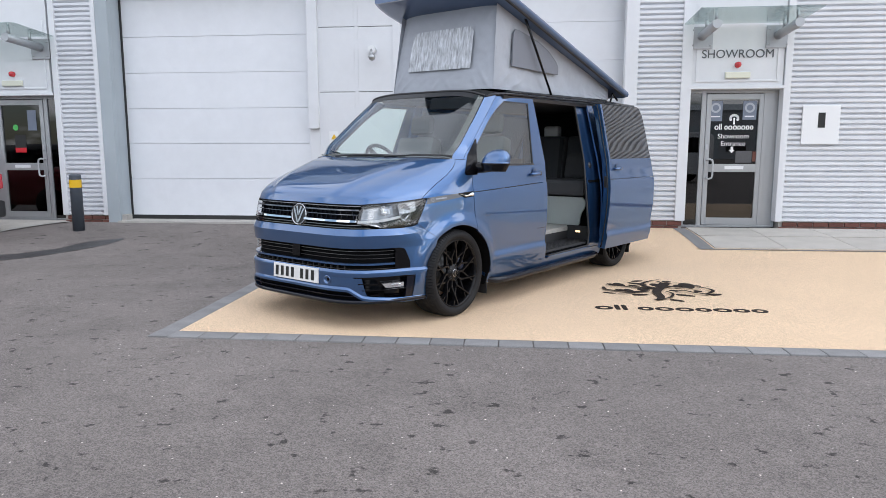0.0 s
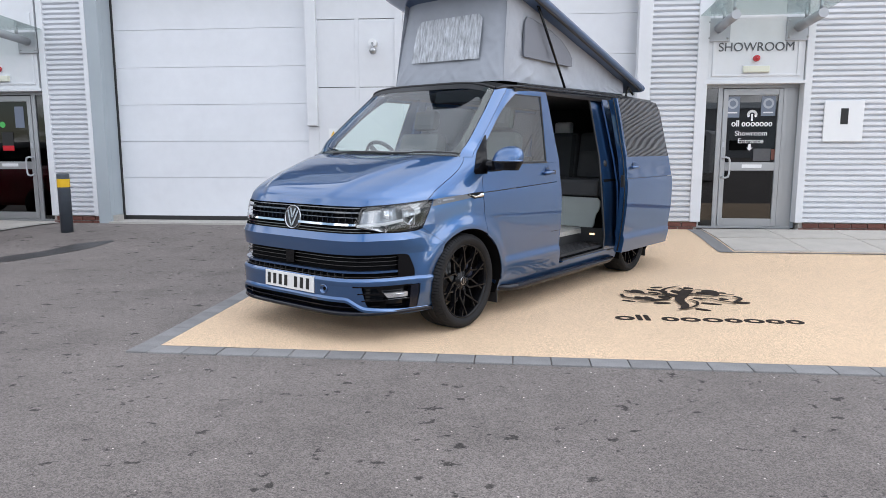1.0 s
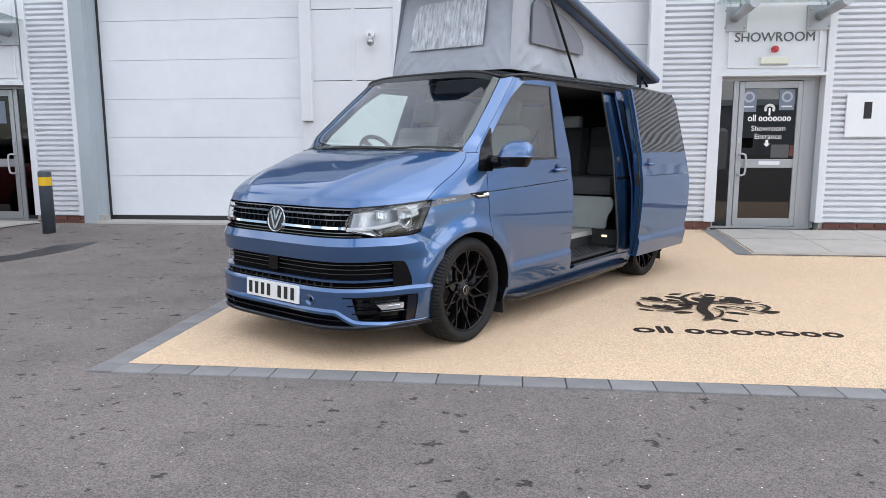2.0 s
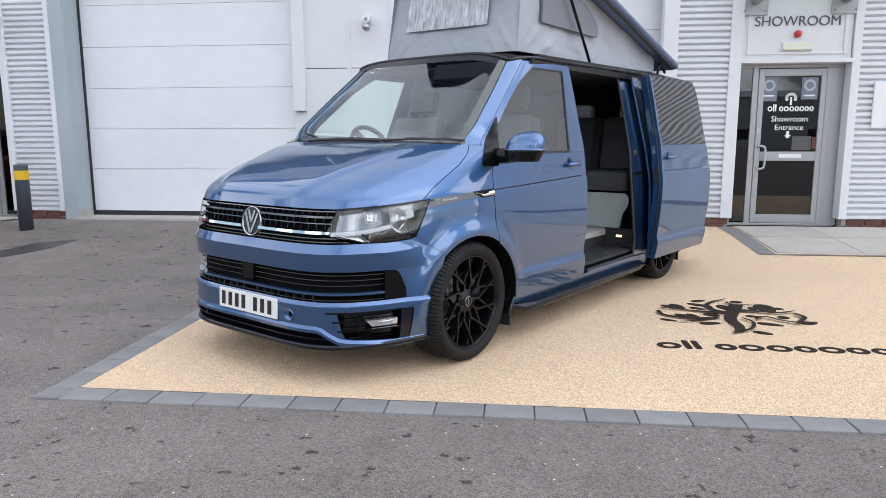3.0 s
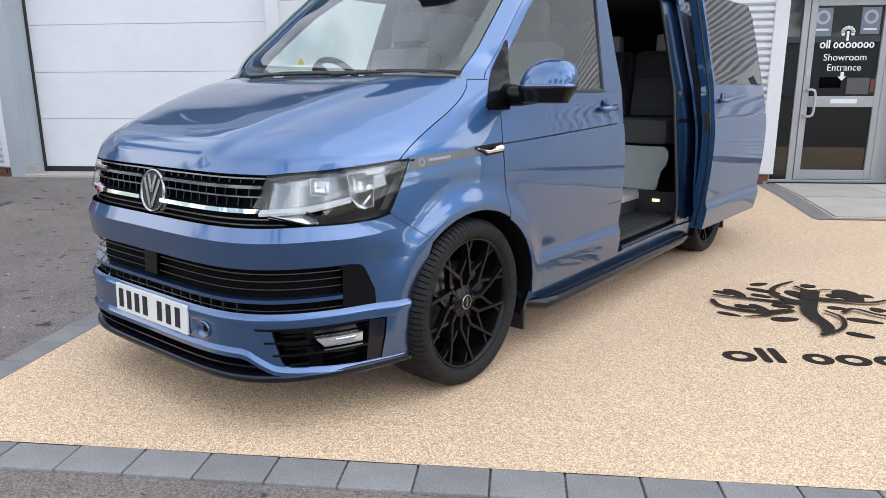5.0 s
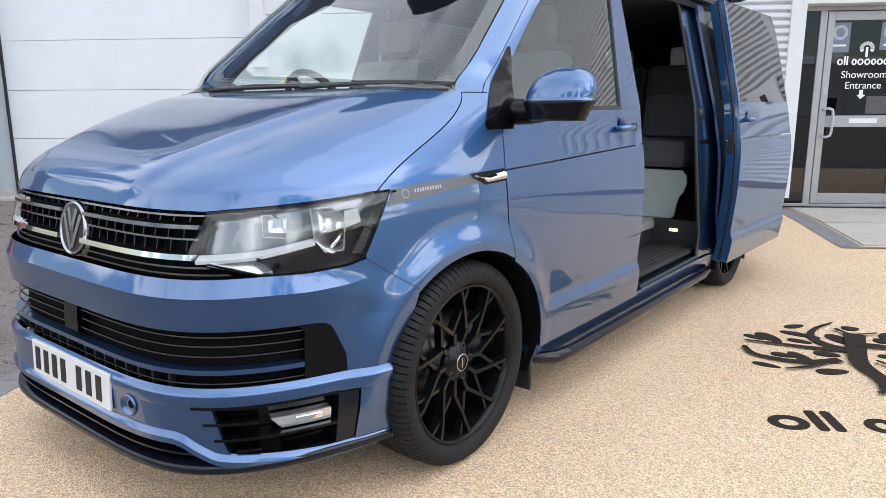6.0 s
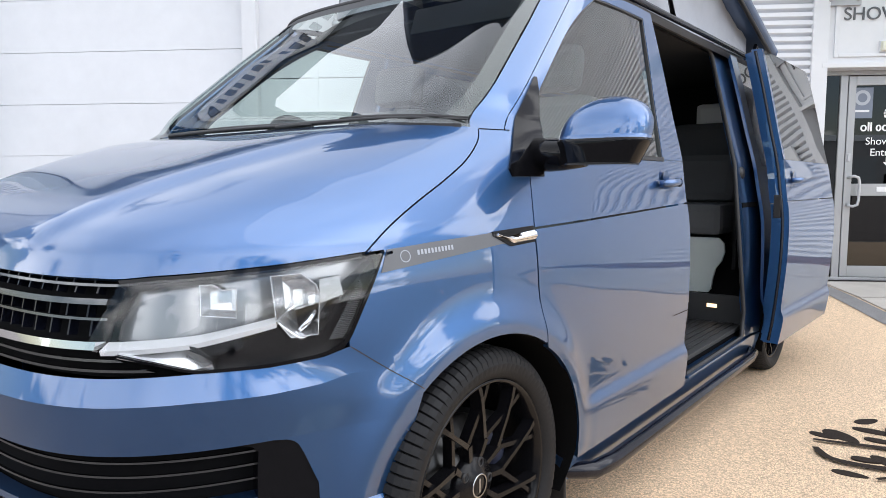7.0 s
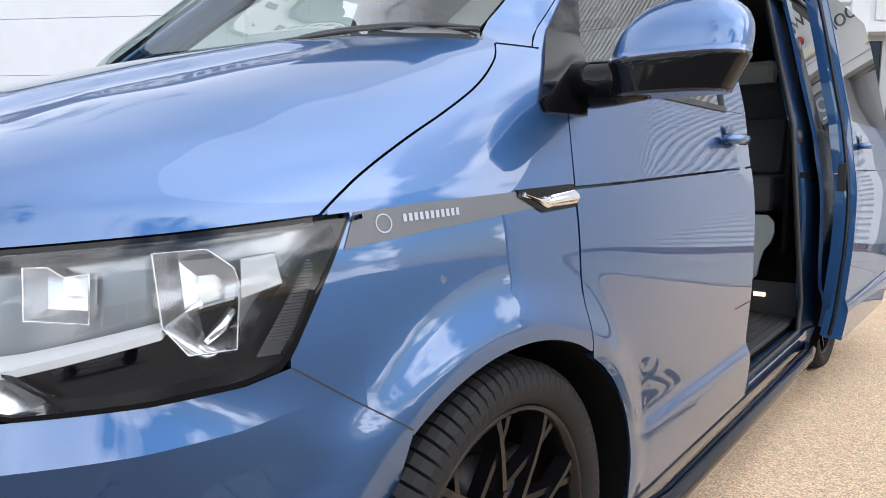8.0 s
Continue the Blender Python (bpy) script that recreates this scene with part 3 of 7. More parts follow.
part("coping", box(NB(), -7.60, FY - 0.10, 5.75, 1.81, FY + 0.30, TOP + 0.02, 0.01), M["post"], upper, "dark blue-grey coping")


# closed shell behind the front
shell = thing("building_shell", "plain building shell behind the cladding", "building", kind="structure")
part("back_wall", box(NB(), -30, FY + 6.0, 0, 34, FY + 6.2, TOP), M["far_wall"], shell)
part("roof", box(NB(), -30, FY + 0.16, TOP - 0.02, 34, FY + 6.2, TOP + 0.15), M["pier"], shell)
for a, b in ((-30, -9.3), (-7.45, -6.66), (-3.30, -1.80), (1.66, 2.50), (4.10, 34)):
    part("inner_wall", box(NB(), a, FY + 0.52, 0, b, FY + 0.62, TOP), M["lining"], shell)

# showroom entrance
def entrance(tag, x0, side, label, text):
    """A glazed entrance: side light and door leaf in a grey frame, white lintel panel, all in a recess. x0: left side of the opening; side: 1 or -1, mirrored."""
    cx = x0 + 0.67

    def X(u):
        return cx + side * (u - 0.67)

    def bx(u0, y0, z0, u1, y1, z1, bev=0.004):
        a, b = sorted((X(u0), X(u1)))
        return box(NB(), a, y0, z0, b, y1, z1, bev)
    e = thing("door_" + tag, label, "door", kind="structure")
    y = FY + 0.17
    part("side_jamb", bx(-0.02, y, 0.14, 0.025, y + 0.06, 2.17), M["frame"], e)
    part("mullion", bx(0.215, y, 0.14, 0.285, y + 0.06, 2.17), M["frame"], e)
    part("hinge_jamb", bx(1.13, y, 0.14, 1.19, y + 0.06, 2.17), M["frame"], e)
    part("side_panel", bx(1.19, y + 0.01, 0.14, 1.335, y + 0.05, 2.17), M["frame"], e)
    part("head", bx(-0.02, y, 2.17, 1.335, y + 0.06, 2.215), M["frame"], e)
    part("sill", bx(-0.02, y - 0.02, 0.125, 1.335, y + 0.08, 0.155), M["frame"], e)
    part("side_light", bx(0.025, y + 0.02, 0.155, 0.215, y + 0.03, 2.17, 0), M["shop_glass"], e, "dark glass side light")
    leaf = part("leaf", bx(0.29, y - 0.008, 0.16, 0.36, y + 0.045, 2.16), M["frame"], e)
    part("stile", bx(1.06, y - 0.008, 0.16, 1.125, y + 0.045, 2.16), M["frame"], leaf)
    part("top_rail", bx(0.36, y - 0.008, 2.07, 1.06, y + 0.045, 2.16), M["frame"], leaf)
    part("mid_rail", bx(0.36, y - 0.008, 0.98, 1.06, y + 0.045, 1.10), M["frame"], leaf)
    part("bottom_rail", bx(0.36, y - 0.008, 0.16, 1.06, y + 0.045, 0.27), M["frame"], leaf)
    part("upper_pane", bx(0.36, y + 0.018, 1.10, 1.06, y + 0.026, 2.07, 0), M["shop_glass"], leaf, "dark reflecting glass pane")
    part("lower_pane", bx(0.36, y + 0.018, 0.27, 1.06, y + 0.026, 0.98, 0), M["shop_glass"], leaf, "dark reflecting glass pane")
    part("letter_plate", bx(0.60, y - 0.014, 1.02, 0.88, y - 0.007, 1.07, 0.002), M["sign"], leaf, "white letter plate")
    part("pull_handle", tube(NB(), [(X(0.33), y - 0.008, 1.16), (X(0.33), y - 0.05, 1.17), (X(0.36), y - 0.065, 1.175), (X(0.40), y - 0.065, 1.16), (X(0.41), y - 0.065, 1.12), (X(0.41), y - 0.065, 0.94), (X(0.40), y - 0.065, 0.89), (X(0.36), y - 0.065, 0.875), (X(0.33), y - 0.05, 0.88), (X(0.33), y - 0.008, 0.89)], 0.014), M["silver_trim"], leaf, "curved silver pull handle")
    part("lock", box(NB(), X(0.32) - 0.015, y - 0.02, 1.32, X(0.32) + 0.015, y - 0.008, 1.40, 0.004), M["silver_trim"], leaf)
    # recess, and a room behind coloured dark to look dim
    for a, b in ((-0.06, -0.02), (1.335, 1.375)):
        part("reveal", bx(a, FY + 0.152, 0.14, b, FY + 0.40, 2.26, 0), M["pier"], e)
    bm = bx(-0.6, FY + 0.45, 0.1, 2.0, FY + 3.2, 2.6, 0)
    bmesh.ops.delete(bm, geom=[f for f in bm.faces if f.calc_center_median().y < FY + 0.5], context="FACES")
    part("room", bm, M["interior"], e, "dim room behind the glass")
    # lintel panel above the door
    lin = thing("lintel_" + tag, "white panelled lintel over the glazed entrance", "lintel", kind="structure")
    part("soffit", bx(-0.05, FY - 0.029, 2.215, 1.36, FY + 0.40, 2.26), M["white"], lin)
    part("field", bx(0.0, FY + 0.012, 2.26, 1.32, FY + 0.10, TOP, 0), M["white"], lin)
    part("frame_side", bx(0.06, FY - 0.005, 2.32, 0.10, FY + 0.03, 3.42), M["white"], lin)
    part("frame_side", bx(1.22, FY - 0.005, 2.32, 1.26, FY + 0.03, 3.42), M["white"], lin)
    part("frame_foot", bx(0.10, FY - 0.005, 2.32, 1.22, FY + 0.03, 2.35), M["white"], lin)
    # beacon and emergency light
    b = thing("alarm_beacon", "small red dome alarm beacon on the lintel", "beacon")
    bm = NB()
    revolve(bm, [(0.001, -0.065), (0.022, -0.062), (0.04, -0.045), (0.045, -0.02), (0.045, 0.02)], 20, "y", Matrix.Translation((X(0.66), FY, 2.565)))
    part("dome", bm, M["red"], b, "red plastic dome")
    l = thing("bulkhead_light", "cream rectangular bulkhead light on the lintel", "light")
    part("body", box(NB(), X(0.66) - 0.18, FY - 0.04, 2.37, X(0.66) + 0.18, FY + 0.015, 2.46, 0.012), M["cream"], l)
    part("base", box(NB(), X(0.66) - 0.185, FY - 0.006, 2.362, X(0.66) + 0.185, FY + 0.015, 2.468, 0.004), M["white"], l)
    # glass canopy on two tube brackets
    c = thing("canopy", "clear glass canopy on two grey steel tube brackets", "canopy")
    for u in (0.12, 1.20):
        br = part("bracket", tube(NB(), [(X(u), FY + 0.01, 2.98), (X(u), FY - 0.80, 3.03)], 0.062, 20), M["canopy"], c)
        part("wall_plate", box(NB(), X(u) - 0.16, FY - 0.02, 2.80, X(u) + 0.16, FY + 0.012, 3.12, 0.004), M["canopy"], br)
        for s in (-1, 1):
            for zz in (2.85, 3.07):
                bm = NB()
                revolve(bm, [(0.001, -0.03), (0.014, -0.028), (0.016, -0.02)], 10, "y", Matrix.Translation((X(u) + s * 0.125, FY, zz)))
                part("bolt", bm, M["steel"], br)
        for k in (0.25, 0.72):
            part("spigot", tube(NB(), [(X(u), FY - k, 2.98 + 0.06 * k + 0.05), (X(u), FY - k, 3.15 + 0.06 * k)], 0.022, 12), M["steel"], br)
    bm = box(NB(), X(0.66) - 0.80, FY - 0.95, -0.006, X(0.66) + 0.80, FY - 0.03, 0.006, 0.002)
    for v in bm.verts:
        v.co.z += 3.155 + 0.06 * (FY - v.co.y)
    part("glass_sheet", bm, M["canopy_glass"], c, "clear glass sheet")
    if text:
        t = thing("wall_lettering", "grey capital lettering on the white lintel", "lettering")
        words("lettering", text, 0.125, pose(X(0.655), FY + 0.008, 2.72, 90, 0, 0), M["letters"], t, depth=0.012)
    return e, X, y


e1, X1, yd = entrance("1", 2.60, 1, "grey aluminium glazed showroom entrance door, closed", "SHOWROOM")
e2, X2, yd = entrance("2", -9.00, -1, "grey aluminium glazed office entrance door, closed", "")
# window vinyl on the showroom door
vin = thing("door_vinyl", "white vinyl lettering and stickers on the showroom door glass", "sticker")
yv = yd + 0.014
words("lettering", "Showroom", 0.075, pose(3.31, yv, 1.52, 90, 0, 0), M["white_ink"], vin, depth=0.002)
words("lettering", "Entrance", 0.075, pose(3.31, yv, 1.41, 90, 0, 0), M["white_ink"], vin, depth=0.002)
bm = NB()
prism(bm, [(-0.018, 0.05), (0.018, 0.05), (0.018, 0.0), (0.045, 0.0), (0.0, -0.045), (-0.045, 0.0), (-0.018, 0.0)], 0, 0.002, pose(3.30, yv, 1.315, 90, 0, 0))
part("arrow", bm, M["white_ink"], vin)


def bars(spec, h, material, parent, m, name="bar"):
    """Plain rounded bars in place of writing: spec of (x, width, height)."""
    for x, w, k in spec:
        bm = NB()
        r = min(w, k) * 0.42
        out = [(x + sx * (w / 2 - r) + r * math.cos(a), k / 2 + sy * (k / 2 - r) + r * math.sin(a)) for sx, sy, a0 in ((1, 1, 0), (-1, 1, 90), (-1, -1, 180), (1, -1, 270)) for a in (radians(a0 + d) for d in (0, 30, 60, 90))]
        part(name, prism(bm, out, 0, h), material, parent, m=m)


NAME_SHAPES = [(-0.47, 0.115, 0.12), (-0.385, 0.03, 0.17), (-0.34, 0.03, 0.17), (-0.21, 0.10, 0.12), (-0.095, 0.115, 0.12), (0.03, 0.115, 0.12), (0.145, 0.10, 0.12), (0.26, 0.115, 0.12), (0.375, 0.10, 0.12), (0.485, 0.10, 0.12)]


def plain_shapes(kx, kz, h, material, parent, m):
    """Plain rings and bars that stand in for a trade name."""
    for x, w, k in NAME_SHAPES:
        if w < 0.05:
            bars([(x * kx, w * kx, k * kz)], h, material, parent, m)
            continue
        bm = NB()
        rx, rz, t = w * kx / 2, k * kz / 2, 0.030 * kx
        ro, ri = [], []
        for z in (0, h):
            ro.append([bm.verts.new((x * kx + rx * math.cos(a), rz + rz * math.sin(a), z)) for a in (2 * math.pi * i / 20 for i in range(20))])
            ri.append([bm.verts.new((x * kx + (rx - t) * math.cos(a), rz + (rz - t * 0.8) * math.sin(a), z)) for a in (2 * math.pi * i / 20 for i in range(20))])
        for i in range(20):
            j = (i + 1) % 20
            bm.faces.new((ro[1][i], ro[1][j], ri[1][j], ri[1][i]))
            bm.faces.new((ro[0][i], ro[0][j], ro[1][j], ro[1][i]))
            bm.faces.new((ri[0][j], ri[0][i], ri[1][i], ri[1][j]))
        part("ring", bm, material, parent, m=m)

plain_shapes(0.54, 0.54, 0.002, M["white_ink"], vin, pose(3.31, yv, 1.62, 90, 0, 0))
bm = NB()
for k in range(9):
    a = radians(-20 + 27.5 * k)
    c = Vector((0.055 * math.cos(a), 0.05 + 0.05 * math.sin(a), 0))
    prism(bm, [(c.x + 0.02 * math.cos(b), c.y + 0.02 * math.sin(b)) for b in (2 * math.pi * i / 8 for i in range(8))], 0, 0.002)
prism(bm, [(-0.012, -0.04), (0.012, -0.04), (0.012, 0.06), (-0.012, 0.06)], 0, 0.002)
bmesh.ops.transform(bm, matrix=pose(3.31, yv, 1.74, 90, 0, 0), verts=bm.verts)
part("tree_mark", bm, M["white_ink"], vin)
for x, h in ((3.03, 0.30), (3.53, 0.28)):
    part("sticker", box(NB(), x - 0.10, yv - 0.002, 2.05 - h, x + 0.10, yv, 2.05, 0), M["blue_ink"], vin, "pale blue safety sticker")
    bm = NB()
    r0 = revolve(bm, [(0.045, yv - 0.004), (0.075, yv - 0.004)], 24, "y", Matrix.Translation((x, 0, 1.95)))
    part("ring", bm, M["decal_ink"], vin)
    bars([(0, 0.14, 0.02)], 0.002, M["sign"], vin, pose(x, yv - 0.003, 1.81, 90, 0, 0))
# paper is coloured dark grey: the tinted glass's dimming is in the colour
part("notice", box(NB(), 3.36, yv - 0.002, 1.12, 3.60, yv + 0.001, 1.30, 0), M["lamp_cloth"], vin, "pale paper notice, darkened as if behind the glass")
part("notice", box(NB(), 3.61, yv - 0.002, 1.14, 3.69, yv + 0.001, 1.29, 0), M["brick"], vin, "small red notice")
# office door stickers
vin2 = thing("door_vinyl", "small notices on the office door glass", "sticker")
bm = NB()
revolve(bm, [(0.001, yv), (0.05, yv)], 20, "y", Matrix.Translation((X2(0.83), 0, 1.70)))
part("badge", bm, mat("green_sticker", (0.08, 0.45, 0.10), 0.5), vin2, "round green sticker")
part("sticker", box(NB(), X2(0.86), yv - 0.002, 1.28, X2(0.66), yv, 1.58, 0), M["ink"], vin2, "dark notice")
part("sticker", box(NB(), X2(0.86), yv - 0.004, 1.28, X2(0.66), yv - 0.002, 1.36, 0), M["red"], vin2, "red notice")
part("sticker", box(NB(), X2(0.60), yv - 0.002, 1.65, X2(0.44), yv, 1.99, 0), M["blue_ink"], vin2, "pale blue safety sticker")

# unit sign: blank number as a bar
sg = thing("unit_sign", "square white sign panel with one dark mark on the cladding", "sign")
part("panel", box(NB(), 4.22, FY - 0.035, 1.40, 4.75, FY - 0.005, 1.965, 0.006), M["sign"], sg)
part("mark", box(NB(), 4.44, FY - 0.040, 1.64, 4.54, FY - 0.034, 1.86, 0.002), M["ink"], sg, "plain dark bar")

# bollard
bo = thing("bollard", "charcoal round bollard with a yellow band", "bollard", pose(-6.72, 9.93, ground_z(9.93) - 0.02))
bm = NB()
tube(bm, [(0, 0, 0), (0, 0, 0.86), (0, 0, 0.875), (0, 0, 0.88)], [0.085, 0.085, 0.082, 0.06], 28)
part("post", bm, M["post"], bo)
bm = NB()
tube(bm, [(0, 0, 0.68), (0, 0, 0.80)], 0.0865, 28, False)
part("band", bm, M["yellow"], bo, "yellow reflective band")

# wall camera on the white pier
cv = thing("security_camera", "small white dome security camera on the wall", "camera")
part("bracket", tube(NB(), [(-2.30, FY + 0.29, 2.90), (-2.30, FY + 0.16, 2.90)], 0.06, 18), M["sign"], cv)
part("arm", tube(NB(), [(-2.30, FY + 0.18, 2.90), (-2.30, FY + 0.13, 2.84), (-2.28, FY + 0.12, 2.80)], 0.02), M["steel"], cv)
bm = NB()
bmesh.ops.create_uvsphere(bm, u_segments=20, v_segments=12, radius=0.055, matrix=pose(-2.28, FY + 0.11, 2.77))
part("dome", bm, M["steel"], cv, "grey camera dome", True)

# inlaid tree mark and word on the forecourt
mark = thing("forecourt_mark", "dark brown inlaid tree mark and lettering rings on the forecourt", "ground marking", kind="structure")


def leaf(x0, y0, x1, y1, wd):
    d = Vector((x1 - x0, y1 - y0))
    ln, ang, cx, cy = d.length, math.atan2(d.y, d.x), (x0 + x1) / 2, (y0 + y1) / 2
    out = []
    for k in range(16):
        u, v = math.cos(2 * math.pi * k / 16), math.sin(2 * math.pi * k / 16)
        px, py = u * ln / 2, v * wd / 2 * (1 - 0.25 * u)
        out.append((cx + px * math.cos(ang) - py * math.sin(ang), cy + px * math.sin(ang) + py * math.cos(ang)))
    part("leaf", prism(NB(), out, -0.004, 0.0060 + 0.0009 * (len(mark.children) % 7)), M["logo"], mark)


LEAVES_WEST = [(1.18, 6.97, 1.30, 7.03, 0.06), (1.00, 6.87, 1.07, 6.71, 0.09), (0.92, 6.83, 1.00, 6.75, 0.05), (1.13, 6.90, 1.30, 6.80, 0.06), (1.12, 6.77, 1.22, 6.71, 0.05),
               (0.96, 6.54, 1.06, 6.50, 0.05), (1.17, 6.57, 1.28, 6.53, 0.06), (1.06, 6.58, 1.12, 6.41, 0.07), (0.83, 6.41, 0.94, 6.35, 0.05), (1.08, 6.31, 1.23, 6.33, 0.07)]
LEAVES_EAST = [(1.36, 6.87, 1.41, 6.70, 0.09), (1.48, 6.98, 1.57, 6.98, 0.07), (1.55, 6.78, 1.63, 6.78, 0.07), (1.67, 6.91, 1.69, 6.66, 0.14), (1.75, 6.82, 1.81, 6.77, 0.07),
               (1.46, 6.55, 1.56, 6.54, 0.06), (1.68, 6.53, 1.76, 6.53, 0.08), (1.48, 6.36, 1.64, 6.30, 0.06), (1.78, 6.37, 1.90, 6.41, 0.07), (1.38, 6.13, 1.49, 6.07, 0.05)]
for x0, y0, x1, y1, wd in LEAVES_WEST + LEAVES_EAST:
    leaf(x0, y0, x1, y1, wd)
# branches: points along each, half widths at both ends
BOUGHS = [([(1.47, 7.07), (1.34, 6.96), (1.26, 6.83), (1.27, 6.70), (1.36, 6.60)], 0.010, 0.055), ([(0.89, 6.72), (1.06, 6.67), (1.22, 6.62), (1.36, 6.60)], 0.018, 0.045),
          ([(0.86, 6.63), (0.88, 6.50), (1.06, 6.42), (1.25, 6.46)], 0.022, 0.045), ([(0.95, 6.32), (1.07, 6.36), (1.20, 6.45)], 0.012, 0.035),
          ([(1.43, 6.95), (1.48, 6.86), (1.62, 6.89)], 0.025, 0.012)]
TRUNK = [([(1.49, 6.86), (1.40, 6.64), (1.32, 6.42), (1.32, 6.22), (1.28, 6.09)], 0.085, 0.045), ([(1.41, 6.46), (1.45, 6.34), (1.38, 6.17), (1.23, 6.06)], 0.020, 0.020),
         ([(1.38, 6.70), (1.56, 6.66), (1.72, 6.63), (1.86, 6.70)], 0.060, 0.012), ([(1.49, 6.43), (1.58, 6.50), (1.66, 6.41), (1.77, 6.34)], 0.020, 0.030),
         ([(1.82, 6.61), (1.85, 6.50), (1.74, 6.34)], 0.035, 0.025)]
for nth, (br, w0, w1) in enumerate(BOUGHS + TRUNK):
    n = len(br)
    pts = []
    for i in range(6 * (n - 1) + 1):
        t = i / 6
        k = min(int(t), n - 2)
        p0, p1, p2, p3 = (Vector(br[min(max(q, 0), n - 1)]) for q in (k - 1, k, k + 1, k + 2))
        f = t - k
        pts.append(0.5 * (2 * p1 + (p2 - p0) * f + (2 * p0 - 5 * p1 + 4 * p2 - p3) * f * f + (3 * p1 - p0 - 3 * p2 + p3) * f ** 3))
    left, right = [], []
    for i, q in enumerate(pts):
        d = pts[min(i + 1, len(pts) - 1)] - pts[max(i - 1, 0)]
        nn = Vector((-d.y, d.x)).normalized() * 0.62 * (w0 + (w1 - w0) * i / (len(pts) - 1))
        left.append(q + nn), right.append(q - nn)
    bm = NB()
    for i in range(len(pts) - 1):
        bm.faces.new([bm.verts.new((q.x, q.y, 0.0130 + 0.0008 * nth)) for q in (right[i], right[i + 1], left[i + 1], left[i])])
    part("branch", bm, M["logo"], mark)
plain_shapes(1.32, 1.05, 0.011, M["logo"], mark, pose(1.38, 5.70, -0.004))

# wet stain on the asphalt by the garage
rs = random.Random(3)
bm = NB()
cen = [(-7.2, 7.1), (-6.6, 7.6), (-6.2, 8.0), (-6.0, 8.5), (-5.85, 9.0), (-5.65, 9.35)]
ring = []
for s in (1, -1):
    for i, (x, y) in enumerate(cen if s > 0 else cen[::-1]):
        w = (0.30, 0.34, 0.26, 0.20, 0.22, 0.06)[i if s > 0 else 5 - i] * rs.uniform(0.8, 1.2)
        ring.append((x + s * w * 0.8, y - s * w * 0.5))
f = [bm.verts.new((x, y, ground_z(y) - 0.002)) for x, y in ring]
bm.faces.new(f)
bmesh.ops.triangulate(bm, faces=bm.faces[:])
solo("wet_stain", bm, M["wet"], "dark damp stain on the asphalt", "stain", "structure")

# pale apron before the office door
bm = NB()
rows = [[bm.verts.new((x, y, ground_z(y) + 0.012)) for x in (-14.0, -7.55 + (10.8 - y) * -0.35)] for y in (9.75, 10.0, 10.3, 10.6, FY + 0.1)]
for a, b in zip(rows, rows[1:]):
    bm.faces.new((a[0], a[1], b[1], b[0]))
solo("apron_west", bm, M["flag"], "pale concrete apron before the office door", "paving", "structure")
strip_between("edging_strip", (-14.0, 9.70), (-7.92, 9.70), 0.12, M["concrete"], "pale concrete kerb strip", "kerb")
strip_between("edging_strip", (-7.90, 9.70), (-7.50, 10.82), 0.10, M["concrete"], "pale concrete kerb strip", "kerb")

# end of a parked red hatchback
car = thing("parked_car", "red parked hatchback with grey lower bumper", "car", pose(-9.93, 9.05, 0, 0, 0, 4))


def car_shell(secs):
    bm = NB()
    rows = [[bm.verts.new(p) for p in s] for s in secs]
    n = len(rows[0])
    for a, b in zip(rows, rows[1:]):
        for j in range(n):
            bm.faces.new((a[j], a[(j + 1) % n], b[(j + 1) % n], b[j])).smooth = True
    bm.faces.new(rows[0]), bm.faces.new(rows[-1][::-1])
    return bm


body = []
for x, k, top in ((-2.0, 0.75, 0.85), (-1.9, 0.92, 0.92), (-1.2, 1.0, 0.98), (0.0, 1.0, 0.98), (1.2, 1.0, 1.0), (1.86, 0.95, 1.0), (1.98, 0.85, 0.92), (2.02, 0.78, 0.80)):
    body.append([(x, 0.86 * k * c, 0.28 + (top - 0.28) * q) for c, q in ((-0.9, 0), (-1, 0.25), (-1, 0.7), (-0.92, 1), (0, 1.02), (0.92, 1), (1, 0.7), (1, 0.25), (0.9, 0))])
part("body", car_shell(body), M["red_paint"], car)
cab = []
for x, k, z in ((-0.9, 0.8, 0.99), (-0.3, 0.72, 1.40), (0.9, 0.72, 1.44), (1.6, 0.74, 1.36), (1.9, 0.80, 0.99)):
    cab.append([(x, 0.84 * k * c, 0.95 + (z - 0.95) * q) for c, q in ((-1.1, 0), (-1, 0.7), (-0.85, 1), (0.85, 1), (1, 0.7), (1.1, 0))])
part("cabin", car_shell(cab), M["gloss"], car, "dark glazed cabin")
part("rear_bumper", box(NB(), 1.85, -0.78, 0.28, 2.06, 0.78, 0.55, 0.05), M["satin"], car, "grey plastic bumper")
for s in (-1, 1):
    part("tail_lamp", box(NB(), 1.90, s * 0.70 - 0.10, 0.72, 2.03, s * 0.70 + 0.10, 0.96, 0.03), M["red"], car, "red tail lamp")
    for x in (-1.25, 1.25):
        bm = NB()
        revolve(bm, [(0.001, -0.1), (0.20, -0.1), (0.22, -0.08), (0.30, -0.09), (0.31, 0.0), (0.30, 0.09), (0.001, 0.09)], 28, "y", Matrix.Translation((x, s * 0.78, 0.31)))
        part("wheel", bm, M["rubber"], car)

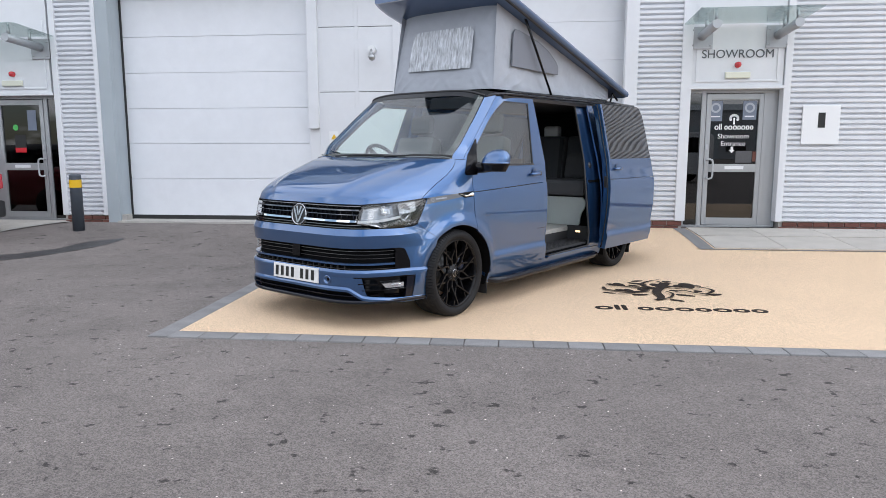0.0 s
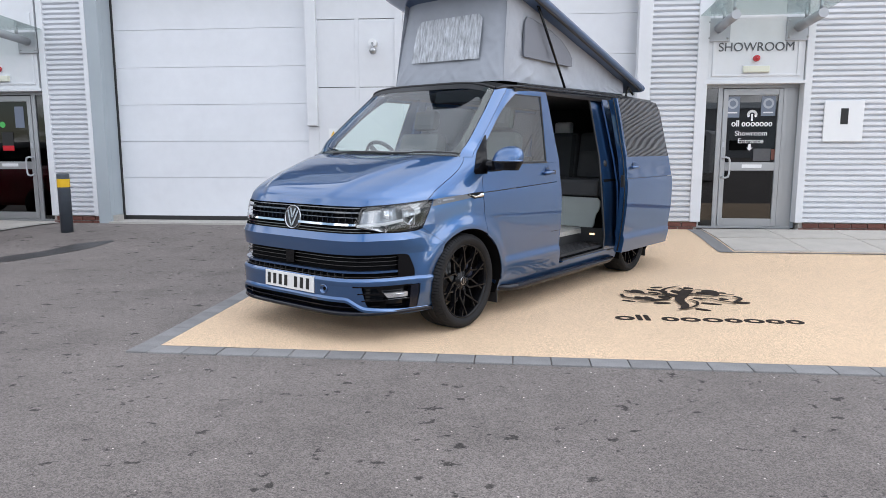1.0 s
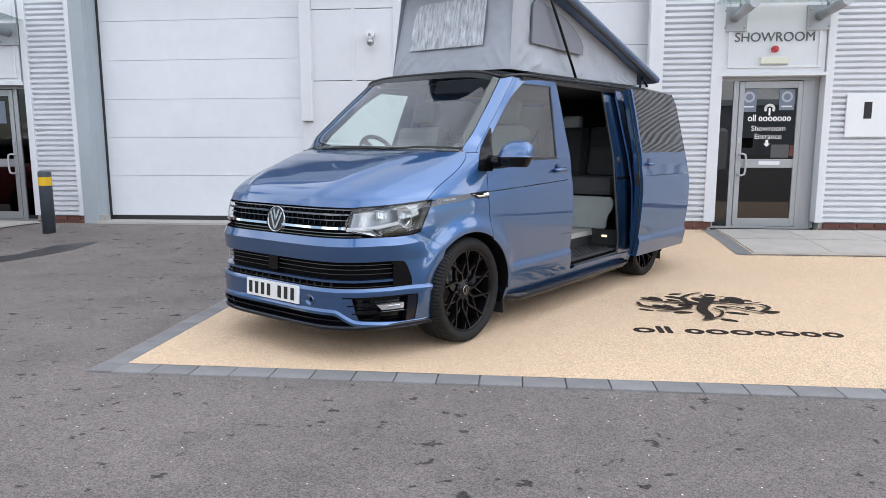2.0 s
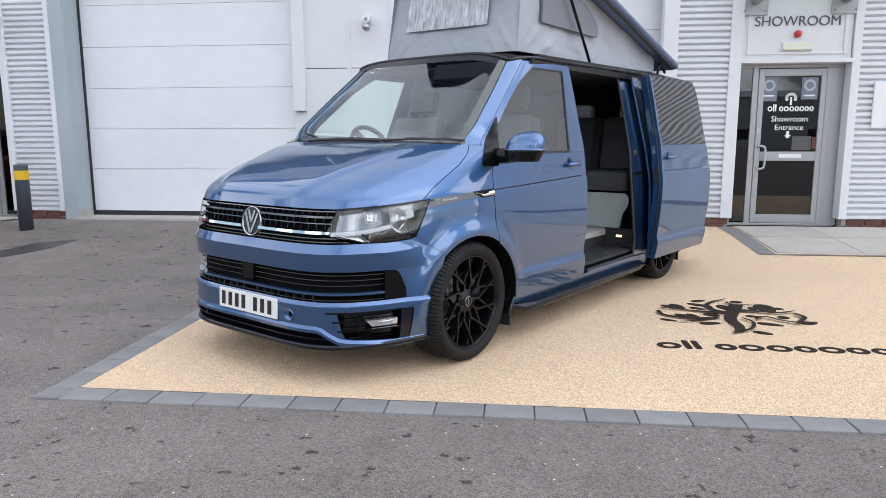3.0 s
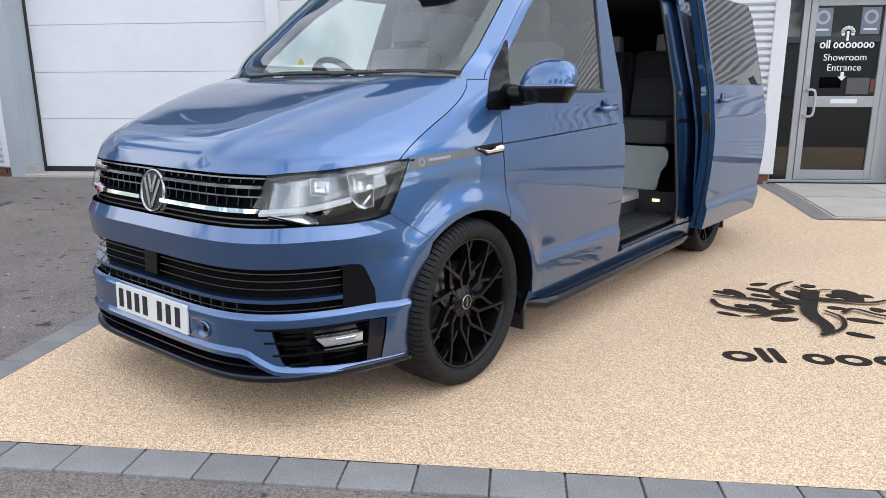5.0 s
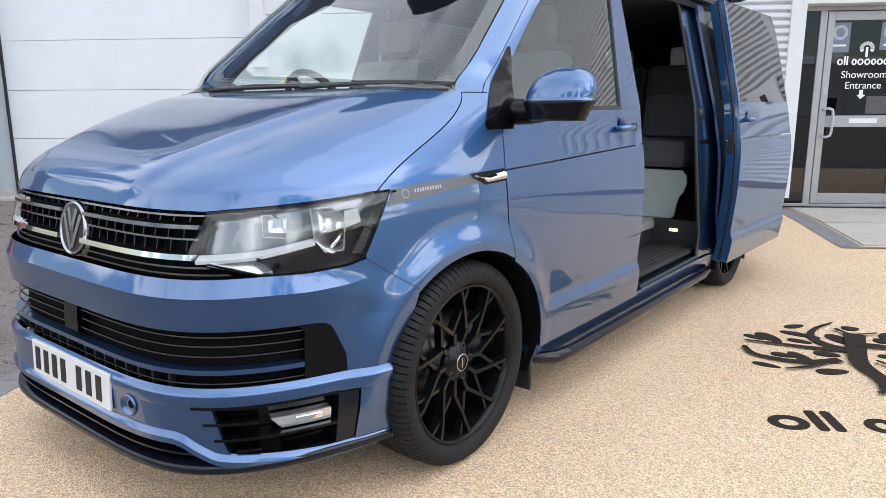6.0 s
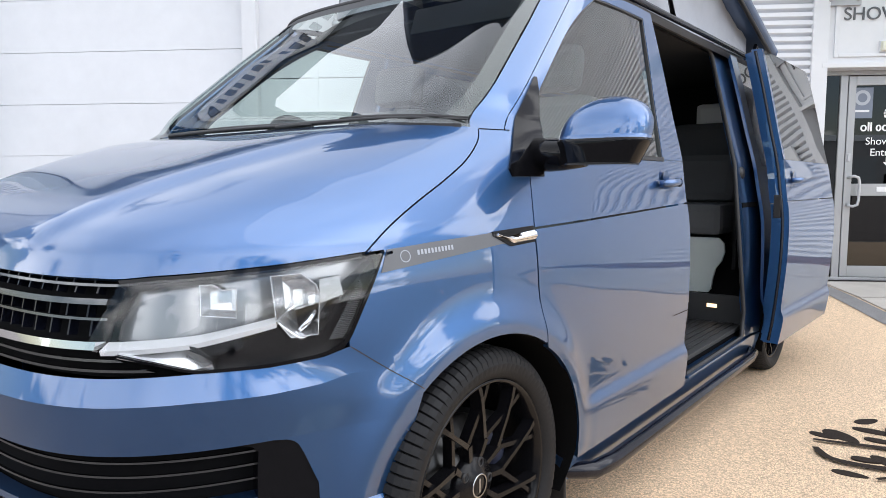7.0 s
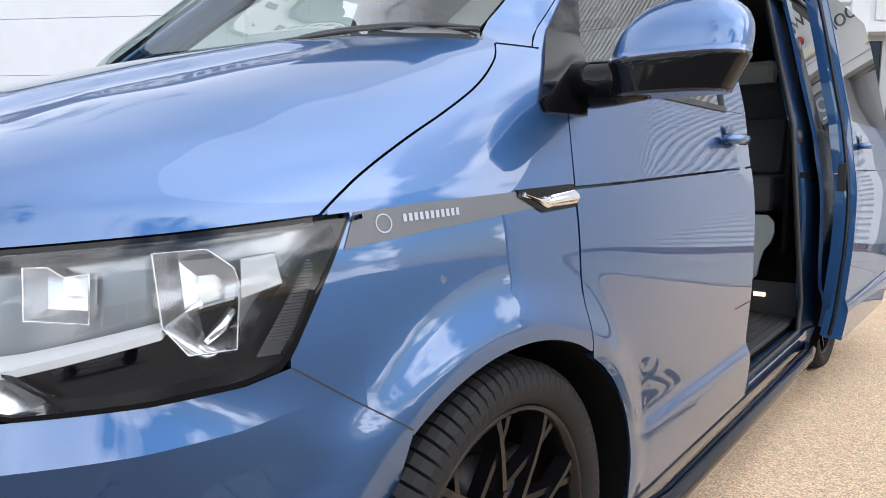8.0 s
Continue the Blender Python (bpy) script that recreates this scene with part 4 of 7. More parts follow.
# far side of the yard, seen only in paint and glass
far = thing("far_warehouse", "long grey industrial unit across the yard", "warehouse", pose(0, -75, 0))
part("wall", box(NB(), -45, -10, 0, 50, 0, 6.5), M["far_wall"], far)
part("roof", prism(NB(), [(-10.2, 6.5), (0.2, 6.5), (-5, 7.6)], -45.3, 50.3, Matrix(((0, 0, 1, 0), (1, 0, 0, 0), (0, 1, 0, 0), (0, 0, 0, 1)))), M["pier"], far)
for x in range(-40, 48, 9):
    part("shutter", box(NB(), x, -0.02, 0, x + 4.2, 0.06, 4.4), M["pier"], far)
    part("window", box(NB(), x + 5.2, -0.02, 1.0, x + 7.8, 0.05, 2.3), M["gloss"], far)


def parked_van(m, paint, label):
    """A plain panel van, seen only as a reflection."""
    v = thing("parked_van", label, "van", m, "vans parked across the yard")
    side = [(-2.5, 0.35), (-2.5, 1.85), (-2.35, 1.98), (1.05, 1.98), (1.75, 1.25), (2.4, 1.05), (2.5, 0.75), (2.45, 0.35)]
    bm = prism(NB(), side, -0.92, 0.92, Matrix(((1, 0, 0, 0), (0, 0, -1, 0), (0, 1, 0, 0), (0, 0, 0, 1))))
    bmesh.ops.recalc_face_normals(bm, faces=bm.faces[:])
    bmesh.ops.bevel(bm, geom=bm.edges[:], offset=0.06, segments=2, profile=0.6, affect="EDGES")
    part("body", bm, paint, v)
    for s in (1, -1):
        for a, b in ((-2.3, -1.3), (-1.2, -0.1)):
            part("side_window", box(NB(), a, s * 0.925 - 0.006, 1.2, b, s * 0.925 + 0.006, 1.78, 0.004), M["gloss"], v)
        part("cab_window", prism(NB(), [(0.05, 1.2), (0.05, 1.78), (0.95, 1.78), (1.45, 1.2)], -0.006, 0.006, Matrix(((1, 0, 0, 0), (0, 0, -1, s * 0.925), (0, 1, 0, 0), (0, 0, 0, 1)))), M["gloss"], v)
        for x in (-1.55, 1.5):
            bm = NB()
            revolve(bm, [(0.001, -0.1), (0.20, -0.1), (0.22, -0.08), (0.32, -0.10), (0.335, 0.0), (0.32, 0.10), (0.22, 0.08), (0.20, 0.1), (0.001, 0.1)], 28, "y", Matrix.Translation((x, s * 0.84, 0.335)))
            part("wheel", bm, M["rubber"], v)
    part("bumper", box(NB(), 2.42, -0.90, 0.32, 2.56, 0.90, 0.62, 0.05), M["satin"], v)
    part("windscreen", box(NB(), -0.005, -0.80, -0.44, 0.005, 0.80, 0.44, 0.004, Matrix.Translation((1.43, 0, 1.64)) @ pose(0, 0, 0, 0, -43.5, 0)), M["gloss"], v)
    return v


parked_van(pose(5.4, -7.5, 0, 0, 0, 207), M["white"], "white panel van with dark windows on the asphalt")
parked_van(pose(-2.6, -19.0, 0, 0, 0, 182), M["satin"], "black panel van standing by the far road")
parked_van(pose(-9.5, -18.0, 0, 0, 0, 176), M["pier"], "grey panel van standing by the far road")
# ---- the camper van ----
van = thing("campervan", "metallic blue camper van, pop-up roof raised, side door open", "van", pose(-1.225, 5.847, 0, 0, 0, -121.95))

# envelope: at each height a rounded plan; local x ahead from the front axle, y to the van's left
_z = [0.10, 0.17, 0.25, 0.40, 0.55, 0.66, 0.78, 0.90, 0.98, 1.02, 1.06, 1.12, 1.18, 1.22, 1.25, 1.275, 1.34, 1.60, 1.84, 1.90]
_f = [0.84, 0.865, 0.875, 0.875, 0.875, 0.865, 0.85, 0.825, 0.79, 0.745, 0.675, 0.53, 0.350, 0.205, 0.080, -0.008, -0.092, -0.400, -0.700, -0.780]
_w = [0.90, 0.915, 0.925, 0.94, 0.945, 0.948, 0.946, 0.94, 0.93, 0.92, 0.912, 0.902, 0.892, 0.884, 0.874, 0.869, 0.85, 0.785, 0.72, 0.70]
ZT = np.linspace(0.0, 2.0, 801)


def smoothed(values, width):
    k = np.exp(-np.linspace(-2.5, 2.5, 2 * width + 1) ** 2)
    t = np.interp(ZT, _z, values)
    return np.convolve(np.pad(t, width, mode="edge"), k / k.sum(), mode="valid")


FT, WT = smoothed(_f, 12), smoothed(_w, 40)


def nose(z):
    return float(np.interp(z, ZT, FT))


def half(z):
    return float(np.interp(z, ZT, WT))


def back(z):
    return min(-0.6, nose(z) - 0.64)


def corner(z):
    """How squarely the plan turns its corners: fuller round the windscreen."""
    k = min(1, max(0, (z - 1.17) / 0.21))
    return 0.2 - 0.128 * k * k * (3 - 2 * k)


ARCH = ((-0.02, 0.345), (-3.0, 0.345))


def flare(x, z):
    """How far the wheel arches swell."""
    out = 0.0
    for cx, cz in ARCH:
        r = math.hypot(x - cx, z - cz)
        out += 0.023 * (1 if r < 0.405 else math.exp(-((r - 0.405) / 0.060) ** 2)) * min(1, max(0, (z - 0.18) / 0.15))
    return out


def side_y(x, z):
    """Half width of the body at x, z, with flared arches and the low crease."""
    a, w = back(z), half(z)
    y = w if x <= a else w * max(0.0, 1 - ((x - a) / (nose(z) - a)) ** 2) ** corner(z)
    y += flare(x, z)
    if z < 0.6 and x < -0.40:
        k = min(1, (-0.40 - x) / 0.14)
        y += 0.020 / (1 + math.exp((z - 0.455) / 0.010)) * k * k * (3 - 2 * k)
    return y


def on_side(x, z, s=1, off=0.0):
    return np.array((x, s * (side_y(x, z) + off), z))


def on_nose(th, z, off=0.0):
    """Point of the rounded nose: th from -90 to 90 degrees across."""
    a, w = back(z), half(z)
    t = radians(abs(th))
    x, y = a + (nose(z) - a) * math.cos(t), w * math.sin(t) ** (2 * corner(z))
    y += flare(x, z)
    k = math.hypot(x + 0.3, y)
    return np.array((x + off * (x + 0.3) / k, math.copysign(y + off * y / k, th), z))


def angle_of(x, z):
    a = back(z)
    return math.degrees(math.acos(min(1, max(-1, (x - a) / (nose(z) - a)))))


def angle_y(y, z):
    return math.degrees(math.asin(min(1, abs(y) / half(z)) ** (0.5 / corner(z))))


def lerp(v, pts):
    """Straight-line curve through (v, value) pairs."""
    pts = sorted(pts)
    return float(np.interp(v, [p[0] for p in pts], [p[1] for p in pts]))


def panel(bm, P, flange=0.016):
    """A sheet through a grid of points, with its edges turned inwards."""
    P = np.array(P, float)
    m, n = P.shape[:2]
    N = np.cross(np.gradient(P, axis=0), np.gradient(P, axis=1))
    N /= np.linalg.norm(N, axis=2, keepdims=True) + 1e-9
    mid = P.reshape(-1, 3).mean(0)
    out = mid - np.array((min(mid[0], -0.3), 0, 0.9 if mid[2] < 1.6 else 0.5))
    if (N.reshape(-1, 3) @ out).sum() < 0:
        N = -N
        order = 1
    else:
        order = -1
    V = [[bm.verts.new(P[i, j]) for j in range(n)] for i in range(m)]
    for i in range(m - 1):
        for j in range(n - 1):
            q = (V[i][j], V[i + 1][j], V[i + 1][j + 1], V[i][j + 1])
            try:
                f = bm.faces.new(q if order < 0 else q[::-1])
                f.smooth = True
            except ValueError:
                pass
    if flange:
        ring = [(i, 0) for i in range(m)] + [(m - 1, j) for j in range(1, n)] + [(i, n - 1) for i in range(m - 2, -1, -1)] + [(0, j) for j in range(n - 2, 0, -1)]
        a = [bm.verts.new(P[k]) for k in ring]
        b = [bm.verts.new(P[k] - N[k] * flange) for k in ring]
        for k in range(len(ring)):
            bm.faces.new((a[k], a[(k + 1) % len(ring)], b[(k + 1) % len(ring)], b[k]))
    return bm


def by_x(bm, xs, lo, hi, rows, s=1, off=0.0, flange=0.016):
    return panel(bm, [[on_side(x, lo(x) + (hi(x) - lo(x)) * j / rows, s, off) for j in range(rows + 1)] for x in xs], flange)


def by_z(bm, zs, fa, fb, cols, s=1, off=0.0, flange=0.016):
    return panel(bm, [[on_side(fa(z) + (fb(z) - fa(z)) * j / cols, z, s, off) for j in range(cols + 1)] for z in zs], flange)


def evened(u):
    """Spreads steps across the flat middle of the nose."""
    return math.copysign(abs(u) ** 1.9, u)


def by_th(bm, zs, ta, tb, cols, off=0.0, flange=0.016):
    if ta(zs[0]) * tb(zs[0]) < 0:
        cols = cols * 3 // 2
        return panel(bm, [[on_nose(tb(z) * evened(-1 + 2 * j / cols), z, off) for j in range(cols + 1)] for z in zs], flange)
    return panel(bm, [[on_nose(ta(z) + (tb(z) - ta(z)) * j / cols, z, off) for j in range(cols + 1)] for z in zs], flange)


span = np.linspace


def rounded(pts, n=8):
    """A smooth curve through points in the plane."""
    out = []
    for i in range(len(pts) - 1):
        p0, p1, p2, p3 = (Vector(pts[min(max(q, 0), len(pts) - 1)]) for q in (i - 1, i, i + 1, i + 2))
        for f in (e / n for e in range(n)):
            out.append(0.5 * (2 * p1 + (p2 - p0) * f + (2 * p0 - 5 * p1 + 4 * p2 - p3) * f * f + (3 * p1 - p0 - 3 * p2 + p3) * f ** 3))
    return [tuple(v) for v in out] + [tuple(pts[-1])]


SHUT = rounded([(0.925, 0.36), (0.96, 0.330), (1.01, 0.262), (1.06, 0.172), (1.11, 0.070), (1.16, -0.024), (1.21, -0.094), (1.25, -0.130)])   # z, x of the bonnet's side edge


def arch_z(x):
    return 0.345 + math.sqrt(max(0, 0.39 ** 2 - (x + 0.02) ** 2))


lamp_hi = lambda x: lerp(x, [(0.79, 0.805), (0.742, 0.918), (0.70, 0.924), (0.50, 0.938), (0.36, 0.950), (0.292, 0.956)])
lamp_lo = lambda x: lerp(x, [(0.79, 0.800), (0.665, 0.754), (0.55, 0.752), (0.45, 0.758), (0.392, 0.772), (0.292, 0.950)])


# bonnet
def bonnet_row(v):
    row = []
    for j in range(113):
        u = evened(-1 + 2 * j / 112)
        zr = 1.262 - 0.014 * u * u
        zf = 0.94
        for _ in range(4):
            xq = on_nose(u * (angle_of(lerp(zf, SHUT), zf) - 0.12), zf)[0]
            zf = 0.928 + (lamp_hi(min(xq, 0.742)) + 0.0085 - 0.928) * min(1, max(0, (0.77 - xq) / 0.04))
        z = zf + (zr - zf) * v
        p = on_nose(u * (angle_of(lerp(z, SHUT), z) - 0.12), z)
        rise = 0.014 / (1 + math.exp((abs(p[1]) - 0.30 - 0.34 * v) / 0.012)) * min(1, v * 5) * min(1, (1 - v) * 8)
        p[2] += rise
        p[0] += rise * 0.3
        row.append(p)
    return row


bonnet = part("bonnet", panel(NB(), [bonnet_row(v) for v in [0.0, 0.012, 0.03, *span(0.055, 1, 44)]], 0.02), M["paint"], van)

def front_x(z):
    """Front edge of the door: straight above, then round the wheel arch."""
    line = lerp(z, [(0.68, -0.222), (0.79, -0.218), (0.98, -0.218), (1.125, -0.245), (1.19, -0.255)])
    if z > 0.72:
        return line
    ring = -0.022 - math.sqrt(max(0, 0.39 ** 2 - max(0, z - 0.345) ** 2)) - 0.012 * max(0, (0.345 - z) / 0.05)
    return min(line, ring)


# front wings with decal band and bright flash
SHUT_WING = [(x, z - 0.0028) for z, x in SHUT if x > -0.129] + [(-0.1305, 1.2465), (-0.23, 1.2465)]
shut_z = lambda x: lerp(x, SHUT_WING)
lamp_side = lambda x: lerp(x, [(0.392, 0.7715), (0.287, 0.957)])
wing_lo = lambda x: lerp(x, [(0.3900, 0.7715), (0.2295, 0.655)]) if x > 0.2295 else arch_z(x)
for s in (1, -1):
    bm = NB()
    by_x(bm, span(0.387, 0.287, 12), wing_lo, lamp_side, 24, s)
    by_x(bm, span(0.287, -0.212, 42), wing_lo, shut_z, 34, s)
    by_x(bm, span(0.333, 0.287, 6), lambda x: lamp_hi(x) + 0.006, shut_z, 3, s)
    by_z(bm, span(0.685, 0.79, 8), lambda z: -0.212, lambda z: front_x(z) + 0.004, 2, s)
    by_z(bm, span(0.99, 1.185, 8), lambda z: -0.212, lambda z: front_x(z) + 0.004, 2, s)
    wing = part("front_wing", bm, M["paint"], van)
    part("cowl_joint", panel(NB(), [[on_side(x, 1.2455 + d, s, 0.0008) for d in (-0.0013, 0.0013)] for x in span(-0.128, -0.222, 12)], 0), M["dark"], wing)
    part("wing_joint", panel(NB(), [[on_side(0.2275 + 0.1605 * f + d, 0.655 + 0.116 * f, s, 0.0007) for d in (-0.0020, 0.0020)] for f in span(0, 0.985, 24)], 0), M["seal"], wing)
    band_lo = lambda x: lerp(x, [(0.303, 0.914), (0.16, 0.930), (-0.06, 0.952), (-0.13, 0.955), (-0.21, 0.962)])
    band_hi = lambda x: lerp(x, [(0.281, 0.962), (0.15, 0.972), (-0.02, 0.981), (-0.21, 0.990)])
    part("decal_band", panel(NB(), [[on_side(x0 + (-0.10 - x0) * j / 24, band_lo(x0 + (-0.10 - x0) * j / 24) + (band_hi(x0 + (-0.10 - x0) * j / 24) - band_lo(x0 + (-0.10 - x0) * j / 24)) * k, s, 0.0015) for j in range(25)] for k, x0 in ((0, 0.303), (0.5, 0.292), (1.0, 0.281))], 0), M["decal"], wing, "grey decal band")
    tip_lo = lambda x: lerp(x, [(-0.05, 0.9765), (-0.085, 0.966), (-0.112, 0.9525), (-0.208, 0.958)])
    tip_hi = lambda x: lerp(x, [(-0.05, 0.978), (-0.085, 0.9715), (-0.108, 0.972), (-0.208, 0.982)])
    part("flash_trim", panel(NB(), [[on_side(x, tip_lo(x) + (tip_hi(x) - tip_lo(x)) * q / 8, s, 0.0055 + 0.0075 * math.sin(math.pi * q / 8)) for q in range(9)] for x in span(-0.05, -0.208, 18)], 0.004), M["chrome"], wing, "rounded chrome side flash")
    part("flash_base", by_x(NB(), span(-0.04, -0.208, 14), lambda x: lerp(x, [(-0.035, 0.976), (-0.105, 0.945), (-0.208, 0.951)]), lambda x: band_hi(x) + 0.003, 3, s, 0.004), M["gloss"], wing)
    mk = NB()
    for x in span(0.205, 0.105, 11):
        by_x(mk, (x, x - 0.006), lambda q: 0.946 + (0.2 - x) * 0.05, lambda q: 0.957 + (0.2 - x) * 0.05, 1, s, 0.0028, 0)
    part("decal_bars", mk, M["decal_ink"], wing, "pale bars on the decal")
    mk = NB()
    c = (0.238, 0.945)
    panel(mk, [[on_side(c[0] + r * math.cos(a), c[1] + r * math.sin(a), s, 0.0026) for a in span(0, 2 * math.pi, 25)] for r in (0.0115, 0.0135)], 0)
    part("decal_ring", mk, M["decal_ink"], wing, "pale ring on the decal")

# front bumper: upper band, corners, lower apron
arch_x = lambda z: lerp(z, [(0.17, 0.305), (0.30, 0.298), (0.44, 0.283), (0.56, 0.262), (0.655, 0.225), (0.77, 0.3885)])
bm = NB()
end_th = lambda z: angle_of(arch_x(z), z)
grille_th = lambda z: angle_of(lerp(z, [(0.43, 0.470), (0.437, 0.458), (0.50, 0.460), (0.57, 0.489), (0.590, 0.499), (0.599, 0.509), (0.604, 0.522), (0.607, 0.545)]), z)
top_z = lambda x: lerp(x, [(0.79, 0.748), (0.66, 0.752), (0.55, 0.750), (0.45, 0.756), (0.392, 0.770), (0.2, 0.772)])


def bumper_pt(u, te, k):
    """Upper bumper: a ledge below the lamps that ends in a sharp crease, then the upright face."""
    t = u * te
    z = 0.607 + (top_z(on_nose(t, 0.70)[0]) - 0.607) * k
    fade = min(1, max(0, (1 - abs(u)) / 0.30))
    out = 0.016 * fade * fade * (3 - 2 * fade)
    return on_nose(t, z, out * ((1 - k) / 0.34 if k > 0.66 else k / 0.66))


rows = []
ks = [1.0, 0.99, 0.93, 0.85, 0.75, 0.66, 0.655, 0.62, *span(0.58, 0, 15)]
for k in ks:
    te = angle_of(arch_x(0.607 + 0.163 * k), 0.607 + 0.163 * k)
    rows.append([bumper_pt(evened(u), te, k) for u in span(-1, 1, 241)])
    if k == ks[5]:
        panel(bm, rows, 0)
        rows = rows[-1:]
panel(bm, rows)
bumper = part("front_bumper", bm, M["paint"], van)
for s in (1, -1):
    part("bumper_corner", by_th(NB(), span(0.607, 0.437, 52), lambda z: s * grille_th(z), lambda z: s * end_th(z), 30, flange=0.03), M["paint"], bumper)
bm = NB()
fog_in = lambda z: angle_y(lerp(z, [(0.20, 0.665), (0.28, 0.640), (0.42, 0.618)]), z)
fog_out = lambda z: angle_of(lerp(z, [(0.20, 0.430), (0.38, 0.425)]), z)
ridge_z = lambda y: lerp(abs(y), [(0, 0.328), (0.52, 0.324), (0.545, 0.316), (0.62, 0.262), (0.64, 0.256), (0.78, 0.228), (0.86, 0.232)])
bm = NB()
for strip in (((0.448, 0.0), (0.438, 0.013), (0.430, 0.017)), ((0.430, 0.017), (0.426, 0.018), (0.395, 0.014))):
    panel(bm, [[on_nose(evened(u) * end_th(z), z, o) for u in span(-1, 1, 141)] for z, o in strip])
part("valance_flange", bm, M["paint"], bumper)
bm = NB()
rows = []
for v in span(0, 1, 10):
    row = []
    for u in span(-1, 1, 71):
        z = 0.395
        for _ in range(4):
            y = on_nose(evened(u) * fog_in(z), z)[1]
            z = 0.395 + (ridge_z(y) - 0.395) * v
        row.append(on_nose(evened(u) * fog_in(z), z, 0.014))
    rows.append(row)
panel(bm, rows, 0.02)
for s in (1, -1):
    part("valance_end", by_th(NB(), span(0.395, 0.225, 14), lambda z: s * fog_out(z), lambda z: s * end_th(z), 24, 0.014, 0.03), M["paint"], bumper)
part("valance", bm, M["paint"], bumper)
bm = NB()
for strip in (((0.001, 0.010), (-0.002, 0.0145)), ((-0.002, 0.0145), (-0.010, 0.021), (-0.018, 0.026)), ((-0.018, 0.026), (-0.035, 0.025)), ((-0.035, 0.025), (-0.037, -0.02))):
    rows = []
    for dz, o in strip:
        row = []
        for u in span(-1, 1, 161):
            y = on_nose(evened(u) * end_th(0.22), 0.22)[1]
            row.append(on_nose(evened(u) * end_th(0.22), ridge_z(y) + dz, o))
        rows.append(row)
    panel(bm, rows, 0)
part("valance_ridge", bm, M["paint"], bumper, "blue stepped ridge")
# the slot's depth shade is a near-black sheet
part("intake_slot", by_th(NB(), span(0.30, 0.185, 3), lambda z: -angle_y(0.72, z), lambda z: angle_y(0.72, z), 40, -0.03, 0), M["dark"], bumper)
part("intake_blade", by_th(NB(), span(0.258, 0.252, 2), lambda z: -angle_y(0.59, z), lambda z: angle_y(0.59, z), 40, 0.012, 0.04), M["lip"], bumper)
bm = NB()
panel(bm, [[on_nose(evened(u) * end_th(0.18), z, o) for u in span(-1, 1, 141)] for z, o in ((0.226, -0.02), (0.224, 0.020), (0.221, 0.024), (0.203, 0.030), (0.198, 0.027), (0.196, -0.03))], 0)
part("splitter", bm, M["lip"], bumper, "black splitter lip")
bm = NB()
TM = Matrix.Translation((0.8925, 0.367, 0.368)) @ pose(0, 0, 0, 0, 0, 8)
revolve(bm, [(0.033, -0.008), (0.031, -0.002), (0.028, -0.003), (0.025, -0.010), (0.001, -0.012)], 28, "x", TM)
cap = part("tow_cap", bm, M["paint"], bumper, "round towing-eye cap")
# a near-black disc stands for the shade in the hole
bm = NB()
revolve(bm, [(0.0125, -0.009), (0.001, -0.009)], 16, "x", TM @ Matrix.Translation((0, 0.009, 0.004)))
part("tow_hole", bm, M["dark"], cap)

# upper grille
half_g = lambda z: angle_y(lerp(z, [(0.74, 0.70), (0.79, 0.575), (0.93, 0.59)]), z)
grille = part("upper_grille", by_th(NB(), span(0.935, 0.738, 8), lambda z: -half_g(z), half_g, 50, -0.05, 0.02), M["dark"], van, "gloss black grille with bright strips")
for z in (0.913, 0.851, 0.776, 0.757):
    part("slat", by_th(NB(), (z + 0.0025, z - 0.0025), lambda q: -half_g(q), half_g, 50, -0.018, 0.006), M["dark_chrome"], grille)
for z, hh, k in ((0.886, 0.0055, "dark_chrome"), (0.806, 0.0075, "chrome")):
    for s in (1, -1):
        part("bright_strip", by_th(NB(), span(z + hh, z - hh, 4), lambda q: s * angle_y(0.075, q), lambda q: s * half_g(q), 24, -0.002, 0.03), M[k], grille)
for i, (za, zb) in enumerate(((0.930, 0.915), (0.911, 0.897), (0.876, 0.853), (0.849, 0.818))):
    for y in span(-0.55 + 0.012 * (i % 2), 0.538 + 0.012 * (i % 2), 23):
        part("rib", by_th(NB(), (za, zb), lambda q: math.copysign(angle_y(abs(y) - 0.002, q), y), lambda q: math.copysign(angle_y(abs(y) + 0.002, q), y), 1, -0.024, 0.02), M["lip"], grille)
# round badge, kept plain
badge = part("badge", NB(), M["satin_chrome"], grille, "round chrome badge with plain strokes")
bm = NB()
BM = Matrix.Translation((0.822, 0, 0.832)) @ pose(0, 0, 0, 0, -9, 0)
revolve(bm, [(0.086, -0.03), (0.086, 0.0), (0.083, 0.007), (0.078, 0.008), (0.074, 0.003)], 40, "x", BM)
bm.to_mesh(badge.data)
bm.free()
bm = NB()
revolve(bm, [(0.076, 0.002), (0.04, 0.003), (0.001, 0.004)], 40, "x", BM)
part("badge_face", bm, M["satin"], grille)
bm = NB()
for p in ([(-0.054, 0.046), (-0.006, -0.058), (0.006, -0.058), (0.054, 0.046)], [(-0.026, 0.062), (0, -0.004), (0.026, 0.062)]):
    for (a, b), (c, d) in zip(p, p[1:]):
        w = Vector((0, c - a, d - b)).normalized().cross(Vector((1, 0, 0))) * 0.008
        q = [Vector((0.008, a, b)) + w, Vector((0.008, a, b)) - w, Vector((0.008, c, d)) - w, Vector((0.008, c, d)) + w]
        f = [bm.verts.new(BM @ v) for v in q]
        g = [bm.verts.new(BM @ (v - Vector((0.008, 0, 0)))) for v in q]
        bm.faces.new(f)
        for i in range(4):
            bm.faces.new((f[i], f[(i + 1) % 4], g[(i + 1) % 4], g[i]))
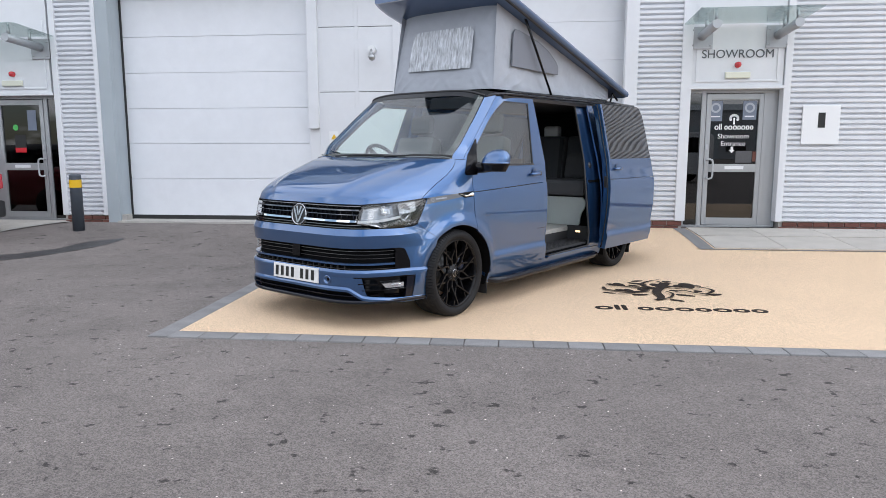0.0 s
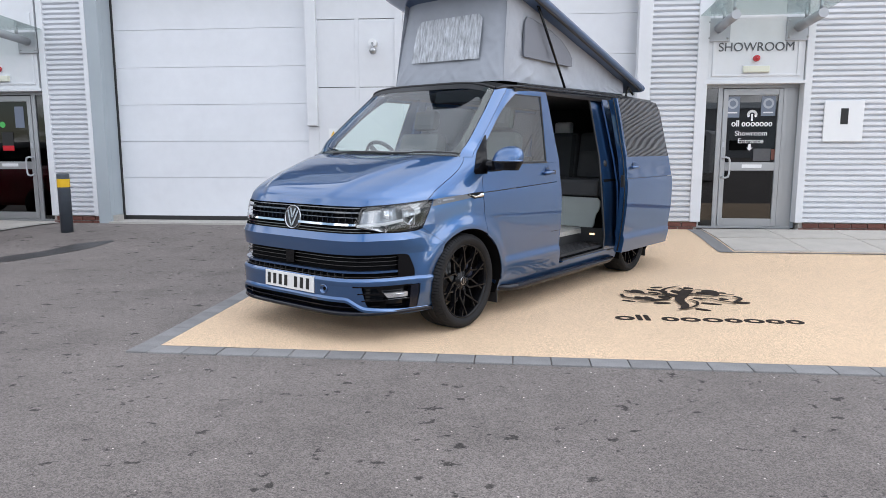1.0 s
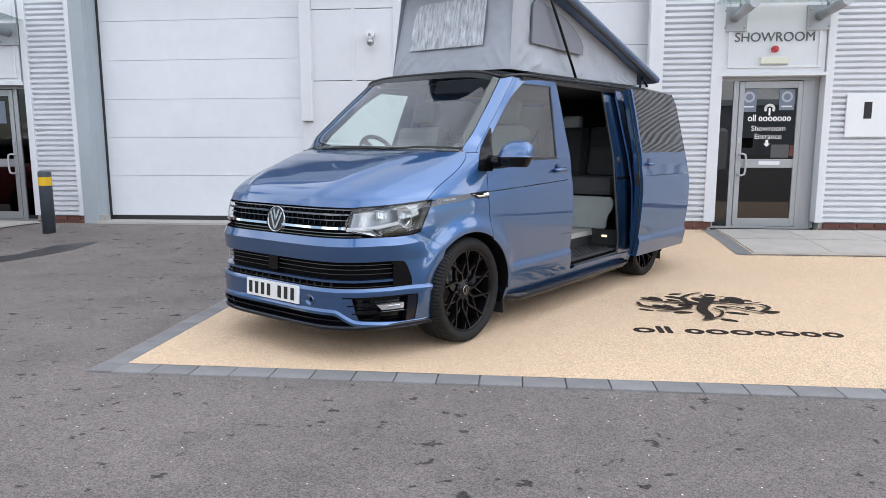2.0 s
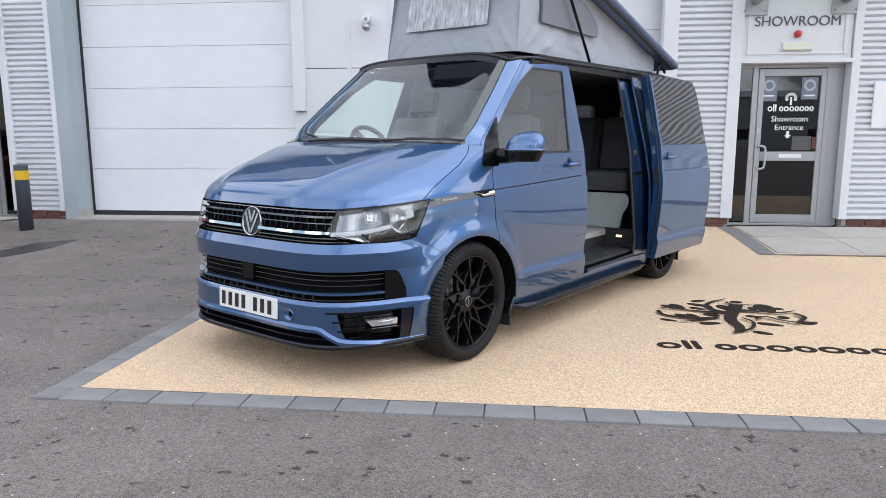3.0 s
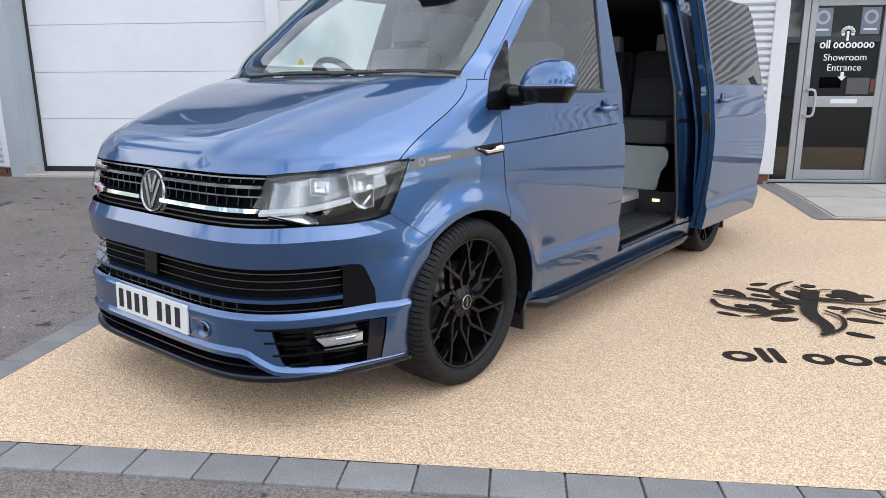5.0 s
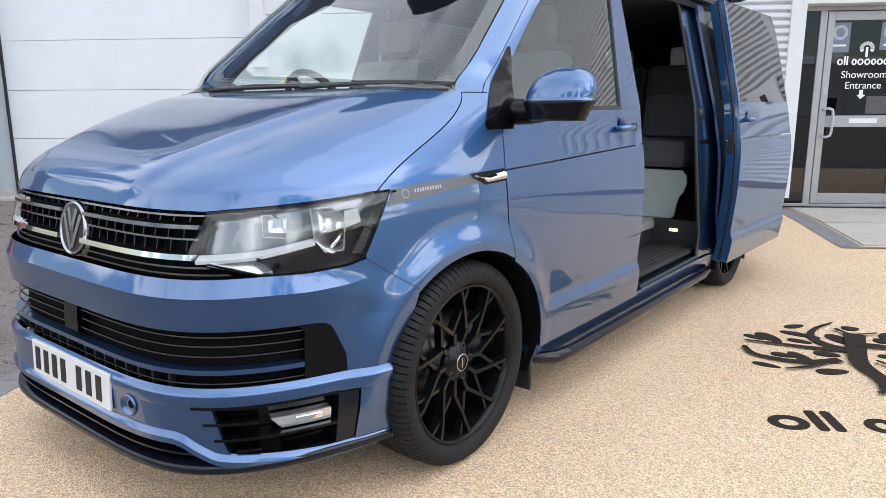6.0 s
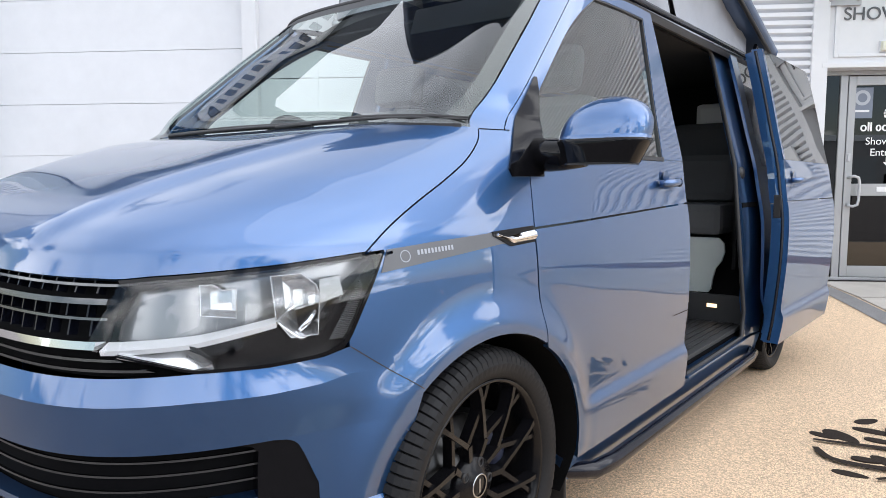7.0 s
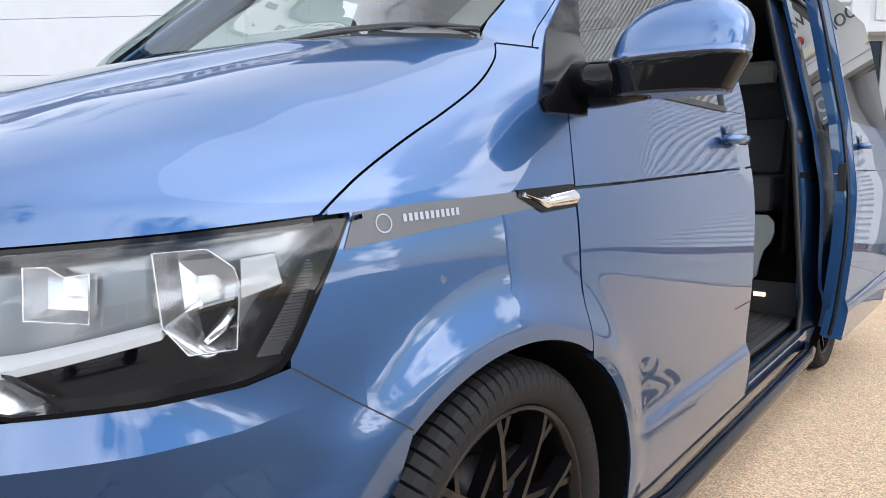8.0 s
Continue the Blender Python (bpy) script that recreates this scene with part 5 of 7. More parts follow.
part("badge_stroke", bm, M["satin_chrome"], grille)

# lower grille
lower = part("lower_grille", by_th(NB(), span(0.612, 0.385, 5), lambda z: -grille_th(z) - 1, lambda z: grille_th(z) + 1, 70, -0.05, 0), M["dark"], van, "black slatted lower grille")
gt = lambda z: grille_th(z) - 4
for z, hh, k, o in ((0.586, 0.002, "dark_chrome", -0.02), (0.560, 0.002, "dark_chrome", -0.02), (0.532, 0.002, "dark_chrome", -0.018), (0.490, 0.007, "paint", -0.006), (0.456, 0.002, "dark_chrome", -0.012)):
    part("slat", by_th(NB(), (z + hh, z - hh), lambda q: -gt(q), gt, 70, o, 0.035 if k == "paint" else 0.006), M[k], lower)
for s in (1, -1):
    part("end_cap", by_th(NB(), span(0.606, 0.44, 48), lambda z: s * (min(grille_th(z), grille_th(0.588)) - 4.6), lambda z: s * grille_th(z), 8, -0.003, 0.04), M["gloss"], lower, "gloss black end cap")
for y in span(-0.50, 0.50, 17):
    part("rib", by_th(NB(), span(0.475, 0.438, 2), lambda q: math.copysign(angle_y(y - 0.004, q), y), lambda q: math.copysign(angle_y(y + 0.004, q), y), 1, -0.02, 0.02), M["satin"], lower)
part("sensor", by_th(NB(), span(0.602, 0.515, 3), lambda q: -angle_y(0.045, q), lambda q: angle_y(0.045, q), 6, -0.012, 0.03), M["gloss"], lower)

# number plate, characters as plain bars
plate = part("number_plate", box(NB(), 0, -0.26, -0.056, 0.010, 0.26, 0.056, 0.003, Matrix.Translation((0.888, 0.022, 0.386)) @ pose(0, 0, 0, 0, -3, 0)), M["plate"], van, "white number plate with plain dark bars")
for y in (-0.215, -0.153, -0.092, -0.031, 0.075, 0.137, 0.20):
    part("bar", box(NB(), 0.0105, -0.016, -0.038, 0.0125, 0.016, 0.038, 0, Matrix.Translation((0.888, y + 0.022, 0.386)) @ pose(0, 0, 0, 0, -3, 0)), M["ink"], plate)

# fog lamps in black recesses
for s in (1, -1):
    fl = part("fog_surround", by_th(NB(), span(0.398, 0.203, 8), lambda z: s * (fog_in(z) - 2), lambda z: s * (fog_out(z) + 1), 16, -0.05, 0), M["gloss"], van, "gloss black fog lamp recess")
    part("end_cap", by_th(NB(), span(0.390, 0.228, 8), lambda z: s * (fog_out(z) - 3.2), lambda z: s * (fog_out(z) - 0.3), 6, 0.011, 0.05), M["lip"], fl)
    for z, y0, x1 in ((0.394, 0.575, 0.0), (0.346, 0.60, 0.685), (0.298, 0.62, 0.0), (0.262, 0.66, 0.68)):
        part("fin", by_th(NB(), (z + 0.004, z - 0.004), lambda q: s * angle_y(y0, q), lambda q: s * (angle_of(x1, q) if x1 else fog_out(q) - 3.1), 20, 0.0155, 0.055), M["gloss"], fl)
    part("fog_lamp", by_th(NB(), span(0.342, 0.308, 5), lambda q: s * (angle_of(0.665, q) + (0.342 - q) * 60), lambda q: s * angle_of(0.505, q), 12, -0.008, 0.03), M["reflector"], fl, "clear fog lamp")
    part("lamp_step", by_th(NB(), span(0.332, 0.318, 2), lambda q: s * angle_of(0.60, q), lambda q: s * angle_of(0.53, q), 6, -0.004, 0.01), M["chrome"], fl)

# headlamps
LX = [0.79, 0.775, 0.76, 0.74, *span(0.70, 0.34, 19), 0.32, 0.305, 0.292]


def lamp_grid(s, off, rows, xs, lo, hi):
    g = []
    for x in xs:
        row = []
        for j in range(rows + 1):
            z = lo(x) + (hi(x) - lo(x)) * j / rows
            p = on_nose(angle_of(x, z), z, off)
            row.append((p[0], s * p[1], p[2]))
        g.append(row)
    return g


for s in (1, -1):
    hl = part("headlamp", panel(NB(), lamp_grid(s, -0.085, 8, LX, lamp_lo, lamp_hi), 0), M["lamp_grey"], van, "clear-lensed headlamp with chrome reflectors")
    part("lens", panel(NB(), lamp_grid(s, 0.002, 10, LX, lamp_lo, lamp_hi), 0), M["lens"], hl, "clear plastic lens")
    part("lower_bezel", panel(NB(), lamp_grid(s, -0.030, 5, [x for x in LX if x < 0.70], lambda x: lamp_lo(x) + 0.002, lambda x: lerp(x, [(0.70, 0.770), (0.675, 0.795), (0.631, 0.812), (0.53, 0.832), (0.50, 0.802), (0.45, 0.790), (0.425, 0.835), (0.385, 0.880), (0.345, 0.915), (0.30, 0.946)])), 0.05), M["gloss"], hl, "black lower bezel")
    part("border", panel(NB(), lamp_grid(s, 0.0035, 2, [x for x in LX if x < 0.775], lambda x: lamp_lo(x) - 0.001, lambda x: lamp_lo(x) + lerp(x, [(0.775, 0.003), (0.62, 0.005), (0.42, 0.007), (0.39, 0.013), (0.33, 0.012), (0.30, 0.004)])), 0.05), M["gloss"], hl, "black lens border")
    part("top_edge", panel(NB(), lamp_grid(s, 0.0, 1, [x for x in LX if 0.325 < x < 0.75], lambda x: lamp_hi(x) - 0.005, lambda x: lamp_hi(x) + 0.006), 0.05), M["gloss"], hl)

    def spot(x, z, d):
        p = on_nose(angle_of(x, z), z, -d)
        return Vector((p[0], s * p[1], p[2]))
    for nm, xs, lo, hi, mt in (("chrome_blade", span(0.780, 0.53, 16), [(0.78, 0.796), (0.667, 0.805), (0.53, 0.833)], [(0.78, 0.806), (0.665, 0.816), (0.53, 0.840)], "bright"), ("foot_reflector", span(0.762, 0.640, 10), [(0.762, 0.792), (0.665, 0.758), (0.64, 0.766)], [(0.762, 0.800), (0.69, 0.803), (0.64, 0.770)], "reflector")):
        part(nm, panel(NB(), [[spot(x, lerp(x, lo) + (lerp(x, hi) - lerp(x, lo)) * w, 0.006 + 0.03 * w) for w in (0, 0.5, 1)] for x in xs], 0.01), M[mt], hl, nm.replace("_", " "))
    part("frame_bar", tube(NB(), [spot(0.672, 0.803, 0.012), spot(0.631, 0.765, 0.012)], 0.0045, 8), M["gloss"], hl)

    def chamber(outline, d0, d1, shrink):
        """A squared reflector box let into the housing, with a bright rim."""
        cx, cz = sum(q[0] for q in outline) / len(outline), sum(q[1] for q in outline) / len(outline)
        bm = NB()
        rings = [[bm.verts.new(spot(cx + (x - cx) * g, cz + (z - cz) * g, d)) for x, z in outline] for d, g in ((d0, 1.0), (d0 + (d1 - d0) * 0.6, 1 - (1 - shrink) * 0.5), (d1, shrink), (d1 + 0.006, shrink * 0.5))]
        n = len(outline)
        for a, b in zip(rings, rings[1:]):
            for i in range(n):
                bm.faces.new((a[i], a[(i + 1) % n], b[(i + 1) % n], b[i]))
        bm.faces.new(rings[-1])
        part("reflector_box", bm, M["reflector"], hl, "squared chrome reflector")
        ring = [spot(x, z, d0) for x, z in outline]
        part("reflector_rim", tube(NB(), ring + ring[:1], 0.0013, 6, False), M["reflector"], hl)
    chamber([(0.531, 0.922), (0.474, 0.924), (0.447, 0.900), (0.442, 0.878), (0.452, 0.800), (0.506, 0.800), (0.530, 0.836)], 0.014, 0.060, 0.72)
    chamber([(0.646, 0.912), (0.626, 0.912), (0.614, 0.900), (0.592, 0.903), (0.598, 0.847), (0.652, 0.855)], 0.016, 0.050, 0.80)
    bm = NB()
    f0 = [bm.verts.new(spot(x, z, 0.030)) for x, z in ((0.440, 0.908), (0.397, 0.912), (0.391, 0.873), (0.444, 0.859))]
    f1 = [bm.verts.new(spot(x, z, 0.050)) for x, z in ((0.440, 0.908), (0.397, 0.912), (0.391, 0.873), (0.444, 0.859))]
    bm.faces.new(f0)
    for i in range(4):
        bm.faces.new((f0[i], f0[(i + 1) % 4], f1[(i + 1) % 4], f1[i]))
    part("indicator_reflector", bm, M["lamp_grey"], hl)
    bm = NB()
    f0 = [bm.verts.new(spot(x, z, 0.034)) for x, z in ((0.496, 0.850), (0.454, 0.858), (0.456, 0.827), (0.490, 0.808))]
    f1 = [bm.verts.new(spot(x, z, 0.060)) for x, z in ((0.496, 0.850), (0.454, 0.858), (0.456, 0.827), (0.490, 0.808))]
    bm.faces.new(f0)
    for i in range(4):
        bm.faces.new((f0[i], f0[(i + 1) % 4], f1[(i + 1) % 4], f1[i]))
    part("dipped_shield", bm, M["gloss"], hl, "black lamp shield")
    bm = NB()
    tube(bm, [spot(0.490, 0.809, 0.030), spot(0.470, 0.826, 0.030), spot(0.455, 0.846, 0.032)], [0.004, 0.007, 0.005], 8)
    part("bulb", bm, M["chrome"], hl)
    bm = NB()
    P = [[spot(x, z, 0.026 - 0.012 * math.sin(math.pi * j / 6)) for j, (x, z) in enumerate([(0.526 - (0.526 - 0.458) * u, 0.836 - 0.034 * min(1, u * 1.7) + w) for w in span(0, -0.020 * math.sin(math.pi * min(1, u + 0.15)), 7)])] for u in span(0, 1, 10)]
    panel(bm, P, 0)
    part("lower_reflector", bm, M["reflector"], hl)
    # ribbed side reflector
    bm = NB()
    P = []
    for j in range(61):
        z = 0.788 + (0.905 - 0.788) * j / 60
        xr, xl = lerp(z, [(0.788, 0.388), (0.887, 0.347), (0.905, 0.352)]), lerp(z, [(0.788, 0.430), (0.905, 0.353)])
        P.append([spot(xl + (xr - xl) * q, z, 0.010 + 0.006 * (j % 2)) for q in (0, 0.5, 1)])
    V = [[bm.verts.new(q) for q in r] for r in P]
    for a, b in zip(V, V[1:]):
        for q in range(2):
            bm.faces.new((a[q], a[q + 1], b[q + 1], b[q]))
    part("ribbed_corner", bm, M["ribbed"], hl, "ribbed side reflector")

# windscreen, its dark border, and the pillars
scr_x = lambda z: lerp(z, [(1.245, -0.105), (1.36, -0.220), (1.77, -0.708), (1.86, -0.805)])
door_x = lambda z: lerp(z, [(1.10, -0.150), (1.16, -0.160), (1.25, -0.208), (1.36, -0.323), (1.60, -0.612), (1.81, -0.870)])


def screen_row(v, pull, off):
    row = []
    for j in range(61):
        u = evened(-1 + 2 * j / 60)
        zb, zt = 1.268 - 0.020 * u * u, 1.838 - 0.058 * abs(u) ** 0.7
        z = zb + (zt - zb) * v
        bulge = 0.004 * 4 * v * (1 - v) * (1 - u * u)
        row.append(on_nose(u * (angle_of(scr_x(z), z) - pull), z, off + bulge))
    return row


windscreen = part("windscreen", panel(NB(), [screen_row(v, 0.3, -0.004) for v in span(0, 1, 20)], 0), M["screen"], van, "pale green tinted windscreen")
bm = NB()
for a, b in ((0, 0.035), (0.93, 1)):
    panel(bm, [screen_row(v, 0.3, -0.007) for v in (a, b)], 0)
for s in (1, -1):
    P = []
    for v in span(0, 1, 20):
        z = 1.248 + (1.783 - 1.248) * v
        t = angle_of(scr_x(z), z)
        P.append([on_nose(s * q, z, -0.007) for q in (t - 0.3, t - (9.0 if s > 0 else 5.0))])
    panel(bm, P, 0)
part("black_border", bm, M["satin"], windscreen, "black printed border")
for s in (1, -1):
    part("pillar", by_z(NB(), span(1.245, 1.796, 24), scr_x, lambda z: door_x(z) + 0.0015, 6, s, 0, 0.03), M["paint"], van)
# scuttle and wipers
part("scuttle", panel(NB(), [[on_nose(u * (angle_of(-0.10, 1.25) - 4), 1.257, o) for u in span(-1, 1, 40)] for o in (0.012, -0.06)], 0.02), M["satin"], van, "black plastic scuttle")
for base, tip, bl in (((0.10, -0.42), (-0.02, 0.30), 0.62), ((0.085, 0.16), (-0.105, 0.755), 0.5)):
    def sp(y, z, off):
        return Vector(on_nose(math.copysign(angle_y(y, z), y), z, off))
    y0, y1 = base[1], tip[1]
    pts = [sp(y0 + (y1 - y0) * k, 1.268 + 0.014 * k * (1 - k) * 4 * 0.5 + (0.003 if k else 0), 0.010) for k in (0, 0.15, 0.35, 0.6, 0.8, 1.0)]
    w = part("wiper", tube(NB(), pts, [0.009, 0.008, 0.006, 0.005, 0.005, 0.003], 8), M["satin"], van, "black wiper arm")
    pts = [sp(y1 - (y1 - y0) * bl * (1 - k) * 1.25, 1.277 + 0.010 * (1 - k), 0.006) for k in span(0, 1, 7)]
    part("blade", tube(NB(), pts, [0.003, 0.006, 0.007, 0.007, 0.007, 0.006, 0.003], 6), M["satin"], w)


# doors
rear_x = lambda z: lerp(z, [(0.30, -1.335), (0.46, -1.338), (0.60, -1.362), (0.92, -1.385), (1.03, -1.395), (1.19, -1.412), (1.80, -1.43)])
crease = lambda x: 0.985 + 0.040 * min(1, max(0, (-0.22 - x) / 1.17))
glass_f = lambda z: door_x(z) - lerp(z, [(1.19, 0.115), (1.36, 0.060), (1.8, 0.055)]) - 0.075 * max(0, (z - 1.52) / 0.23) ** 2.5
glass_r = lambda z: lerp(z, [(1.19, -1.195), (1.74, -1.322), (1.76, -1.33)])
for s in (1, -1):
    bm = NB()
    rows = []
    for v in span(0, 1, 84):
        zz = 0.30 + 0.70 * v
        fx, rx = front_x(zz), rear_x(zz)
        row = []
        for j in range(49):
            x = fx + (rx - fx) * (j / 48) ** 1.7
            row.append(on_side(x, 0.30 + (crease(x) - 0.003 - 0.30) * v, s))
        rows.append(row)
    panel(bm, rows)
    rows = []
    for v in span(0, 1, 10):
        row = []
        for j in range(41):
            zz = 1.0 + 0.19 * v
            x = front_x(zz) + (rear_x(zz) - front_x(zz)) * j / 40
            row.append(on_side(x, crease(x) + 0.003 + (1.19 - crease(x) - 0.003) * v, s, -0.001))
        rows.append(row)
    panel(bm, rows)
    # window frame: front slope, head, rear post
    by_z(bm, span(1.191, 1.79, 20), lambda z: door_x(z) - 0.002, glass_f, 4, s)
    by_x(bm, span(-0.93, -1.427, 14), lambda x: 1.752, lambda x: lerp(x, [(-0.93, 1.785), (-1.0, 1.80), (-1.43, 1.80)]), 3, s)
    by_z(bm, span(1.191, 1.752, 14), glass_r, rear_x, 5, s)
    door = part("front_door", bm, M["paint"], van)
    P = []
    for z in span(1.185, 1.758, 20):
        a, b = glass_f(z) + 0.01, glass_r(z) - 0.01
        ya, yb = 0.861 - 0.231 * (z - 1.185), 0.8905 - 0.2588 * (z - 1.185)
        P.append([(x, s * (ya + (yb - ya) * (x - a) / (b - a) + 0.006 * math.sin(math.pi * (x - a) / (b - a)) - 0.008), z) for x in span(a, b, 20)])
    part("door_window", panel(NB(), P, 0), M["window"] if s > 0 else M["screen"], door, "tinted side window")
    bm = NB()
    by_z(bm, span(1.188, 1.757, 16), lambda z: glass_f(z) + 0.001, lambda z: glass_f(z) - 0.008, 1, s, -0.002, 0.012)
    by_z(bm, span(1.188, 1.757, 16), lambda z: glass_r(z) + 0.009, lambda z: glass_r(z) - 0.001, 1, s, -0.002, 0.012)
    by_x(bm, span(-0.93, -1.33, 10), lambda x: 1.745, lambda x: 1.755, 1, s, -0.002, 0.012)
    by_x(bm, span(-0.30, -1.20, 10), lambda x: 1.186, lambda x: 1.201, 1, s, 0.004, 0.016)
    part("window_seal", bm, M["satin"], door, "black rubber seal")
    part("sail_panel", by_z(NB(), span(1.122, 1.41, 16), lambda z: lerp(z, [(1.122, -0.166), (1.135, -0.156), (1.16, -0.172), (1.25, -0.234), (1.36, -0.335), (1.41, -0.390)]), lambda z: lerp(z, [(1.128, -0.300), (1.19, -0.322), (1.36, -0.384), (1.41, -0.402)]), 4, s, 0.006, 0.012), M["piano"], door, "gloss black mirror mount")
    # handle in a dished cup
    hy = side_y(-1.19, 1.105)
    bm = NB()
    revolve(bm, [(0.052, 0.0), (0.046, -0.001), (0.03, -0.004), (0.001, -0.006)], 24, "y", Matrix.Translation((-1.185, s * (hy + 0.003), 1.10)) @ Matrix.Diagonal((0.75, s, 1.0, 1)))
    part("handle_cup", bm, M["paint"], door)
    bm = tube(NB(), [(-1.115, s * (hy + 0.006), 1.102), (-1.125, s * (hy + 0.030), 1.103), (-1.17, s * (hy + 0.040), 1.105), (-1.225, s * (hy + 0.038), 1.107), (-1.262, s * (hy + 0.022), 1.108), (-1.27, s * (hy + 0.004), 1.108)], [0.012, 0.014, 0.015, 0.015, 0.014, 0.012], 12)
    part("door_handle", bm, M["paint"], door, "blue pull handle")
    part("lock_cap", box(NB(), -1.272, min(s * (hy + 0.012), s * (hy + 0.036)), 1.090, -1.248, max(s * (hy + 0.012), s * (hy + 0.036)), 1.124, 0.006), M["satin"], door)
    # mirror
    mir = part("mirror_arm", tube(NB(), [(-0.315, s * 0.855, 1.182), (-0.305, s * 0.91, 1.180), (-0.303, s * 0.95, 1.180), (-0.31, s * 1.01, 1.184)], [0.047, 0.046, 0.043, 0.038], 20), M["piano"], door, "gloss black mirror arm")

    def shell(z0, z1, grow):
        """Rounded mirror housing between two heights."""
        bm = NB()
        rings = []
        for i in range(11):
            t = i / 10
            z = z0 + (z1 - z0) * t
            h = (z - 1.150) / 0.178
            taper = max(0.02, 1 - max(0, (h - 0.45) / 0.56) ** 2.6) ** 0.5 * (0.80 + 0.20 * min(1, h * 2.6 + 0.15))
            cy, cx = 1.044 + 0.014 * h, -0.318 - 0.03 * h
            ay, ax = (0.128 + grow) * taper, (0.082 + grow) * taper
            ring = []
            for j in range(28):
                a = 2 * math.pi * j / 28
                c, d = math.cos(a), math.sin(a)
                px = cx + ax * math.copysign(abs(c) ** 0.75, c) * (1.0 if c > 0 else 0.45)
                py = cy + ay * math.copysign(abs(d) ** 0.7, d) + 0.030 * h * (1 if d < 0 else 0.2)
                ring.append(bm.verts.new((px, s * py, z)))
            rings.append(ring)
        for a, b in zip(rings, rings[1:]):
            for j in range(28):
                f = bm.faces.new((a[j], a[(j + 1) % 28], b[(j + 1) % 28], b[j]))
                f.smooth = True
        bm.faces.new(rings[0]), bm.faces.new(rings[-1])
        return bm
    part("mirror_cap", shell(1.2165, 1.326, 0.0), M["paint"], door, "blue mirror cap")
    part("mirror_foot", shell(1.150, 1.216, 0.002), M["piano"], door, "gloss black mirror base")
    part("mirror_glass", box(NB(), -0.386, min(s * 0.985, s * 1.12), 1.205, -0.382, max(s * 0.985, s * 1.12), 1.30, 0.02), M["chrome"], door, "mirror glass")
    if s < 0:
        fold = Matrix.Translation((-0.33, -0.94, 0)) @ pose(0, 0, 0, 0, 0, -68) @ Matrix.Translation((0.33, 0.94, 0))
        for o in door.children:
            if o.name.split(".")[0] in ("mirror_cap", "mirror_foot", "mirror_glass"):
                o.matrix_basis = fold
    # fuel flap outline on the left door edge
    if s > 0:
        bm = NB()
        by_x(bm, (-1.19, -1.193), lambda x: 0.60, lambda x: 0.612, 1, s, 0.0008, 0)
        by_x(bm, span(-1.20, -1.362, 4), lambda x: 0.602, lambda x: 0.605, 1, s, 0.0008, 0)
        part("flap_line", bm, M["dark"], door)

# body sides behind the doors
for s in (1, -1):
    # sill below the doors, step bar, mud flaps
    part("sill", by_x(NB(), span(-0.40, -2.60, 20), lambda x: 0.205, lambda x: 0.294, 4, s, -0.034, 0.05), M["paint"], van)
    part("step_bar", tube(NB(), [(-0.42, s * 0.78, 0.235), (-0.47, s * 0.88, 0.228), (-0.55, s * 0.938, 0.217), (-0.67, s * 0.950, 0.212), (-1.5, s * 0.950, 0.210), (-2.33, s * 0.950, 0.210), (-2.45, s * 0.938, 0.212), (-2.52, s * 0.88, 0.217), (-2.55, s * 0.78, 0.222)], [0.020, 0.026, 0.028, 0.028, 0.028, 0.028, 0.027, 0.025, 0.020], 14), M["lip"], van, "black tubular side step")
    for x in (-0.41, -3.40):
        part("mud_flap", box(NB(), x - 0.012, min(s * 0.70, s * 0.915), 0.115, x, max(s * 0.70, s * 0.915), 0.33, 0.006), M["satin"], van, "black mud flap")
    # arch liner
    for cx, cz in ARCH:
        bm = NB()
        rows = [[bm.verts.new((cx + 0.3885 * math.cos(a), s * (min(y, side_y(cx + 0.3885 * math.cos(a), max(0.2, cz + 0.3885 * math.sin(a))) - 0.005)), cz + 0.3885 * math.sin(a))) for a in span(math.pi * 1.12, -math.pi * 0.14, 48)] for y in (1.2, 0.60, 0.56)]
        for a, b in zip(rows, rows[1:]):
            for i in range(47):
                bm.faces.new((a[i], a[i + 1], b[i + 1], b[i])).smooth = True
        bm.faces.new(rows[-1])
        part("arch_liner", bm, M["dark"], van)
# left side: door opening jambs and quarter panel
bm = NB()
by_z(bm, span(0.30, 1.80, 30), lambda z: lerp(z, [(0.30, -2.345), (0.46, -2.34), (1.20, -2.315), (1.80, -2.36)]), lambda z: -2.70, 8, 1, -0.045, 0.012)
by_x(bm, span(-2.56, -3.95, 40), lambda x: max(0.30, arch_z(x + 2.98)) if abs(x + 3.0) < 0.39 else 0.30, lambda x: 1.20, 24, 1)
by_z(bm, span(1.20, 1.80, 8), lambda z: -2.56, lambda z: -2.68, 3, 1)
by_z(bm, span(1.20, 1.80, 8), lambda z: -3.80, lambda z: -3.95, 3, 1)
quarter = part("quarter_panel", bm, M["paint"], van)
part("quarter_window", by_z(NB(), span(1.20, 1.80, 6), lambda z: -2.68, lambda z: -3.80, 8, 1, -0.01, 0), M["tint"], quarter, "privacy glass")
bm = NB()
revolve(bm, [(0.001, 0.012), (0.024, 0.010), (0.034, 0.002), (0.036, -0.01)], 20, "y", Matrix.Translation((-2.43, half(1.155) - 0.045, 1.155)))
part("striker_cap", bm, M["satin"], quarter, "black round cap")
# a dark raised strip stands for the groove's shade
bm = NB()
by_z(bm, span(0.98, 1.005, 2), lambda z: -2.34, lambda z: -2.62, 4, 1, -0.041, 0.01)
part("jamb_groove", bm, M["dark"], quarter)
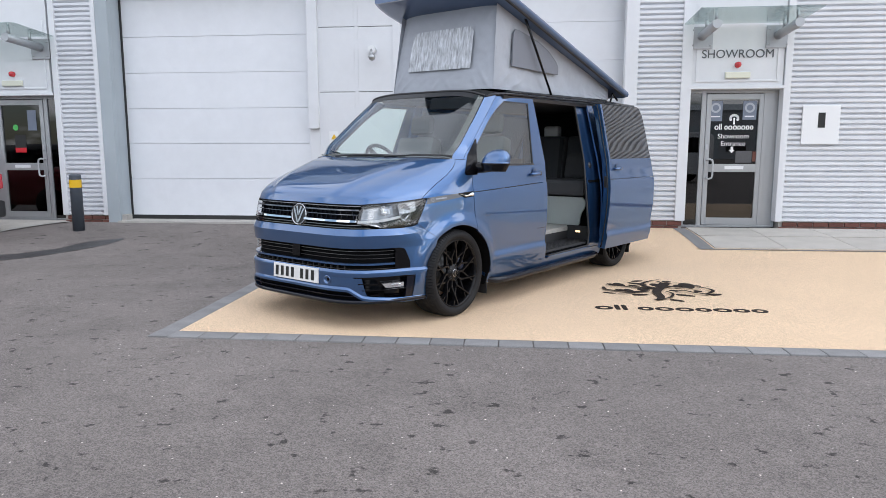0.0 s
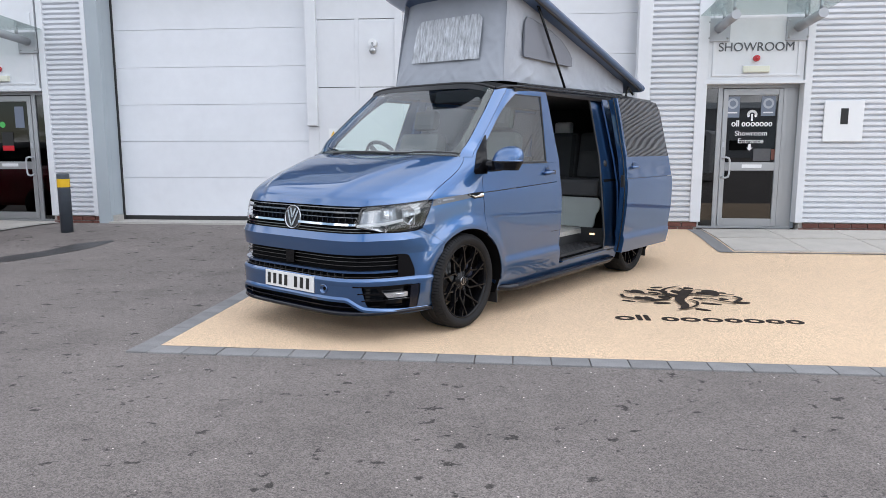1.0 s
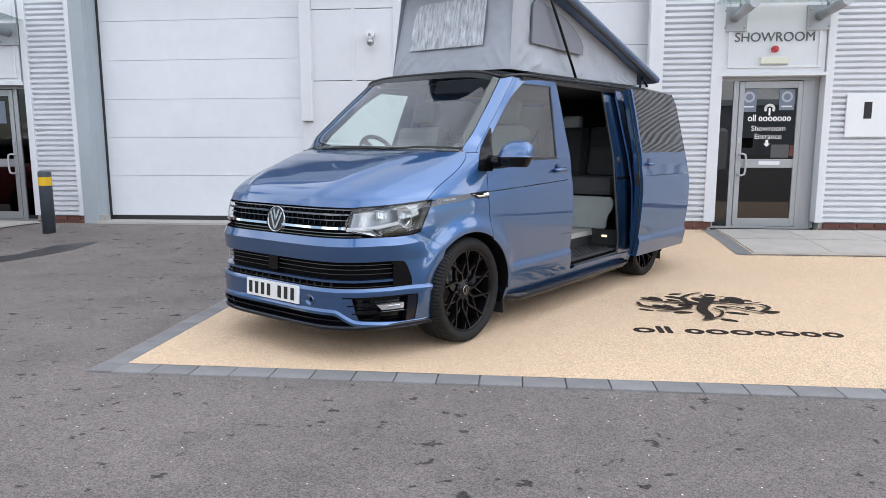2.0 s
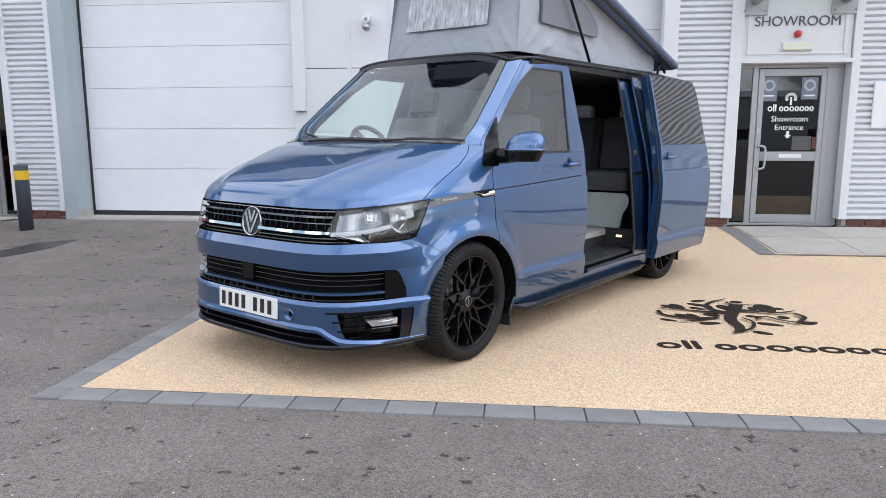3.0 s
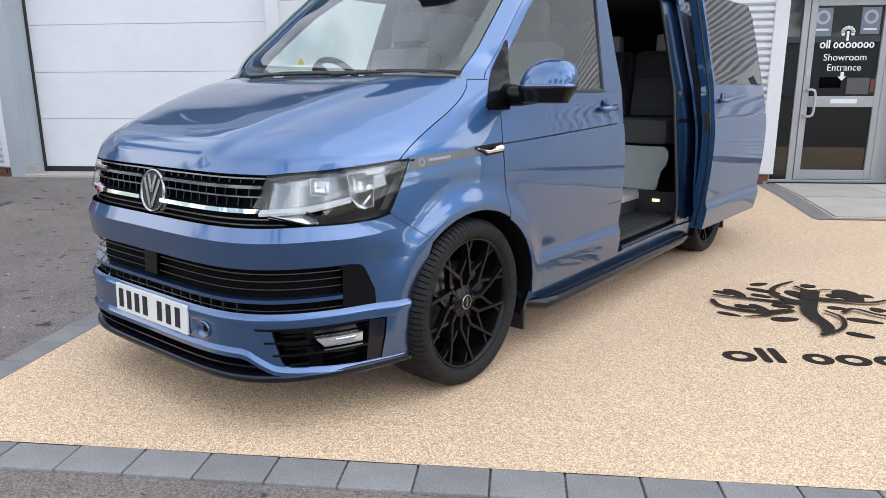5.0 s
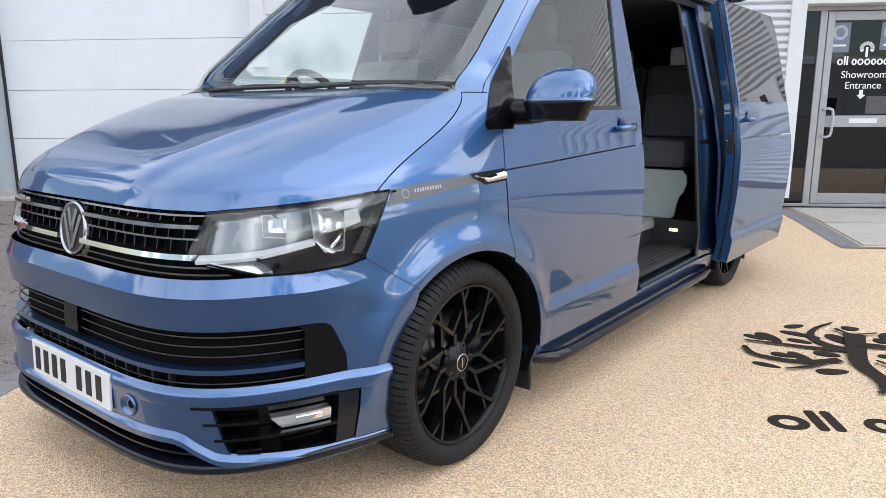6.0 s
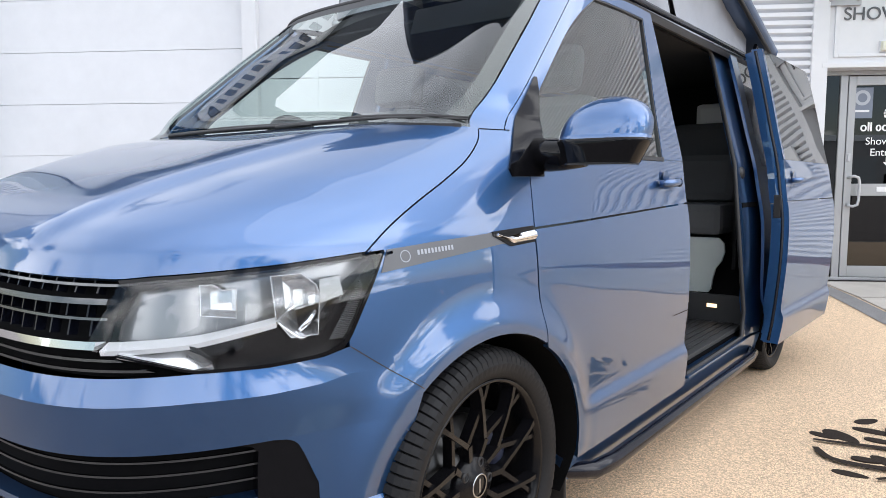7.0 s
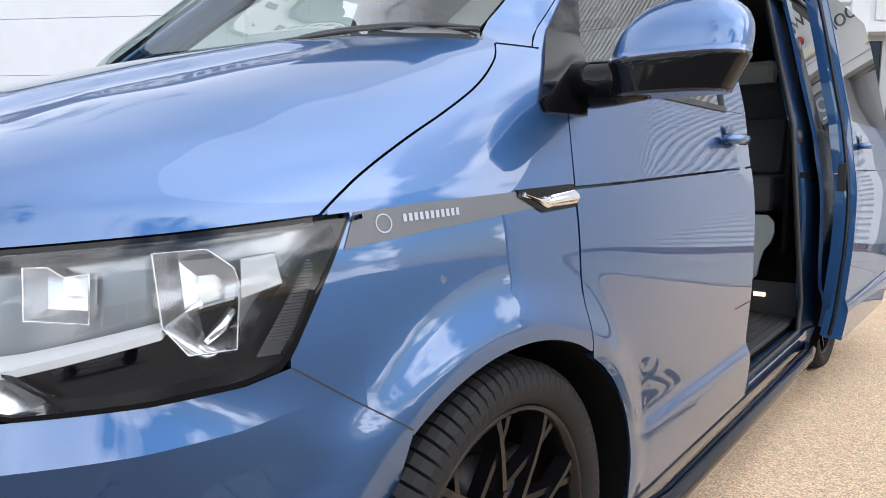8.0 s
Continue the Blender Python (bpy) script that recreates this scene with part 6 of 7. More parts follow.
# weather seal round the opening
part("door_seal", tube(NB(), [on_side(x, z, 1, -0.04) for x, z in ((-1.46, 0.31), (-2.31, 0.315), (-2.325, 0.45), (-2.30, 1.2), (-2.345, 1.76), (-2.31, 1.79), (-1.47, 1.79))], 0.011, 10), M["satin"], quarter, "black rubber door seal")
bm = by_z(NB(), span(0.30, 1.80, 20), lambda z: rear_x(z) + 0.02, lambda z: rear_x(z) - 0.045, 3, 1, -0.03, 0.05)
part("centre_pillar", bm, M["paint"], van)
# right side, closed
bm = NB()
by_x(bm, span(-1.44, -3.95, 60), lambda x: max(0.30, arch_z(x + 2.98)) if abs(x + 3.0) < 0.39 else 0.30, lambda x: 1.20, 20, -1)
for a, b in ((-1.44, -1.56), (-2.56, -2.70), (-3.80, -3.95)):
    by_z(bm, span(1.20, 1.80, 8), lambda z: a, lambda z: b, 3, -1)
by_x(bm, span(-1.44, -3.95, 20), lambda x: 1.74, lambda x: 1.80, 2, -1)
rside = part("side_panel", bm, M["paint"], van)
for a, b, k in ((-1.56, -2.56, "tint"), (-2.70, -3.80, "tint")):
    part("side_window", by_z(NB(), span(1.20, 1.74, 6), lambda z: a, lambda z: b, 8, -1, -0.01, 0), M[k], rside, "tinted side window")
# tail
bm = NB()
zs = [0.30, 0.5, 0.8, 1.1, 1.22, 1.5, 1.80]
rows = [[(-3.95 - 0.05 * (1 - (y / half(z)) ** 4) + 0.10 * max(0, (z - 1.1) / 0.7), y, z) for y in span(-half(z), half(z), 20)] for z in zs]
panel(bm, rows, 0.02)
part("tailgate", bm, M["paint"], van)

# roof skin, gutter rails, header strip
bm = NB()
panel(bm, [[(x, y, 1.80 + 0.085 * (1 - abs(y / 0.735) ** 3.2)) for y in span(-0.735, 0.735, 24)] for x in [-0.93, -1.0, *span(-1.15, -3.9, 10)]], 0.03)
part("roof_skin", bm, M["satin"], van, "dark roof skin below the raised lid")
for s in (1, -1):
    pts = [on_side(-0.725, 1.783, s, -0.004), on_side(-0.77, 1.793, s, -0.003), on_side(-0.84, 1.806, s, -0.004), on_side(-0.93, 1.815, s, -0.004), on_side(-1.05, 1.818, s, 0.004), on_side(-1.3, 1.818, s, 0.006), on_side(-2.2, 1.828, s, 0.006), on_side(-3.2, 1.835, s, 0.004), on_side(-3.92, 1.825, s, 0.0)]
    part("gutter_rail", tube(NB(), pts, 0.013, 10), M["lip"], van, "black gutter rail")
    pts = [p + np.array((0, -s * 0.035, 0.022)) for p in pts[4:]]
    part("awning_rail", tube(NB(), pts, 0.014, 8), M["gloss"], van, "black awning rail")
part("header_strip", tube(NB(), [np.array(screen_row(1.0, 0.3, 0.004)[j]) + np.array((-0.012, 0, 0.008)) for j in range(1, 60)], 0.012, 10), M["satin"], van, "black strip above the windscreen")

# sliding door, drawn open along the side
SOFF = 0.12
s_front = lambda z: lerp(z, [(0.285, -2.40), (0.45, -2.425), (0.70, -2.455), (1.0, -2.485), (1.22, -2.51), (1.60, -2.525), (1.80, -2.53)])
s_rear = lambda z: lerp(z, [(0.285, -3.50), (0.40, -3.53), (0.70, -3.585), (1.0, -3.605), (1.24, -3.575), (1.5, -3.565), (1.72, -3.55), (1.80, -3.49)])


def slid(zs, fa, fb, cols, off, flange, bm=None):
    """A sheet of the drawn-out door, which stands off the side and turned a little outwards."""
    P = []
    for z in zs:
        row = []
        for j in range(cols + 1):
            x = fa(z) + (fb(z) - fa(z)) * j / cols
            y = half(z) + off + 0.045 * (z - 0.3) / 1.5 + 0.032 * (-2.45 - x)
            if z < 0.6:
                y += 0.020 / (1 + math.exp((z - 0.44) / 0.009))
            row.append((x, y, z))
        P.append(row)
    return panel(bm if bm is not None else NB(), P, flange)


bm = NB()
zc = lambda x: 1.012
slid(span(0.285, 1.009, 44), s_front, s_rear, 30, SOFF, 0.085, bm)
slid(span(1.015, 1.225, 8), s_front, s_rear, 30, SOFF - 0.001, 0.085, bm)
slid(span(1.226, 1.80, 16), s_front, lambda z: s_front(z) - 0.035, 2, SOFF, 0.085, bm)
slider = part("sliding_door", bm, M["paint"], van, "open sliding side door")
part("slider_window", slid(span(1.226, 1.80, 14), lambda z: s_front(z) - 0.035, s_rear, 14, SOFF - 0.002, 0.012), M["tint"], slider, "dark privacy glass")
# inner skin is body blue; the darker blue paints in its shade
part("inner_panel", slid(span(0.30, 1.78, 14), lambda z: s_front(z) - 0.005, lambda z: s_rear(z) + 0.02, 8, SOFF - 0.08, 0), M["lid"], slider, "inner skin in darker blue for its shade")
part("edge_seal", tube(NB(), [(s_front(z) + 0.002, half(z) + SOFF + 0.045 * (z - 0.3) / 1.5 - 0.03, z) for z in span(0.30, 1.79, 18)], 0.008, 8), M["lip"], slider)
part("front_edge", panel(NB(), [[(s_front(z) + 0.0015, half(z) + SOFF + 0.045 * (z - 0.3) / 1.5 + 0.032 * (-2.45 - s_front(z)) - d, z) for d in (0.004, 0.02, 0.035, 0.052)] for z in span(0.288, 1.80, 24)], 0), M["paint"], slider, "blue door front edge")
part("latch", box(NB(), -0.006, -0.018, -0.06, 0.012, 0.018, 0.06, 0.005, Matrix.Translation((s_front(0.985), half(0.985) + SOFF - 0.03, 0.985))), M["satin"], slider, "black latch block")
hy = half(1.12) + SOFF + 0.029
bm = NB()
revolve(bm, [(0.052, 0.0), (0.046, -0.001), (0.03, -0.004), (0.001, -0.006)], 24, "y", Matrix.Translation((-2.665, hy + 0.003, 1.12)) @ Matrix.Diagonal((0.8, 1, 1.0, 1)))
part("handle_cup", bm, M["paint"], slider)
part("door_handle", tube(NB(), [(-2.60, hy + 0.006, 1.12), (-2.61, hy + 0.032, 1.12), (-2.67, hy + 0.038, 1.122), (-2.72, hy + 0.032, 1.123), (-2.732, hy + 0.004, 1.123)], [0.012, 0.014, 0.015, 0.014, 0.012], 12), M["paint"], slider, "blue pull handle")


# wheels
def wheel(x, y, s):
    w = part("wheel", NB(), M["rim"], van, "black multi-spoke alloy wheel")
    w.matrix_basis = Matrix.Translation((x, y, 0.350)) @ Matrix.Diagonal((1, s, 1, 1))
    bm = NB()
    revolve(bm, [(0.225, -0.11), (0.25, -0.05), (0.252, 0.02), (0.256, 0.085), (0.262, 0.108), (0.270, 0.112), (0.273, 0.105), (0.272, 0.085)], 64)
    bm.to_mesh(w.data)
    bm.free()
    # tyre with grooved tread
    bm = NB()
    prof = [(0.268, 0.095), (0.275, 0.112), (0.290, 0.123), (0.312, 0.127), (0.328, 0.122), (0.341, 0.108), (0.3475, 0.092), (0.3485, 0.060), (0.3440, 0.056), (0.3440, 0.046), (0.3500, 0.042), (0.3500, 0.008), (0.3440, 0.004), (0.3440, -0.006), (0.3500, -0.010), (0.3490, -0.06), (0.345, -0.10), (0.32, -0.125), (0.268, -0.10)]
    seg = 92 * 4
    rings = []
    for r, a in prof:
        ring = []
        slant = max(0.0, 0.115 - a) * 14 if a > 0.058 else 0.0
        for k in range(seg):
            kk, cut = k % 4, 0.0
            if kk == 0 and r > 0.325 and a > 0.058:
                cut = 0.009 if r > 0.335 else 0.004
            t = 2 * math.pi * (k + (0, -0.55, 0, 0.55)[kk] + slant) / seg
            ring.append(bm.verts.new(((r - cut) * math.cos(t), a - cut * 0.5, (r - cut) * math.sin(t))))
        rings.append(ring)
    for i, (a, b) in enumerate(zip(rings, rings[1:])):
        for k in range(seg):
            f = bm.faces.new((a[k], b[k], b[(k + 1) % seg], a[(k + 1) % seg]))
            f.smooth = i < 3 or i > 14
    part("tyre", bm, M["rubber"], w, "black low-profile tyre")
    # spokes: ten forks that cross towards the rim
    for i in range(10):
        a0 = 2 * math.pi * i / 10
        bm = NB()
        for d in (-1, 1):
            hub_pt, rim_pt = Vector((0.105 * math.cos(a0 - 0.04 * d), 0.105 * math.sin(a0 - 0.04 * d))), Vector((0.266 * math.cos(a0 + 0.41 * d), 0.266 * math.sin(a0 + 0.41 * d)))
            pts = [(hub_pt.lerp(rim_pt, f), yy) for f, yy in ((0, 0.080), (0.25, 0.088), (0.5, 0.096), (0.8, 0.103), (1.0, 0.104))]
            prev = None
            side = (rim_pt - hub_pt).normalized()
            side = Vector((-side.y, side.x))
            for k, (c, yy) in enumerate(pts):
                wd = side * (0.0105, 0.0090, 0.0080, 0.0080, 0.0100)[k]
                ring = [bm.verts.new(e) for e in ((c.x - wd.x, yy - 0.034, c.y - wd.y), (c.x - wd.x * 0.7, yy - 0.004 * (d + 1), c.y - wd.y * 0.7), (c.x + wd.x * 0.7, yy - 0.004 * (d + 1), c.y + wd.y * 0.7), (c.x + wd.x, yy - 0.034, c.y + wd.y))]
                if prev:
                    for e in range(4):
                        bm.faces.new((prev[e], prev[(e + 1) % 4], ring[(e + 1) % 4], ring[e]))
                prev = ring
        prev = None
        for r, hw, yy in ((0.045, 0.012, 0.070), (0.08, 0.011, 0.078), (0.115, 0.013, 0.084)):
            c, q = Vector((r * math.cos(a0), r * math.sin(a0))), Vector((-math.sin(a0), math.cos(a0))) * hw
            ring = [bm.verts.new(e) for e in ((c.x - q.x, yy - 0.034, c.y - q.y), (c.x - q.x * 0.6, yy, c.y - q.y * 0.6), (c.x + q.x * 0.6, yy, c.y + q.y * 0.6), (c.x + q.x, yy - 0.034, c.y + q.y))]
            if prev:
                for e in range(4):
                    bm.faces.new((prev[e], prev[(e + 1) % 4], ring[(e + 1) % 4], ring[e]))
            prev = ring
        part("spoke", bm, M["rim"], w)
    bm = NB()
    revolve(bm, [(0.075, 0.04), (0.075, 0.062), (0.066, 0.076), (0.04, 0.080), (0.034, 0.086), (0.001, 0.087)], 32)
    part("hub", bm, M["rim"], w)
    bm = NB()
    revolve(bm, [(0.027, 0.088), (0.0305, 0.0885), (0.0305, 0.086)], 28)
    part("cap_ring", bm, M["satin_chrome"], w, "silver ring on the hub cap")
    part("cap_mark", box(NB(), -0.003, 0.086, -0.018, 0.003, 0.0885, 0.018, 0.001), M["satin_chrome"], w)
    for i in range(5):
        a = 2 * math.pi * (i + 0.5) / 5
        bm = NB()
        revolve(bm, [(0.013, 0.06), (0.013, 0.074), (0.009, 0.077), (0.009, 0.066), (0.001, 0.066)], 12, "y", Matrix.Translation((0.056 * math.cos(a), 0.004, 0.056 * math.sin(a))))
        part("bolt", bm, M["satin"], w)
    bm = NB()
    revolve(bm, [(0.165, 0.0), (0.165, 0.02), (0.10, 0.022), (0.09, 0.05), (0.001, 0.05)], 40)
    part("brake_disc", bm, M["disc"], w, "steel brake disc")
    if x > -1:
        bm = NB()
        pts = [(0.135 * math.cos(a), 0.03, 0.135 * math.sin(a)) for a in span(radians(120), radians(190), 8)]
        tube(bm, pts, [0.02, 0.034, 0.038, 0.04, 0.04, 0.038, 0.034, 0.02], 10)
        part("caliper", bm, mat("blue_caliper", (0.015, 0.02, 0.04), 0.4), w, "dark blue brake caliper")
    return w


for x in (0.0, -3.0):
    for s in (1, -1):
        wheel(x, s * 0.805, s)
# underbody and floor pan
part("underbody", box(NB(), -3.85, -0.55, 0.20, 0.60, 0.55, 0.30, 0.02), M["dark"], van, "dark underbody")
part("floor_pan", box(NB(), -3.85, -0.86, 0.295, -0.40, 0.86, 0.33, 0.01), M["dark"], van)
part("bulkhead", box(NB(), 0.05, -0.60, 0.30, 0.10, 0.60, 1.0, 0.02), M["dark"], van)

# ---- raised roof ----
lid_z = lambda x: 1.965 + 0.2646 * (x + 3.62)


def lid_pt(x, y, up):
    n = Vector((-0.2646, 0, 1)).normalized()
    return Vector((x, y, lid_z(x))) + n * up


bm = NB()
rows = []
xs = [-0.74, -0.76, -0.84, -1.0, *span(-1.3, -3.3, 8), -3.5, -3.64, -3.68]
for x in xs:
    k = 1 - 0.55 * max(0, (x + 0.98) / 0.24) ** 2
    w = 0.715 * (1 - 0.10 * max(0, (x + 1.0) / 0.26) ** 2)
    up = [(-w + 0.05, -0.012), (-w, 0.0), (-w - 0.006, 0.030), (-w + 0.012, 0.060), (-w + 0.08, 0.085 * k), (-0.35, 0.12 * k), (0, 0.13 * k), (0.35, 0.12 * k), (w - 0.08, 0.085 * k), (w - 0.012, 0.060), (w + 0.006, 0.030), (w, 0.0), (w - 0.05, -0.012)]
    rows.append([bm.verts.new(lid_pt(x, y, u)) for y, u in up])
n = len(rows[0])
for a, b in zip(rows, rows[1:]):
    for j in range(n):
        bm.faces.new((a[j], a[(j + 1) % n], b[(j + 1) % n], b[j])).smooth = True
bm.faces.new(rows[0]), bm.faces.new(rows[-1][::-1])
lid = part("roof_lid", bm, M["lid"], van, "raised slate-blue roof lid")
part("lid_seal", tube(NB(), [lid_pt(x, 0.69, -0.016) for x in span(-0.9, -3.6, 10)], 0.013, 8), M["satin"], lid)

# canvas bellows: front, two sides; creased cloth


def crease_noise(p, amp):
    return amp * (noise.noise(Vector(p) * 3.1) + 0.6 * noise.noise(Vector(p) * 8.0) + 0.25 * noise.noise(Vector(p) * 19.0))


FOLDS = [((0.02, 0.0), (0.16, 0.34)), ((0.0, 0.05), (0.10, 0.42)), ((0.98, 0.0), (0.84, 0.32)), ((1.0, 0.06), (0.92, 0.46)), ((0.88, 0.0), (0.80, 0.20)), ((0.10, 0.0), (0.22, 0.18)), ((0.0, 1.0), (0.14, 0.72)), ((1.0, 1.0), (0.86, 0.75)), ((0.45, 0.0), (0.50, 0.15)), ((0.62, 0.0), (0.58, 0.12))]


def folds(u, v):
    """Creases that run from the corners into the cloth."""
    out = 0.0
    for a, b in FOLDS:
        a, b, c = Vector(a), Vector(b), Vector((u, v))
        t = max(0.0, min(1.0, (c - a).dot(b - a) / (b - a).length_squared))
        out += (1 - t) ** 0.6 * math.exp(-((c - a - (b - a) * t).length / 0.016) ** 2)
    return out


def cloth(fn, nu, nv, amp, nrm):
    P = []
    for i in range(nu + 1):
        row = []
        for j in range(nv + 1):
            u, v = i / nu, j / nv
            p = Vector(fn(u, v))
            edge = min(u, 1 - u, v, 1 - v)
            p += Vector(nrm) * ((crease_noise(p, amp) + 0.011 * folds(u, v)) * min(1, edge * 14) - 0.02 * math.sin(math.pi * v) * math.sin(math.pi * u))
            row.append(p)
        P.append(row)
    bm = NB()
    V = [[bm.verts.new(p) for p in r] for r in P]
    for a, b in zip(V, V[1:]):
        for j in range(nv):
            bm.faces.new((a[j], a[j + 1], b[j + 1], b[j])).smooth = True
    return bm


def front_fn(u, v):
    y = (-0.60 + 1.20 * u) * (1 - 0.06 * v)
    x = -0.90 - 0.17 * v - 0.10 * (abs(2 * u - 1) ** 6) * 0.5
    return x, y, 1.868 + (lid_z(x) - 1.868) * v


def side_fn(s):
    def f(u, v):
        x = -0.95 - 0.11 * v * (1 - u) - 2.42 * u
        z0 = 1.868 + 0.03 * u
        return x, s * 0.60 * (1 - 0.06 * v * (1 - u)), z0 + (max(lid_z(x), z0 + 0.01) - z0) * v
    return f


bellows = part("canvas_front", cloth(front_fn, 90, 64, 0.014, (1, 0, 0)), M["canvas"], van, "grey canvas roof bellows")
for s in (1, -1):
    part("canvas_side", cloth(side_fn(s), 150, 50, 0.014, (0, s, 0)), M["canvas"], van, "grey canvas roof bellows")
part("canvas_rear", box(NB(), -3.40, -0.58, 1.85, -3.38, 0.58, lid_z(-3.39), 0), M["canvas"], van)


def on_front(y, z, off):
    v = (z - 1.868) / 0.80
    return Vector((-0.90 - 0.17 * v + off, y, z))


# front window with its gathered white curtain, one sheet, fold shading in the colour
rows = []
for j in range(60):
    t = j / 59
    y = -0.3885 + 0.75 * t
    lo, hi = 2.075 - 0.01 * t, 2.45 - 0.085 * max(0, 1 - t / 0.10) ** 2 - 0.05 * max(0, (t - 0.92) / 0.08) ** 2
    d = 0.006 * math.sin(t * 46) + 0.004 * math.sin(t * 103 + 1)
    rows.append([on_front(y + 0.02 * k * (0.5 - t), lo + (hi - lo) * k, 0.010 + d * (1 - 0.3 * k)) for k in span(0, 1, 8)])
bm = NB()
V = [[bm.verts.new(p) for p in r] for r in rows]
for a, b in zip(V, V[1:]):
    for j in range(7):
        bm.faces.new((a[j], a[j + 1], b[j + 1], b[j])).smooth = True
part("gathered_window", bm, M["clear"], bellows, "pale gathered sheer window")
out = [(-1.262, 2.095), (-1.29, 2.395), (-1.33, 2.435), (-1.40, 2.43), (-1.74, 2.37), (-1.95, 2.30), (-2.10, 2.21), (-2.145, 2.16), (-2.14, 2.085)]
bm = NB()
f0 = [bm.verts.new((x, 0.605 - 0.02 * (z - 1.87) + 0.004, z)) for x, z in out]
f1 = [bm.verts.new((x, 0.60 - 0.02 * (z - 1.87) - 0.006, z)) for x, z in out]
bm.faces.new(f0)
for i in range(len(out)):
    bm.faces.new((f0[i], f0[(i + 1) % len(out)], f1[(i + 1) % len(out)], f1[i]))
part("mesh_window", bm, M["mesh"], bellows, "dark fly-screen window")
part("mesh_piping", tube(NB(), [(x, 0.609 - 0.02 * (z - 1.87), z) for x, z in out + out[:1]], 0.0022, 6), M["mesh"], bellows)
for s in (1, -1):
    part("roof_strut", tube(NB(), [(-1.42, s * 0.64, 2.55), (-1.92, s * 0.655, 1.87)], 0.012, 8), M["gloss"], van, "black roof gas strut")
    part("rear_hinge", tube(NB(), [(-3.30, s * 0.66, 1.86), (-3.36, s * 0.66, 1.97), (-3.50, s * 0.66, 1.90)], 0.012, 8), M["gloss"], van)

# ---- cab and living space ----
part("cab_floor", box(NB(), -1.44, -0.80, 0.42, 0.05, 0.80, 0.46, 0.01), M["lining"], van)
part("living_floor", box(NB(), -3.80, -0.80, 0.44, -1.40, 0.585, 0.485, 0.004), M["lino"], van, "pale vinyl floor")
part("step_tread", box(NB(), -2.47, 0.585, 0.33, -1.44, 0.87, 0.352, 0.004), M["dash"], van, "dark ribbed step")
for k in range(7):
    part("tread_rib", box(NB(), -2.46, 0.61 + 0.036 * k, 0.352, -1.45, 0.618 + 0.036 * k, 0.357, 0.001), M["satin"], van)
part("step_riser", box(NB(), -2.47, 0.575, 0.33, -1.44, 0.583, 0.484, 0), M["dash"], van)
part("step_end", box(NB(), -2.50, 0.575, 0.33, -2.475, 0.87, 0.50, 0.003), M["dash"], van)
part("sill_plate", box(NB(), -2.34, 0.87, 0.30, -1.44, 0.935, 0.312, 0.004), M["paint"], van)
part("step_lamp", box(NB(), -2.476, 0.685, 0.428, -2.468, 0.738, 0.448, 0.003), M["warm"], van, "small lit courtesy lamp")
# rear bench: board front with a rounded end, cushion, back, pale headrests
part("bench_front", prism(NB(), [(-0.62, 0.49), (0.65, 0.49), (0.668, 0.51), (0.675, 0.57), (0.69, 0.63), (0.72, 0.67), (0.735, 0.72), (0.73, 0.77), (0.70, 0.80), (-0.62, 0.80)], -0.01, 0.01, Matrix(((0, 0, 1, -2.60), (1, 0, 0, 0), (0, 1, 0, 0), (0, 0, 0, 1)))), M["board"], van, "pale grey bench board with a scooped end")
part("bench_box", box(NB(), -3.20, -0.62, 0.485, -2.63, 0.60, 0.80, 0.01), M["seat"], van)
part("bench_cushion", box(NB(), -3.22, -0.64, 0.815, -2.56, 0.72, 0.99, 0.04), M["seat"], van, "charcoal bench cushion")
for y in (-0.02, 0.47):
    sb = part("bench_back", box(NB(), -0.09, -0.235, 0, 0.09, 0.235, 0.52, 0.05, Matrix.Translation((-3.10, y, 0.96)) @ pose(0, 0, 0, 0, -8, 0)), M["seat"], van, "charcoal bench backrest")
    part("headrest", box(NB(), -0.05, -0.10, 0, 0.05, 0.10, 0.15, 0.03, Matrix.Translation((-3.19, y, 1.455))), M["sign"], sb, "pale headrest")
    part("belt", box(NB(), -0.004, -0.022, 0, 0.004, 0.022, 0.48, 0, Matrix.Translation((-2.99, y + 0.20, 0.98)) @ pose(0, 0, 0, 0, -8, 0)), M["satin"], sb)
part("pale_cushion", box(NB(), -0.05, -0.20, 0, 0.05, 0.20, 0.30, 0.05, Matrix.Translation((-2.93, 0.49, 0.985)) @ pose(0, 0, 0, 0, -14, 0)), M["lamp_cloth"], van, "dark grey scatter cushion")
part("rear_lining", box(NB(), -3.82, -0.80, 0.48, -3.78, 0.80, 1.80, 0), M["lining"], van)
part("left_lining", box(NB(), -3.78, 0.74, 0.48, -2.72, 0.76, 1.22, 0), M["lining"], van)
part("right_lining", box(NB(), -3.78, -0.80, 0.48, -1.46, -0.78, 1.20, 0), M["lining"], van)
part("headlining", box(NB(), -3.80, -0.66, 1.785, -0.92, 0.66, 1.795, 0), M["lining"], van, "dark headlining")
